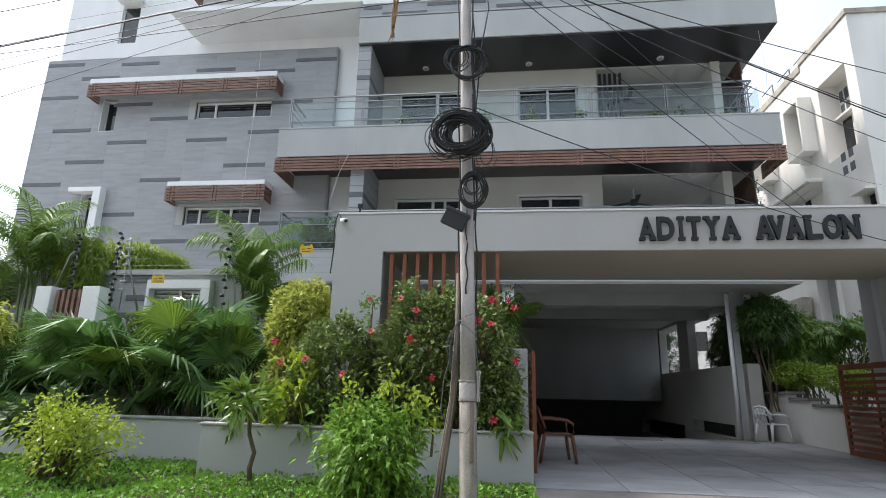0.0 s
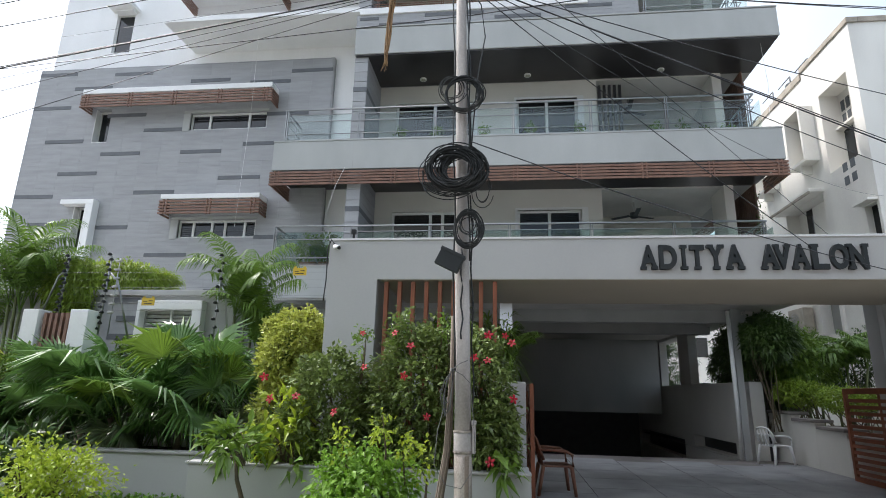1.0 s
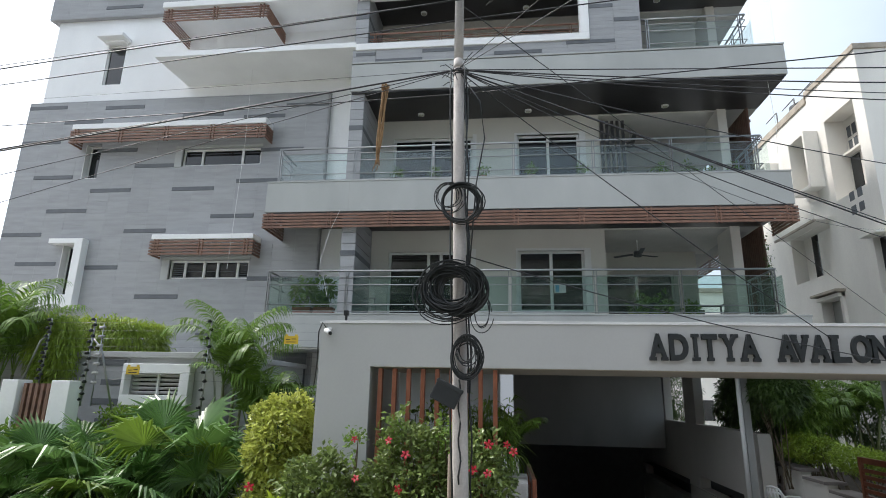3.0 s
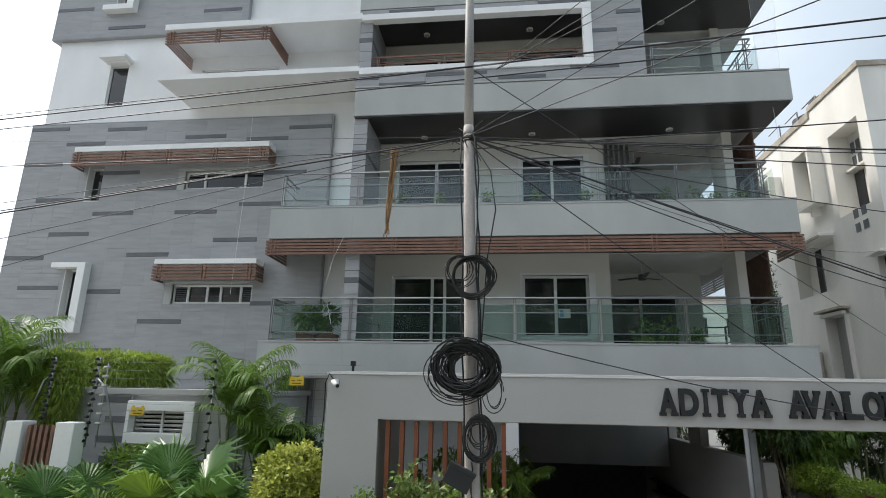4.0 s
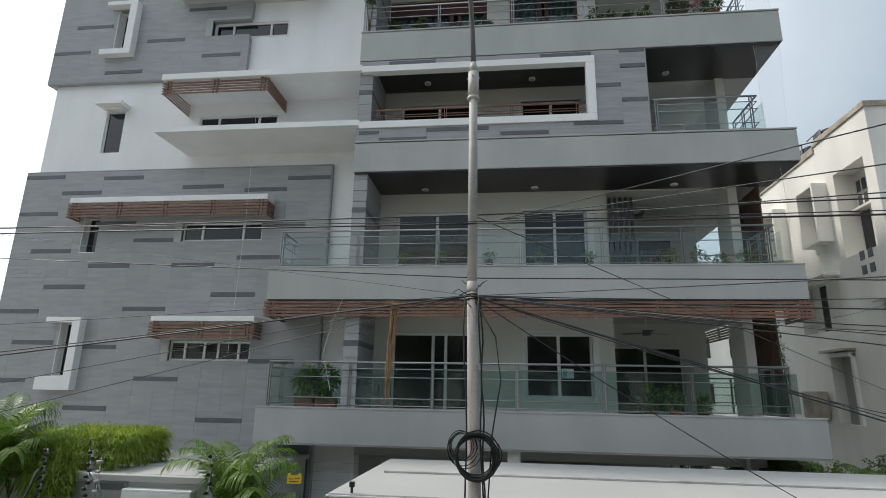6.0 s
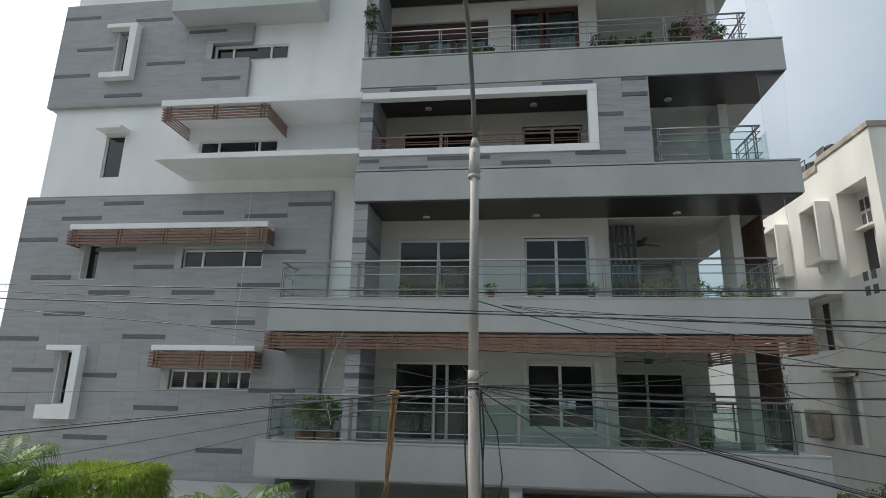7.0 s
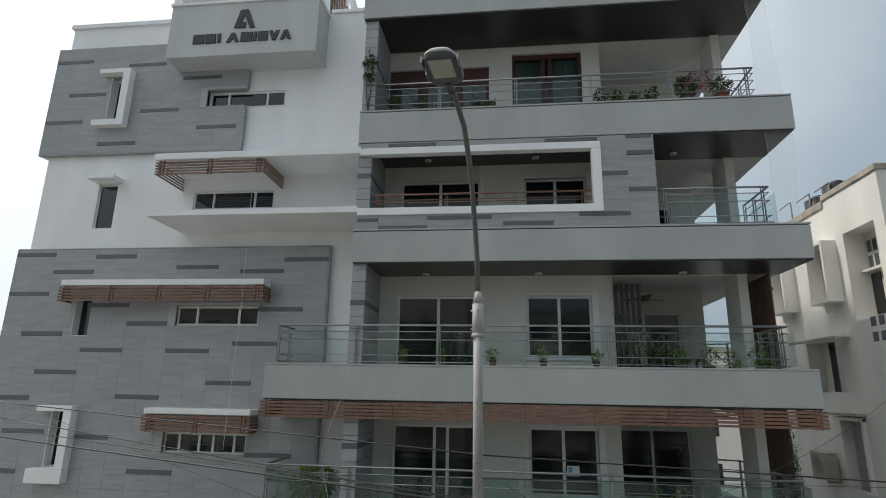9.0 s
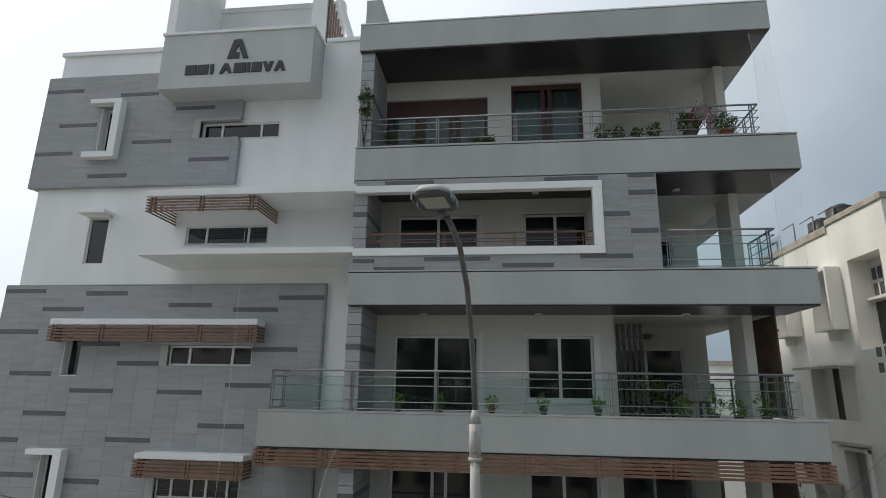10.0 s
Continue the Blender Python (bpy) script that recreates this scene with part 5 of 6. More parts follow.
# hedge of flowering shrubs in the planter box
FLOWERS = ((-0.81, 5.8, 1.93), (-1.12, 5.78, 1.57), (-0.69, 5.77, 1.49), (-0.64, 5.82, 1.8), (-0.44, 5.76, 1.09), (-1.17, 5.84, 1.93))
shrub("hibiscus_bush", "dark-leaved hibiscus bush with red flowers in the planter", (-0.62, 6.2, 1.3), (0.66, 0.44, 0.98), 900, 9, 0.075, 0.55, M_LEAF_HIB, 1, (-0.6, 6.3, 0.5), 14, FLOWERS, category="bush", group="planter bushes")
shrub("hibiscus_bush", "dense hibiscus bush with a few red flowers in the planter", (-1.6, 6.2, 1.1), (0.66, 0.42, 0.75), 720, 9, 0.08, 0.55, M_LEAF_HIB, 2, (-1.5, 6.3, 0.5), 12, ((-2.21, 5.8, 1.45), (-2.12, 5.8, 1.23), (-1.83, 5.77, 1.26), (-1.41, 5.77, 1.11)), category="bush", group="planter bushes")
shrub("hibiscus_bush", "hibiscus bush with orange-red flowers beside the drive", (0.06, 6.15, 1.28), (0.4, 0.36, 0.86), 470, 9, 0.075, 0.55, M_LEAF_HIB, 3, (0.2, 6.3, 0.5), 9, ((0.18, 5.8, 1.92), (0.35, 5.86, 1.92), (0.42, 5.9, 1.85), (0.03, 5.78, 1.69), (0.17, 5.79, 1.66), (0.2, 5.76, 0.68)), category="bush", group="planter bushes")
shrub("hibiscus_bush", "low dark hibiscus growth below the pillar cap", (0.3, 6.15, 0.92), (0.25, 0.3, 0.42), 240, 8, 0.08, 0.5, M_LEAF_HIB, 19, (0.3, 6.3, 0.5), 6, ((0.43, 5.86, 1.28),), category="bush", group="planter bushes")
for k, (x, z) in enumerate(((-0.82, 2.12), (-0.3, 2.1), (-1.25, 1.95))):
    shrub("hibiscus_shoot", "upright leafy hibiscus shoot above the hedge", (x, 6.1, z - 0.1), (0.1, 0.1, 0.24), 26, 5, 0.06, 0.5, M_LEAF, 20 + k, (x, 6.15, 1.3), 2, category="bush", group="planter shoots")
shrub("broadleaf_plant", "broad yellow-green leaved plant under the hedge", (-2.05, 5.95, 0.95), (0.4, 0.22, 0.42), 40, 4, 0.2, 0.34, M_LEAF_LIME, 4, (-2.0, 6.1, 0.5), 8, category="plant", group="broadleaf plants")
for k, x in enumerate((-2.5, -1.75, -1.1, 0.25)):
    shrub("broadleaf_plant", "pale green broad-leaved plant hanging over the planter edge", (x, 5.98, 0.62), (0.3, 0.16, 0.16), 12, 4, 0.2, 0.36, M_LEAF, 30 + k, (x, 6.1, 0.5), 3, droop=0.6, category="plant", group="broadleaf plants")
# clipped golden shrub
shrub("golden_topiary", "rounded clipped shrub with yellow-edged leaves", (-2.38, 7.0, 1.75), (0.5, 0.46, 0.62), 1250, 7, 0.07, 0.6, M_LEAF_YELLOW, 5, (-2.4, 7.0, 0.4), 8, low=0.8, category="shrub")
shrub("golden_topiary_skirt", "lower yellow-green foliage beneath the clipped shrub", (-2.35, 6.85, 1.1), (0.5, 0.35, 0.5), 260, 8, 0.08, 0.5, M_LEAF_YELLOW, 6, (-2.4, 6.9, 0.4), 5, category="shrub")
# free-standing bushes in the verge
shrub("green_bush", "bright green leafy bush standing on the verge", (-0.86, 4.95, 0.42), (0.52, 0.42, 0.5), 560, 8, 0.085, 0.46, M_LEAF_FRESH, 7, (-0.86, 4.95, 0.0), 18, droop=0.5, category="bush", low=0.25, lumpy=0.55, spread=0.05)
for k, (x, z) in enumerate(((-0.72, 1.04), (-1.05, 0.9), (-0.5, 0.86), (-0.35, 0.8))):
    shrub("leafy_shoot", "thin upright shoot with pale leaves", (x, 4.9, z), (0.07, 0.07, 0.16), 14, 5, 0.065, 0.5, M_LEAF_LIME, 40 + k, (x + 0.03, 4.95, 0.4), 1, category="bush", group="bush shoots")
shrub("lime_bush", "lime-green small-leaved bush on bare stems", (-3.85, 5.05, 0.5), (0.62, 0.44, 0.36), 330, 8, 0.062, 0.5, M_LEAF_LIME, 8, (-3.95, 5.0, 0.0), 26, category="bush", low=0.2, lumpy=0.75, spread=0.05)
# small tree with rosettes
s = shrub("plumeria_sapling", "thin grey sapling topped by long green leaves", (-2.24, 5.3, 0.86), (0.3, 0.26, 0.13), 24, 6, 0.2, 0.3, M_LEAF, 9, (-2.12, 5.3, 0.62), 4, category="sapling")
part("trunk", tube(bmesh.new(), [(-2.1, 5.3, 0), (-2.13, 5.3, 0.2), (-2.1, 5.31, 0.34), (-2.16, 5.3, 0.5), (-2.2, 5.3, 0.72)], 0.028, 8, 0.018), M_STEM, s)
s = shrub("plumeria_sapling", "leaning sapling with broad dark leaves behind the lime bush", (-4.75, 5.7, 0.7), (0.45, 0.3, 0.25), 30, 5, 0.22, 0.36, M_LEAF_DARK, 10, (-4.5, 5.6, 0.0), 4, category="sapling")
shrub("variegated_shrub", "pale-edged leafy shrub before the wall posts", (-6.85, 6.8, 1.65), (0.4, 0.3, 0.5), 150, 7, 0.13, 0.4, M_LEAF_YELLOW, 16, (-6.8, 7.0, 0.45), 10, droop=0.5, category="shrub", low=0.3)
shrub("dracaena_clump", "clump of narrow hanging leaves behind the gate slats", (0.15, 7.3, 1.9), (0.42, 0.35, 0.5), 70, 7, 0.3, 0.07, M_LEAF, 11, (0.1, 7.3, 0.4), 6, droop=0.6, category="plant")
shrub("shade_shrub", "leafy shrub behind the brown slats", (-0.5, 7.4, 1.7), (0.7, 0.4, 0.75), 260, 8, 0.09, 0.4, M_LEAF, 12, (-0.5, 7.4, 0.0), 6, category="shrub")

# fan palms
def fan_leaf(gen, length, radius, azim, rise, n=28):
    """A fan leaf: arched stalk, then pleated segments that part and droop at their tips."""
    bm = bmesh.new()
    d = Vector((math.cos(azim), math.sin(azim), 0))
    pts = []
    for i in range(7):
        s = i / 6
        pts.append(d * length * s * math.cos(rise) + Vector((0, 0, length * (s * math.sin(rise) - 0.12 * s * s))))
    tube(bm, pts, 0.011, 5, 0.006)
    hub, fwd = pts[-1], (pts[-1] - pts[-2]).normalized()
    side = fwd.cross(Vector((0, 0, 1))).normalized()
    tilt = gen.uniform(-0.1, 0.35) if rise > 0.6 else gen.uniform(0.7, 1.3)
    nrm = side.cross(fwd)
    fwd = (fwd * math.cos(tilt) - nrm * math.sin(tilt) * 0.8).normalized()
    nrm = side.cross(fwd)
    for k in range(n):
        a = -2.25 + 4.5 * (k + 0.5) / n
        half = 4.5 / n * 0.5
        r = radius * (0.78 + 0.22 * math.cos(a * 0.8)) * gen.uniform(0.93, 1.05)

        def at(ang, rr, lift):
            return hub + (fwd * math.cos(ang) + side * math.sin(ang)) * rr + nrm * lift
        split = 0.56
        droop = gen.uniform(0.03, 0.2) * radius * 2
        p0 = hub
        l1, r1, c1 = at(a - half, r * split, 0.0), at(a + half, r * split, 0.0), at(a, r * split, 0.022)
        tip = at(a, r, -0.02) - Vector((0, 0, droop))
        vs = [bm.verts.new(p) for p in (p0, l1, c1, r1, tip)]
        bm.faces.new((vs[0], vs[1], vs[2]))
        bm.faces.new((vs[0], vs[2], vs[3]))
        bm.faces.new((vs[1], vs[4], vs[2]))
        bm.faces.new((vs[2], vs[4], vs[3]))
    return bm


def raw_part(name, bm, mat, parent, label=""):
    ob = new(name, mesh_of(name, bm, mat, fix=False))
    ob.parent = parent
    return tagged(ob, label)


def fan_palm(x, y, z, fronds, size, seed, up=1.0):
    gen = np.random.default_rng(seed)
    p = thing("fan_palm", "low fan palm with glossy pleated leaves behind the planter wall", "palm", "fan palms", at=(x, y, z))
    part("trunk", tube(bmesh.new(), [(0, 0, -0.3), (0, 0, 0.16)], 0.06, 8, 0.04), M_BARK, p)
    for k in range(fronds):
        az = 2 * math.pi * (k * 0.381966) + gen.uniform(-0.3, 0.3)
        rise = gen.uniform(0.72, 1.45) * up if k % 4 else gen.uniform(0.25, 0.55)
        raw_part("frond", fan_leaf(gen, size * gen.uniform(0.8, 1.15), size * gen.uniform(0.6, 0.78), az, rise, 32), M_FAN_SHEEN if rise < 0.42 else M_FAN_FRESH if k % 7 == 2 and seed % 2 else M_FAN, p)


for k, (x, y, z, n, sz) in enumerate(((-5.6, 7.2, 0.5, 10, 1.0), (-4.65, 7.15, 0.5, 10, 1.0), (-3.65, 7.2, 0.5, 8, 0.95), (-6.6, 6.85, 0.4, 6, 0.68), (-5.1, 6.9, 0.45, 5, 0.7),
                                       (-7.6, 7.2, 0.4, 6, 0.75), (-6.0, 7.4, 0.45, 5, 0.85), (-4.1, 7.5, 0.6, 7, 1.15), (-5.1, 7.45, 0.6, 7, 1.2), (-3.2, 7.45, 0.5, 6, 1.05))):
    fan_palm(x, y, z + 0.16, n, sz, 60 + k)


# areca palms
def feather_frond(gen, length, azim, rise, curl, leaf=0.46, pairs=30):
    """An arching rib with narrow leaflets on both sides, raised near the foot and hanging towards the tip."""
    bm = bmesh.new()
    d = Vector((math.cos(azim), math.sin(azim), 0))
    pts, pos, ang, steps = [], Vector((0, 0, 0)), rise, 16
    for i in range(steps + 1):
        pts.append(pos.copy())
        pos = pos + (d * math.cos(ang) + Vector((0, 0, math.sin(ang)))) * (length / steps)
        ang -= curl / steps * (0.15 + 1.7 * (i / steps) ** 1.3)
    tube(bm, pts, 0.012, 5, 0.003)
    side = Vector((-math.sin(azim), math.cos(azim), 0))
    hang = gen.uniform(0.4, 0.85)
    for k in range(pairs):
        s = 0.24 + 0.76 * (k + 0.5) / pairs
        f = s * steps
        i = min(int(f), steps - 1)
        o = pts[i].lerp(pts[i + 1], f - i)
        t = (pts[i + 1] - pts[i]).normalized()
        n = t.cross(side) if t.cross(side).z > 0 else side.cross(t)
        ll = leaf * (0.35 + 0.65 * math.sin(math.pi * min(1.0, 0.15 + 0.8 * s))) * gen.uniform(0.9, 1.08)
        for sg in (-1, 1):
            u = (t * gen.uniform(0.5, 0.75) + side * sg * 0.75 + n * (0.5 - 0.35 * s)).normalized()
            w = t.cross(u).cross(u).normalized() * 0.0135
            row = []
            for q, wide in ((0.0, 0.5), (0.35, 1.0), (0.7, 0.8)):
                c = o + u * ll * q - Vector((0, 0, hang * (0.5 + s) * ll * q * q))
                row.append((bm.verts.new(c + w * wide), bm.verts.new(c - w * wide)))
            e = bm.verts.new(o + u * ll * 0.96 - Vector((0, 0, hang * (0.5 + s) * ll * 1.1)))
            for (p0, p1), (q0, q1) in zip(row, row[1:]):
                bm.faces.new((p0, p1, q1, q0))
            bm.faces.new((row[-1][0], row[-1][1], e))
    return bm


def areca(x, y, z, stems, fronds, length, seed, label="feathery areca palm with arching green fronds", leaf=0.46, spread=0.16, height=1.2):
    gen = np.random.default_rng(seed)
    p = thing("areca_palm", label, "palm", "areca palms", at=(x, y, z))
    for k in range(stems):
        ox, oy = gen.uniform(-spread, spread), gen.uniform(-spread, spread)
        h = height * gen.uniform(0.8, 1.05)
        tb = tube(bmesh.new(), [(ox, oy, -0.05), (ox * 1.3, oy * 1.3, h * 0.6), (ox * 1.6, oy * 1.6, h)], 0.03, 8, 0.022)
        part("stem", tb, M_PALMSTEM, p)
        for j in range(fronds):
            az = 2 * math.pi * (j / fronds) + gen.uniform(-0.4, 0.4) + k * 0.7
            fr = raw_part("frond", feather_frond(gen, length * gen.uniform(0.8, 1.1), az, gen.uniform(1.2, 1.52), gen.uniform(1.3, 2.3), leaf), M_PALM, p)
            fr.location = (ox * 1.6, oy * 1.6, h)


areca(0.34, 7.4, 0.3, 2, 5, 0.75, 88, "small bright areca palm behind the slats", leaf=0.26, height=1.25, spread=0.1)
areca(-7.95, 8.75, 0.5, 5, 5, 1.65, 81, height=2.45, spread=0.24)
areca(-3.95, 8.6, 0.3, 3, 6, 1.45, 82, height=2.12, spread=0.1)
areca(-3.5, 8.9, 0.2, 3, 5, 1.35, 83, height=1.6)
areca(-8.9, 8.9, 0.4, 3, 5, 1.7, 87, height=1.8)
areca(8.2, 14.4, 0.7, 6, 6, 0.95, 84, "dusty areca palm in the side bed", height=1.35, spread=0.6, leaf=0.34)
areca(7.2, 13.6, 0.7, 3, 6, 1.0, 85, "areca palm in the shaded side bed", height=1.0)
areca(9.3, 14.9, 0.5, 4, 6, 1.0, 86, "areca palm beside the lane", height=1.6, spread=0.4)

# clipped bamboo hedge on the low roof
hedge = shrub("bamboo_hedge", "clipped bright green bamboo hedge on a low roof", (-7.45, 10.2, 3.24), (0.86, 0.75, 0.3), 1400, 6, 0.16, 0.15, M_BAMBOO, 13, (-7.35, 10.2, 2.97), 12, flat=True, spread=0.05, droop=0.75, category="hedge")
gen = np.random.default_rng(131)
n = 2500
base = np.stack([gen.uniform(-8.3, -6.6, n), gen.uniform(9.45, 10.95, n), 3.5 + gen.normal(size=n) * 0.035], axis=1)
way = gen.normal(size=(n, 3)) * 0.5 + np.array([0, -0.1, 0.55])
ln = gen.uniform(0.1, 0.23, n)
# Lime leaves over the hedge top, yellower than its sides.
tip_leaves = new("young_leaves", leaf_mesh("young_leaves", base, way, ln, ln * 0.15, M_LEAF_LIME, gen, 0.25))
tip_leaves.parent = hedge
tagged(tip_leaves, "yellow-green bamboo leaves over the top of the hedge", kind="stuff")
shrub("bamboo_hedge", "bamboo foliage spilling down in front of the low roof", (-7.35, 8.95, 2.95), (0.5, 0.28, 0.72), 1200, 6, 0.13, 0.15, M_BAMBOO, 14, (-7.3, 9.0, 0.3), 10, spread=0.05, droop=0.8, category="hedge", low=0.3)
# filling shrubs behind the palms and beside the lane
for k, (x, y, z, rx, rz, m) in enumerate(((-4.3, 8.6, 1.3, 0.9, 0.7, M_LEAF_DARK), (-5.6, 8.7, 1.6, 0.7, 0.6, M_LEAF), (-8.6, 7.6, 1.4, 0.8, 0.8, M_LEAF), (-9.6, 7.4, 1.2, 0.9, 1.0, M_LEAF_LIME), (-3.1, 8.9, 1.9, 0.7, 0.7, M_LEAF_DARK), (-6.7, 7.55, 1.3, 0.6, 0.6, M_LEAF), (-5.3, 7.6, 1.2, 0.9, 0.5, M_LEAF_DARK), (-3.9, 7.7, 1.2, 0.8, 0.5, M_LEAF_DARK), (-7.6, 7.5, 1.3, 0.6, 0.8, M_LEAF_LIME))):
    shrub("garden_shrub", "dense leafy garden shrub behind the palms", (x, y, z), (rx, 0.5, rz), 260, 8, 0.11, 0.35, m, 90 + k, (x, y, 0.3), 6, category="shrub", group="garden shrubs")
shrub("clipped_hedge", "clipped bright green hedge in the stepped planter", (6.45, 12.75, 1.46), (0.6, 0.6, 0.28), 620, 8, 0.06, 0.55, M_BAMBOO, 100, (6.7, 12.3, 0.7), 8, low=0.7, category="hedge", group="side hedges")
shrub("clipped_hedge", "clipped bright green hedge on bare stems in the stepped planter", (6.75, 11.6, 1.36), (0.5, 0.75, 0.26), 520, 8, 0.055, 0.55, M_BAMBOO, 101, (6.7, 11.2, 0.7), 12, low=0.7, category="hedge", group="side hedges")
# Right-hand crowns take the lighter leaf green to paint the lit side.
for k, (x, y, z, rx, ry, rz, m) in enumerate(((6.6, 14.0, 1.5, 0.6, 0.4, 0.75, M_LEAF_DARK), (6.2, 13.75, 2.4, 0.7, 0.5, 0.95, M_LEAF_DARK), (5.9, 12.55, 2.6, 0.62, 0.42, 0.62, M_LEAF_DARK), (6.85, 22.8, 2.5, 0.85, 1.1, 1.5, M_LEAF_DARK), (6.1, 13.5, 2.65, 0.95, 0.55, 0.85, M_LEAF_DARK), (6.6, 13.2, 2.3, 0.6, 0.45, 0.8, M_LEAF), (6.25, 15.2, 2.5, 0.6, 1.0, 0.85, M_LEAF_DARK), (7.5, 14.6, 2.2, 0.9, 0.7, 0.9, M_LEAF), (9.3, 15.2, 2.0, 1.1, 0.8, 1.2, M_LEAF_DARK), (6.5, 16.5, 2.15, 0.62, 0.7, 1.0, M_LEAF_DARK))):
    shrub("side_tree", "dark leafy shrub tree in the shaded side bed", (x, y, z), (rx, ry, rz), 640, 9, 0.13, 0.26, m, 110 + k, (x, y, 0.7), 7, droop=0.5, category="tree", group="side trees")

# ground cover on the verge
gen = np.random.default_rng(200)
n = 26000
gx, gy = gen.uniform(-9.5, 0.6, n), gen.uniform(3.2, 6.6, n)
keep = ~((gx > -3.05) & (gy > 5.86))
gx, gy = gx[keep], gy[keep]
gh = np.array([0.075 + 0.07 * noise.noise(Vector((a * 1.4, b * 1.4, 0))) for a, b in zip(gx.tolist(), gy.tolist())])
base = np.stack([gx, gy, np.maximum(gh, 0.005) * gen.uniform(0.2, 1.0, len(gx)) + 0.012], axis=1)
way = gen.normal(size=(len(gx), 3)) * 0.6 + np.array([0, 0, 0.8])
ln = gen.uniform(0.035, 0.075, len(gx))
tagged(new("ground_cover", leaf_mesh("ground_cover", base, way, ln, ln * 0.6, M_GRASS, gen, 0.2)), "low bright green leafy ground cover on the verge", "ground cover", kind="stuff")
solid("verge", boxes((-12, 0.58, 3.2, 6.6, 0.0, 0.012)), M_SOIL, "dark soil verge under the ground cover", "verge", kind="structure")

# ---- potted plants and small things on the balconies ----
def potted(x, y, z, size, pot_mat, leaf_mat, seed, label, tall=1.0, leaf=0.06, ratio=0.5, trough=False):
    gen = np.random.default_rng(seed)
    p = thing("potted_plant", label, "potted plant", "balcony pots", at=(x, y, z))
    r = size * 0.5
    if trough:
        part("pot", boxes((-size * 0.55, size * 0.55, -0.11, 0.11, 0, 0.2), (-size * 0.57, size * 0.57, -0.125, 0.125, 0.17, 0.21), bevel=0.01), pot_mat, p)
    else:
        pb = tube(bmesh.new(), [(0, 0, 0), (0, 0, size * 0.62)], r * 0.72, 16, r * 0.95)
        tube(pb, [(0, 0, size * 0.6), (0, 0, size * 0.72)], r * 1.03, 16)
        part("pot", pb, pot_mat, p)
    tip, base, out = crown_points(gen, (0, 0, size * (0.95 + 0.4 * tall)), (size * 0.85, size * 0.65, size * 0.75 * tall), 30 if size < 0.3 else 75, 6, 0.025, 0.3)
    ln = leaf * gen.uniform(0.6, 1.3, len(base))
    ob = new("foliage", leaf_mesh("foliage", base, out, ln, ln * ratio, leaf_mat, gen, 0.3))
    ob.parent = p
    ob["kind"] = "stuff"
    sb = bmesh.new()
    for k in range(5):
        tube(sb, [(0, 0, size * 0.6), Vector(tip[k])], 0.006, 5, 0.003)
    part("stemwork", sb, M_STEM, p, kind="stuff")


for k, (x, pm) in enumerate(((-2.17, M_POT_D), (-1.26, M_POT_D), (-0.14, M_POT), (0.96, M_POT_D), (2.08, M_POT_D))):
    potted(x, 12.15, 7.155, 0.17, pm, M_LEAF, 300 + k, "small potted plant on the balcony edge", 1.2)
for k, (x, y, s) in enumerate(((3.9, 12.4, 0.22), (4.5, 12.5, 0.26), (5.0, 12.5, 0.2), (5.6, 12.6, 0.24), (3.2, 14.9, 0.45), (3.8, 14.6, 0.45))):
    potted(x, y, 7.03 if y > 12.6 else 7.04, s, M_POT_D, M_LEAF, 310 + k, "green potted plant standing on the balcony floor", 1.4, 0.1, 0.3)
for k, (x, y, s, pm) in enumerate(((-4.31, 12.4, 0.38, M_POT), (-3.8, 12.4, 0.4, M_POT), (3.3, 12.7, 0.27, M_POT), (3.8, 12.7, 0.26, M_POT), (4.4, 12.7, 0.18, M_POT_D))):
    potted(x, y, 3.94 if x > -3.3 else 4.03, s, pm, M_LEAF, 330 + k, "bushy plant in a terracotta trough on the balcony" if x < 0 else "bushy plant in a terracotta pot on the balcony", 1.35 if x < 0 else 1.6, 0.15, 0.35, x < 0)
for k, (x, s) in enumerate(((2.5, 0.22), (2.9, 0.18), (3.3, 0.16), (3.7, 0.2), (4.5, 0.32), (5.3, 0.3), (-1.9, 0.22), (-0.5, 0.14), (-0.2, 0.14), (-2.6, 0.22))):
    potted(x, 12.2, 13.29, s, M_POT_D if k != 5 else M_POT, M_LEAF_DARK, 350 + k, "potted plant on the top balcony", 1.3, 0.09, 0.4)
shrub("bougainvillea", "pink bougainvillea spray on the top balcony rail", (4.75, 12.15, 13.9), (0.45, 0.25, 0.28), 60, 6, 0.055, 0.6, M_PINK, 371, (4.5, 12.2, 13.4), 6, category="plant")
shrub("side_creeper", "thin creeper climbing the edge of the board screen", (6.33, 13.24, 5.2), (0.07, 0.1, 1.1), 60, 5, 0.07, 0.45, M_LEAF_DARK, 372, (6.33, 13.25, 4.02), 3, droop=0.5, category="creeper")
shrub("wall_creeper", "green creeper hanging down the clad fin", (-3.2, 11.92, 14.5), (0.15, 0.08, 0.5), 45, 6, 0.11, 0.4, M_LEAF_DARK, 370, (-3.2, 11.95, 13.3), 4, droop=0.6, category="creeper")

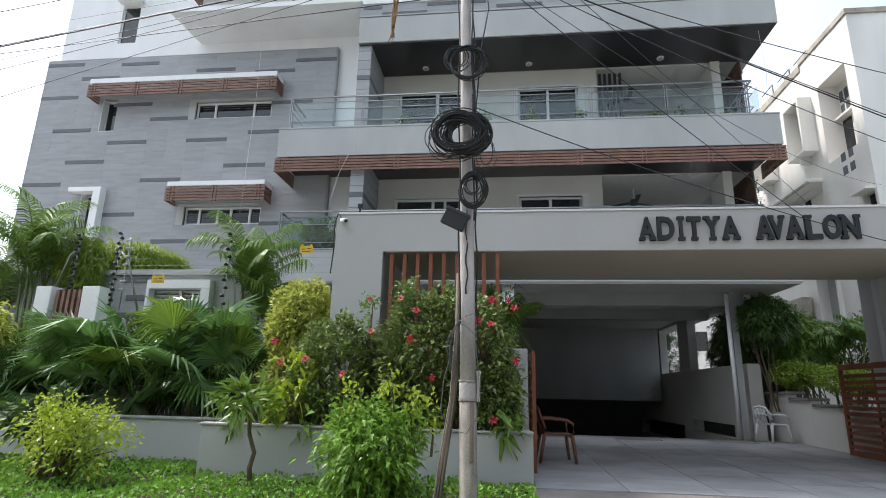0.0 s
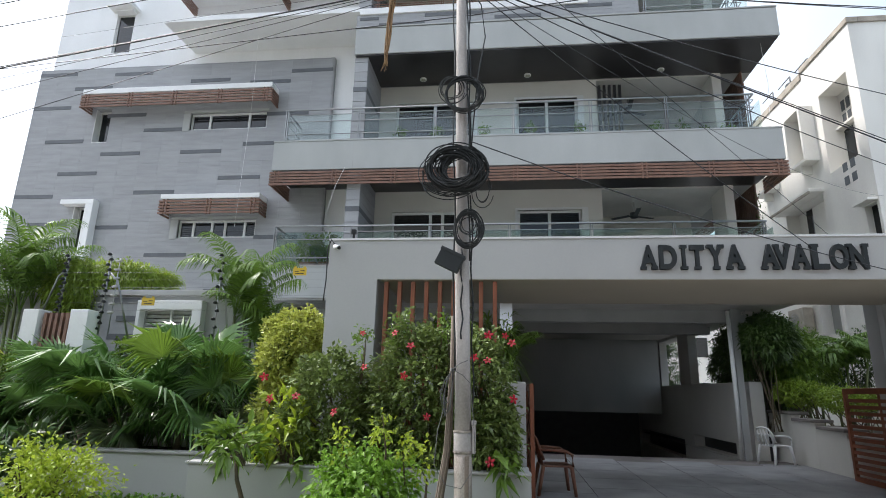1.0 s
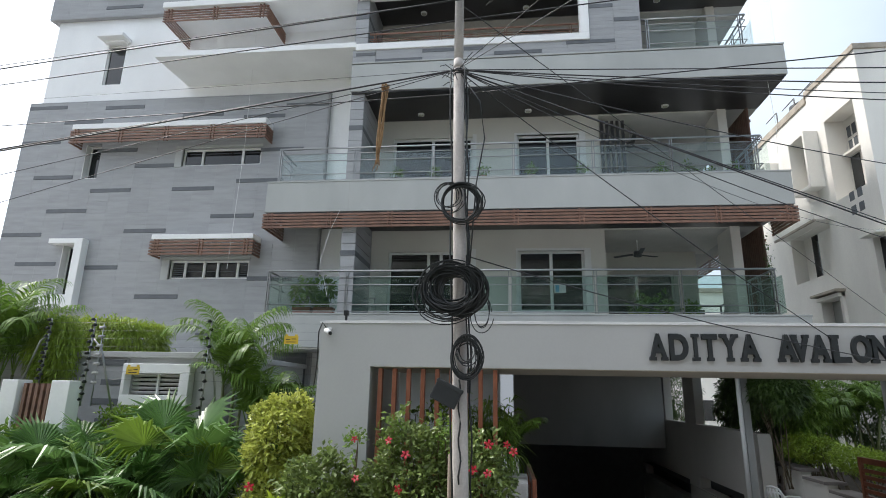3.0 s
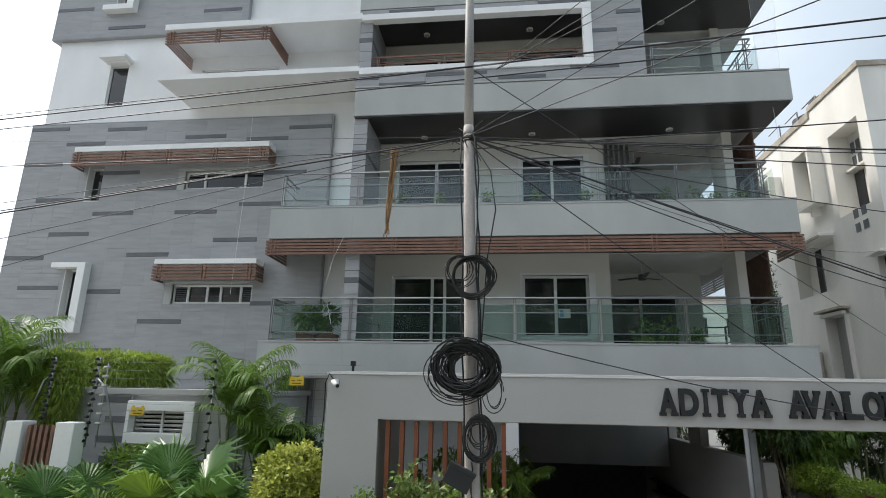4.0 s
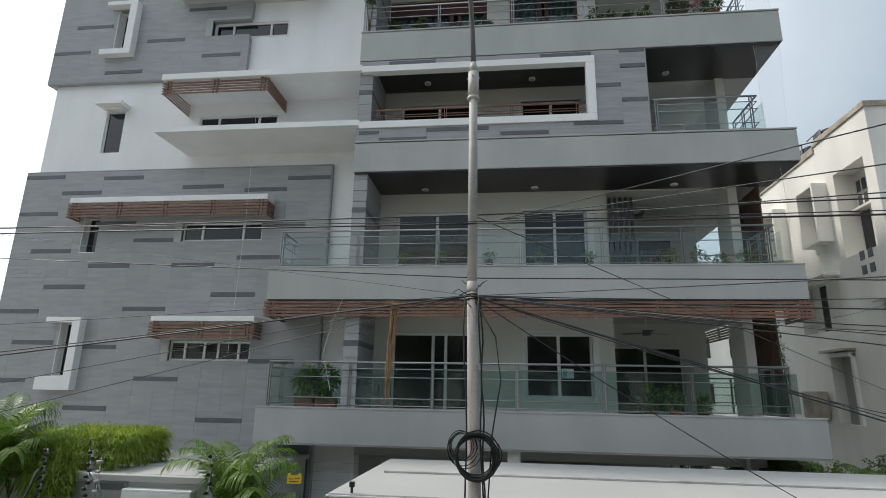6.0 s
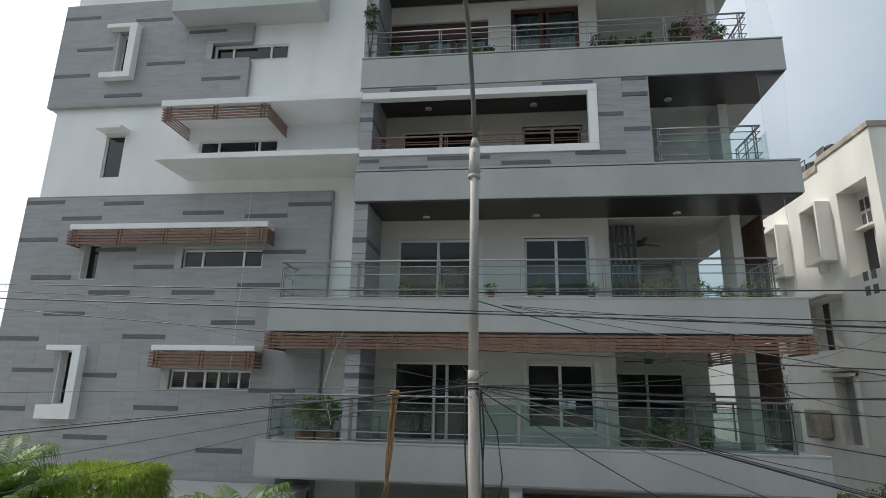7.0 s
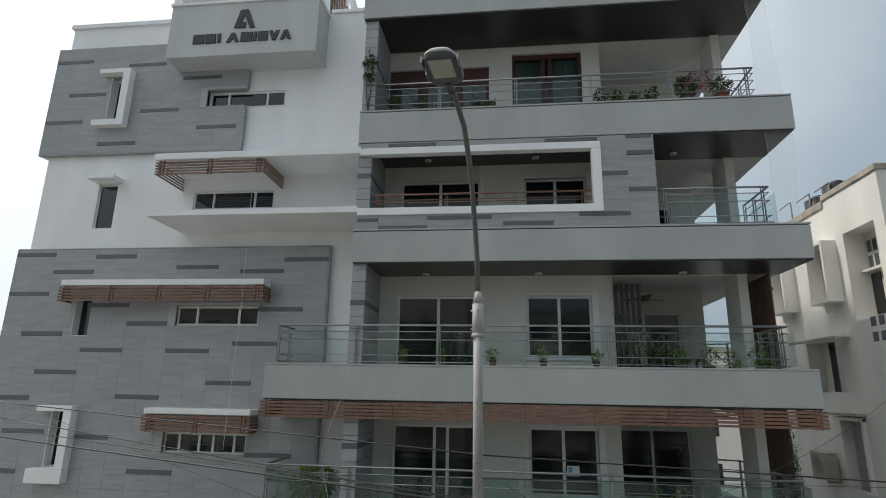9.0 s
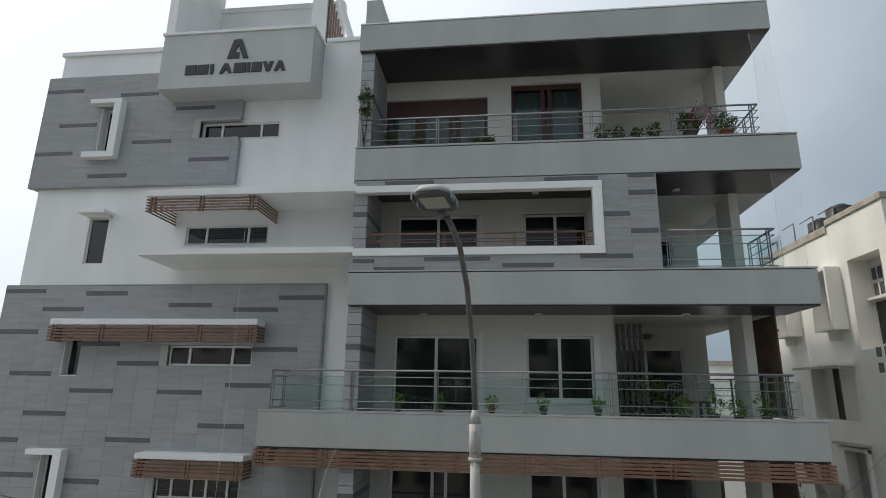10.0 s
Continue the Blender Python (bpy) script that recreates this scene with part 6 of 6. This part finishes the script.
# ---- white house across the side lane ----
nb = thing("neighbour_house", "weathered white three-storey house with deep recessed windows", "house")
NX, N0, N1 = 11.75, 17.5, 26.0
side = holed((N0, N1, 0, 13.6), ((18.0, 19.7, 9.1, 12.1), (17.62, 18.2, 5.6, 7.35), (20.3, 21.3, 9.95, 11.9), (23.4, 24.5, 10.0, 11.95), (20.35, 23.1, 6.8, 8.6), (20.2, 21.45, 3.6, 5.85)), 0, 0.9)
sw = part("side_wall", side, M_NEIGH, nb)
sw.matrix_basis = Matrix(((0, 1, 0, NX), (1, 0, 0, 0), (0, 0, 1, 0), (0, 0, 0, 1)))
part("front_wall", holed((NX + 0.9, 26, 0, 13.6), ((13.2, 14.6, 9.2, 11.2), (13.2, 14.6, 5.6, 7.6), (16, 18, 9.2, 11.2), (16, 18, 5.6, 7.6)), N0, N0 + 0.3), M_NEIGH, nb)
part("inner_block", boxes((NX + 0.9, 26, N0 + 0.35, N1, 0, 13.4)), M_NEIGH, nb)
part("coping", boxes((NX - 0.06, NX + 0.3, N0 - 0.06, 20.6, 13.6, 13.8), bevel=0.02), M_COPING, nb)
part("coping", boxes((NX - 0.06, NX + 0.3, 20.6, N1, 13.35, 13.62), bevel=0.02), M_COPING, nb)
part("coping", boxes((NX + 0.3, 26, N0 - 0.06, N0 + 0.3, 13.6, 13.8), bevel=0.02), M_COPING, nb)
for y0, y1, z0, z1 in ((20.3, 21.3, 9.95, 11.9), (23.4, 24.5, 10.0, 11.95)):
    part("box_window", boxes((NX - 0.5, NX + 0.02, y0 - 0.12, y0, z0 - 0.12, z1 + 0.12), (NX - 0.5, NX + 0.02, y1, y1 + 0.12, z0 - 0.12, z1 + 0.12), (NX - 0.5, NX + 0.02, y0, y1, z1, z1 + 0.12), (NX - 0.5, NX + 0.02, y0, y1, z0 - 0.12, z0), bevel=0.01), M_NEIGH, nb, "projecting box surround")
    part("bracket", boxes((NX - 0.35, NX, (y0 + y1) / 2 - 0.06, (y0 + y1) / 2 + 0.06, z0 - 0.45, z0 - 0.12)), M_NEIGH, nb)
    part("blind", boxes((NX + 0.3, NX + 0.32, y0, y1, z0, z1)), M_SLAB, nb, "pale grey drawn blind")
part("canopy", boxes((NX - 0.55, NX, 20.2, 23.25, 8.62, 8.74), bevel=0.01), M_NEIGH, nb, "stained concrete canopy")
part("canopy_edge", boxes((NX - 0.57, NX - 0.5, 20.2, 23.25, 8.56, 8.64)), M_COPING, nb)
for y0, y1 in ((22.1, 22.55),):
    part("pane", boxes((NX + 0.5, NX + 0.52, y0, y1, 6.8, 8.6)), M_DARKGLASS, nb)
part("recess_panel", boxes((NX + 0.5, NX + 0.6, 20.35, 22.1, 6.8, 8.6), (NX + 0.5, NX + 0.6, 22.55, 23.1, 6.8, 8.6)), M_NEIGH, nb)
part("blind", boxes((NX + 0.3, NX + 0.32, 20.2, 21.45, 3.6, 5.85)), M_SLAB, nb, "pale grey drawn blind")
part("eave", boxes((NX - 0.34, NX + 0.02, 20.0, 21.65, 6.02, 6.1)), M_COPING, nb, "dark stained ledge")
part("window_surround", boxes((NX - 0.1, NX + 0.05, 20.1, 20.24, 3.6, 5.95), (NX - 0.1, NX + 0.05, 21.41, 21.55, 3.6, 5.95), (NX - 0.22, NX + 0.05, 20.1, 21.55, 5.85, 5.97)), M_NEIGH, nb)
part("recess_back", boxes((NX + 0.65, NX + 0.9, 18.0, 19.7, 9.1, 12.1)), M_NEIGH, nb)
part("pane", boxes((NX + 0.62, NX + 0.648, 19.12, 19.6, 9.3, 10.66)), M_DARKGLASS, nb)
part("pane", boxes((NX + 0.2, NX + 0.23, 17.62, 18.2, 5.6, 7.35)), M_DARKGLASS, nb)
# Dark plates on the wall, coloured as the shade inside open block holes.
for a in (19.08, 19.38):
    for z in (11.08, 11.6):
        part("block_hole", boxes((NX + 0.635, NX + 0.648, a, a + 0.2, z - 0.2, z + 0.2)), M_BLUEGREY, nb)
for a in (18.3, 18.72):
    for z in (8.5, 8.98):
        part("block_hole", boxes((NX - 0.006, NX + 0.01, a, a + 0.26, z - 0.15, z + 0.15)), M_BLUEGREY, nb)
part("recess_sill", boxes((NX + 0.4, NX + 0.65, 18.6, 19.69, 10.72, 10.8)), M_NEIGH, nb)
part("ledge", boxes((NX - 0.3, NX + 0.1, 17.55, 18.35, 7.38, 7.46), bevel=0.01), M_NEIGH, nb)
for x0, z0 in ((13.2, 9.2), (13.2, 5.6), (16, 9.2), (16, 5.6)):
    part("pane", boxes((x0, x0 + 2.0, N0 + 0.25, N0 + 0.27, z0, z0 + 2.0)), M_DARKGLASS, nb)

# air-conditioner on the house wall
ac = thing("air_conditioner", "boxy weathered beige air-conditioner unit on wall brackets", "air conditioner", at=(NX - 0.02, 22.0, 3.75))
part("casing", boxes((-0.38, -0.02, 0, 1.15, 0, 0.95), bevel=0.025), M_COPING, ac)
gr = bmesh.new()
for q in (0.12, 0.22, 0.32):
    ring = [(-0.392, 0.68 + q * math.cos(a), 0.48 + q * math.sin(a)) for a in [2 * math.pi * k / 20 for k in range(21)]]
    tube(gr, ring, 0.008, 5, caps=False)
for k in range(6):
    a = math.pi * k / 6
    tube(gr, [(-0.39, 0.68 - 0.33 * math.cos(a), 0.48 - 0.33 * math.sin(a)), (-0.39, 0.68 + 0.33 * math.cos(a), 0.48 + 0.33 * math.sin(a))], 0.006, 5)
part("fan_grille", gr, M_CONC, ac, "grey wire fan grille")
for y in (0.15, 1.0):
    part("bracket", boxes((-0.4, 0.0, y - 0.02, y + 0.02, -0.06, 0.0)), M_STEEL, ac)

# pipes, tank and aerial on its roof
for y, h in ((20.9, 0.95), (22.3, 1.0), (23.8, 1.15), (25.4, 0.8)):
    rp = bmesh.new()
    tube(rp, [(NX + 0.5, y, 13.3), (NX + 0.5, y, 13.5 + h)], 0.03, 8)
    tube(rp, [(NX + 0.5, y, 13.5 + h), (NX + 0.5, y + 1.0, 13.48 + h)], 0.022, 8)
    solid("roof_pipe", rp, M_ARM, "bent grey steel pipe standing on the neighbouring roof", "pipe", "roof pipes")
for ty, tz in ((22.55, 14.42), (21.2, 14.55)):
    tank = tube(bmesh.new(), [(NX + 0.95, ty, 13.38), (NX + 0.95, ty, tz - 0.14)], 0.5, 20)
    tube(tank, [(NX + 0.95, ty, tz - 0.14), (NX + 0.95, ty, tz - 0.03)], 0.5, 20, 0.3)
    tube(tank, [(NX + 0.95, ty, tz - 0.03), (NX + 0.95, ty, tz + 0.04)], 0.2, 14)
    for h in (13.6, 13.9):
        tube(tank, [(NX + 0.95, ty, h), (NX + 0.95, ty, h + 0.05)], 0.515, 20)
    solid("water_tank", tank, M_BLACK, "black plastic roof water tank with moulded ribs", "water tank", "roof tanks")

# far housing behind, only glimpsed past the side of the flats
for x, y, w, h in ((9.5, 40, 9, 9.5), (-40, 70, 18, 12), (34, 60, 16, 14)):
    hs = thing("far_house", "pale distant house block with dark windows", "house", "far houses")
    part("wall", boxes((x, x + w, y, y + 8, 0, h)), M_NEIGH, hs)
    part("roof", boxes((x - 0.2, x + w + 0.2, y - 0.2, y + 8.2, h, h + 0.3)), M_COPING, hs)
    for i in range(int(w / 2.5)):
        for j in range(int(h / 3)):
            part("window", boxes((x + 0.7 + i * 2.5, x + 1.9 + i * 2.5, y - 0.04, y + 0.05, 1 + j * 3, 2.3 + j * 3)), M_DARKGLASS, hs)

# added houses and trees across the street, behind the walk
# Never in view; they darken the panes' reflections and cut low skylight.
for x, w, h, y in ((-30, 13, 12.5, -16), (-15, 12, 15, -15), (-1.5, 11, 12.5, -16), (11, 14, 14, -15), (27, 14, 12, -17)):
    hs = thing("unseen_opposite_house", "plain unseen house across the street with dark windows, added to block light", "house", "opposite houses")
    part("wall", boxes((x, x + w, y - 9, y, 0, h)), M_CREAM, hs)
    part("roof", boxes((x - 0.2, x + w + 0.2, y - 9.2, y + 0.2, h, h + 0.3)), M_COPING, hs)
    for i in range(int(w / 2.6)):
        for j in range(int(h / 3.1)):
            part("window", boxes((x + 0.7 + i * 2.6, x + 2.1 + i * 2.6, y - 0.05, y + 0.04, 1 + j * 3.1, 2.4 + j * 3.1)), M_DARKGLASS, hs)
for k, (x, y, h) in enumerate(((-10, -8.5, 10), (-5, -9.5, 12), (0, -8.8, 10.5), (5, -9.5, 12.5), (10, -8.5, 11), (15, -9, 11))):
    gen = np.random.default_rng(500 + k)
    tr = thing("unseen_street_tree", "leafy unseen tree across the road, added to cut skylight", "tree", "opposite street trees", at=(x, y, 0))
    part("trunk", tube(bmesh.new(), [(0, 0, -0.05), (0.1, 0, h * 0.3), (-0.1, 0.1, h * 0.6)], 0.16, 8, 0.08), M_STEM, tr)
    tip, base, out = crown_points(gen, (0, 0, h * 0.62), (3.0, 2.2, h * 0.36), 700, 8, 0.28, 0.2)
    ln = gen.uniform(0.2, 0.4, len(base))
    ob = new("crown", leaf_mesh("crown", base, out, ln, ln * 0.5, M_LEAF_DARK, gen, 0.3))
    ob.parent = tr

# ---- chairs, camera, plates and other small things ----
def plastic_chair(x, y, z, turn, mat, label, low=1.0):
    """Moulded armchair: curved seat, slotted back, arms that run down into four splayed legs."""
    c = thing("plastic_chair", label, "chair", "moulded chairs")
    c.matrix_world = pose(x, y, z, 0, 0, turn) @ Matrix.Diagonal((low + 0.04 if low < 1 else 1, low + 0.02 if low < 1 else 1, low, 1))
    part("seat", boxes((-0.22, 0.22, -0.22, 0.21, 0.4, 0.43), (-0.22, 0.22, -0.235, -0.2, 0.36, 0.42), bevel=0.012), mat, c)
    bk = bmesh.new()
    for k in range(5):
        u = -0.17 + 0.085 * k
        tube(bk, [(u, 0.2, 0.42), (u * 1.05, 0.25, 0.62), (u * 1.0, 0.28, 0.77)], 0.017, 6)
    tube(bk, [(-0.23, 0.2, 0.5), (-0.22, 0.25, 0.66), (-0.15, 0.29, 0.79), (0, 0.3, 0.82), (0.15, 0.29, 0.79), (0.22, 0.25, 0.66), (0.23, 0.2, 0.5)], 0.022, 8)
    part("backrest", bk, mat, c)
    for s in (-1, 1):
        part("armrest", tube(bmesh.new(), [(0.23 * s, 0.24, 0.64), (0.26 * s, 0.1, 0.645), (0.265 * s, -0.12, 0.63), (0.25 * s, -0.21, 0.58), (0.235 * s, -0.22, 0.42)], 0.022, 8), mat, c)
        part("leg", tube(bmesh.new(), [(0.22 * s, -0.2, 0.42), (0.25 * s, -0.25, 0.0)], 0.03, 8, 0.024), mat, c)
        part("leg", tube(bmesh.new(), [(0.2 * s, 0.2, 0.42), (0.24 * s, 0.28, 0.0)], 0.03, 8, 0.024), mat, c)


plastic_chair(1.0, 8.1, 0.045, 96, M_PLASTIC_B, "brown moulded plastic armchair by the open gate", 0.9)
plastic_chair(5.6, 12.2, 0.1, 112, M_PLASTIC_W, "white moulded plastic armchair against the planter wall", 0.86)
plastic_chair(3.9, 13.6, 7.02, 200, M_POT_D, "brown moulded chair on the balcony")

cc = thing("security_camera", "white bullet security camera on the canopy corner", "security camera", at=(-1.78, 6.66, 3.08))
part("mount", boxes((-0.03, 0.03, -0.01, 0.02, 0.0, 0.06), bevel=0.005), M_PLASTIC_W, cc)
part("housing", tube(bmesh.new(), [(-0.03, -0.02, 0.03), (0.06, -0.14, -0.02)], 0.028, 12), M_PLASTIC_W, cc)
part("lens", tube(bmesh.new(), [(0.06, -0.14, -0.02), (0.068, -0.15, -0.024)], 0.022, 12), M_BLACK, cc)
solid("camera_cable", tube(bmesh.new(), [(-1.8, 6.66, 3.12), (-1.86, 6.64, 3.2), (-1.92, 6.7, 3.1), (-1.93, 6.75, 2.7), (-2.0, 6.9, 2.45)], 0.008, 6), M_BLACK, "black cable of the security camera", "cable")


def warning_plate(x, y, z):
    p = thing("warning_plate", "small yellow warning plate hung on the electric fence", "sign", "warning plates", at=(x, y, z))
    part("plate", boxes((-0.11, 0.11, -0.004, 0.004, -0.06, 0.06), bevel=0.002), M_YELLOW, p)
    for a, b, c in ((-0.08, -0.02, 0.0), (0.01, 0.08, 0.01), (-0.07, 0.07, -0.035)):
        part("print_bar", boxes((a, b, -0.006, -0.004, c, c + 0.012)), M_BLACK, p)
    for s in (-1, 1):
        part("clip", boxes((s * 0.075 - 0.02, s * 0.075 + 0.02, -0.004, 0.004, 0.06, 0.085)), M_YELLOW, p)


warning_plate(-5.37, 8.262, 2.64)
warning_plate(-2.88, 8.262, 3.13)

solid("paper_notice", boxes((1.5, 1.78, 13.44, 13.452, 4.78, 5.0)), M_PLASTIC_W, "white and blue paper bag stuck on a window", "notice")
solid("paper_notice_print", boxes((1.53, 1.62, 13.434, 13.439, 4.8, 4.97)), material("blue_print", (0.15, 0.4, 0.6), 0.6), "pale blue patch on the paper", "notice")

stand = thing("folding_stand", "small grey steel folding stand on the balcony floor", "stand", at=(-2.93, 12.85, 3.92))
for y in (-0.12, 0.12):
    part("side_frame", tube(bmesh.new(), [(-0.2, y, 0.0), (-0.2, y * 0.3, 0.62), (0.2, y * 0.3, 0.62), (0.2, y, 0.0)], 0.011, 6), M_STEEL, stand)
for h in (0.2, 0.4):
    part("rung", tube(bmesh.new(), [(-0.2, -0.1, h), (0.2, -0.1, h)], 0.008, 6), M_STEEL, stand)

# loose lead down the facade and thin stays of the bird net
for x, y, z0, z1 in ((-6.3, 12.52, 5.2, 11.7), (6.3, 12.1, 7.2, 9.4)):
    solid("drop_wire", tube(bmesh.new(), [(x, y, z1), (x + 0.05, y, (z0 + z1) / 2), (x - 0.03, y, z0)], 0.004, 5), M_FRAME, "thin pale wire hanging down the facade", "wire", "facade wires")
solid("drop_wire", tube(bmesh.new(), [(-3.4, 11.82, 6.4), (-3.6, 11.8, 5.9), (-3.75, 11.75, 5.2), (-3.55, 11.8, 4.4)], 0.006, 5), M_FRAME, "white lead hanging over the balcony front", "wire", "facade wires")
solid("balcony_table", boxes((4.2, 4.9, 13.9, 14.5, 7.4, 7.46), (4.2, 4.26, 13.9, 13.96, 7.0, 7.4), (4.84, 4.9, 13.9, 13.96, 7.0, 7.4), (4.2, 4.26, 14.44, 14.5, 7.0, 7.4), (4.84, 4.9, 14.44, 14.5, 7.0, 7.4)), M_POT_D, "small brown balcony table", "table")

# fine bird netting hung across the open balcony ends
M_NET = glass("bird_net", (1.0, 1.0, 1.0), 0.6, 0.06)
M_NET.node_tree.nodes["Diffuse BSDF"].inputs["Color"].default_value = (0.8, 0.8, 0.8, 1)


def bird_net(inner, outer):
    """A slack sheet of netting between an inner and an outer cord, a hair thick, with the cords at its edges."""
    n = thing("bird_net", "fine pale bird netting hung at the balcony end", "net", "balcony nets")
    bm = bmesh.new()
    rows = [[bm.verts.new(Vector(a).lerp(Vector(b), s / 6) + Vector((0, 0.05 * math.sin(math.pi * s / 6), 0))) for s in range(7)] for a, b in zip(inner, outer)]
    for p, q in zip(rows, rows[1:]):
        for s in range(6):
            bm.faces.new((p[s], p[s + 1], q[s + 1], q[s]))
    bmesh.ops.solidify(bm, geom=bm.faces[:], thickness=0.002)
    sheet = part("netting", bm, M_NET, n)
    sheet.visible_shadow = False
    part("edge_cord", tube(bmesh.new(), outer, 0.0012, 5), M_FRAME, n)
    part("edge_cord", tube(bmesh.new(), inner, 0.002, 5), M_FRAME, n)


bird_net([(5.94, 11.95, 15.9), (5.99, 11.95, 15.3), (5.98, 11.95, 14.4), (5.96, 11.95, 13.29)], [(6.4, 11.95, 15.9), (6.4, 11.95, 15.3), (6.43, 11.95, 14.5), (6.53, 11.95, 13.29)])
bird_net([(6.01, 11.95, 12.4), (6.03, 11.95, 12.0), (6.02, 11.95, 11.2), (6.0, 11.95, 10.24)], [(6.6, 11.95, 12.4), (6.58, 11.95, 12.0), (6.53, 11.95, 11.2), (6.5, 11.95, 10.24)])

stub = thing("aerial_stub", "short black bracket standing on the canopy edge", "bracket", at=(-1.6, 6.74, 3.2))
part("post", boxes((-0.014, 0.014, -0.014, 0.014, 0.0, 0.16), bevel=0.003), M_BLACK, stub)
part("cap", boxes((-0.03, 0.03, -0.025, 0.025, 0.1, 0.16), bevel=0.004), M_BLACK, stub)

# ---- stone tiles of the bedroom wing, piece by piece ----
PITCH, ROW = 0.5853, 0.33
COLS = [-13.07 + PITCH * i for i in range(16)]
# dark strips: column, span in columns, height of the centre
STRIPS = ((0, 2, 10.0), (2, 2, 9.52), (0, 2, 8.93), (4, 2, 9.93), (8, 2, 9.62), (11, 2, 9.5), (13, 2, 9.8), (4, 2, 8.63), (6, 2, 8.15), (12, 2, 8.52), (1, 2, 7.88),
          (4, 2, 7.47), (8, 2, 7.47), (11, 2, 7.66), (2, 2, 6.91), (10, 2, 6.7), (6, 2, 6.33), (0, 2, 6.26), (1, 2, 5.46), (4, 2, 5.36), (12, 2, 5.06),
          (7, 2, 4.6), (0, 2, 4.51), (4, 2, 3.87), (10, 2, 3.66),
          (0, 2, 15.89), (4, 2, 15.69), (7, 2, 15.18), (1, 2, 14.79), (5, 2, 14.2), (0, 2, 13.93), (8, 2, 13.62), (3, 2, 13.22))
SLOTS = []
for c, n, z in STRIPS:
    x0, x1 = COLS[c], COLS[min(c + n, 15)]
    SLOTS.append((x0, x1, z - 0.055, z + 0.055))
    part("dark_strip", boxes((x0 + 0.004, x1 - 0.004, PANEL - 0.002, PANEL + 0.03, z - 0.05, z + 0.05)), M_STRIP, building, "charcoal stone strip")


def tile_mesh(w, h):
    """A stone tile with two saw-cut grooves, standing on y = 0 and facing -y."""
    bm = bmesh.new()
    n = max(1, round(h / 0.11))
    for i in range(n):
        a, b = h * i / n, h * (i + 1) / n
        box(bm, 0.002, w - 0.002, -0.022, -0.0185, a + (0.002 if i == 0 else 0.0015), b - (0.002 if i == n - 1 else 0.0015))
    box(bm, 0.0005, w - 0.0005, -0.0185, 0.0, 0.0005, h - 0.0005)
    return bm


shared = {}
rest = bmesh.new()


def tile(x0, x1, z0, z1, y, single):
    w, h = round(x1 - x0, 4), round(z1 - z0, 4)
    if single:
        key = (w, h)
        if key not in shared:
            shared[key] = mesh_of("tile", tile_mesh(w, h), M_TILE)
        ob = new("tile", shared[key])
        ob.parent = building
        ob.location = (x0, y, z0)
    else:
        n = max(1, round(h / 0.11))
        for i in range(n):
            box(rest, x0 + 0.002, x1 - 0.002, y - 0.022, y - 0.0185, z0 + h * i / n + 0.0015, z0 + h * (i + 1) / n - 0.0015)
        box(rest, x0 + 0.0005, x1 - 0.0005, y - 0.0185, y, z0 + 0.0005, z1 - 0.0005)


BLOCKED = SLOTS + [(a - 0.2 if k < 4 else a, b, c, d + 0.02) for k, (a, b, c, d) in enumerate(WING_HOLES)]
for z_lo, z_hi, cols in ((0.0, 10.14, 15), (12.93, 16.32, 10.3)):
    for c in range(math.ceil(cols)):
        x0, x1 = COLS[c], min(COLS[c + 1] if c < 15 else COLS[15], -4.28 if cols == 15 else -7.03)
        z = z_lo - 0.1
        while z < z_hi:
            a, b = max(z, z_lo), min(z + ROW, z_hi)
            if b - a > 0.03:
                for r in cut((x0, x1, a, b), BLOCKED):
                    full = r == (x0, x1, a, b)
                    near = (z_lo > 1 or (a > 4.2 and x0 > -10.6)) and full and b - a > 0.3
                    tile(*r, PANEL + 0.03 - 0.004, near)
            z += ROW
# the band round the white frame and the clad pier
for x0, x1, z0, z1, slots in ((-3.37, 2.37, 10.2, 10.57, ((-3.29, -2.8, 10.42, 10.5), (-2.79, -1.62, 10.22, 10.31), (-1.63, -0.14, 10.44, 10.53), (0.12, 1.25, 10.28, 10.37), (1.82, 2.37, 10.47, 10.56))),
                              (-3.37, 2.37, 12.27, 12.41, ((-2.62, -1.45, 12.29, 12.38), (1.1, 2.3, 12.29, 12.38))),
                              (2.37, 2.95, 10.2, 12.41, ((2.37, 2.95, 11.43, 11.53), (2.37, 2.95, 10.47, 10.56))),
                              (2.95, 3.53, 10.2, 12.41, ((2.95, 3.53, 11.92, 12.02), (2.95, 3.53, 11.03, 11.13), (2.95, 3.53, 12.33, 12.41)))):
    for s in slots:
        part("dark_strip", boxes((s[0] + 0.004, s[1] - 0.004, 11.868, 11.9, s[2], s[3])), M_STRIP, building, "charcoal stone strip")
    x = x0
    while x < x1 - 0.05:
        z = z0
        while z < z1 - 0.02:
            for r in cut((x, min(x + 0.58, x1), z, min(z + 0.19, z1)), slots):
                tile(*r, 11.9, False)
            z += 0.19
        x += 0.58
part("joined_tiles", rest, M_TILE_JOINED, building, kind="stuff")
part("tile_edge", boxes((3.53, 3.56, 11.88, 12.08, 10.2, 12.41)), M_TILE_JOINED, building)

# ---- paving slabs of the drive ----
for i in range(6):
    for j in range(10):
        off = 0.0 if i % 2 else 0.45
        y0, y1 = max(5.95, 3.25 + j * 0.9 - off), min(12.15, 3.25 + (j + 1) * 0.9 - off)
        if y1 - y0 > 0.1:
            part("paving_slab", paving(0.62 + i * 0.92, 0.62 + (i + 1) * 0.92, y0, y1), M_DRIVE, driveway)
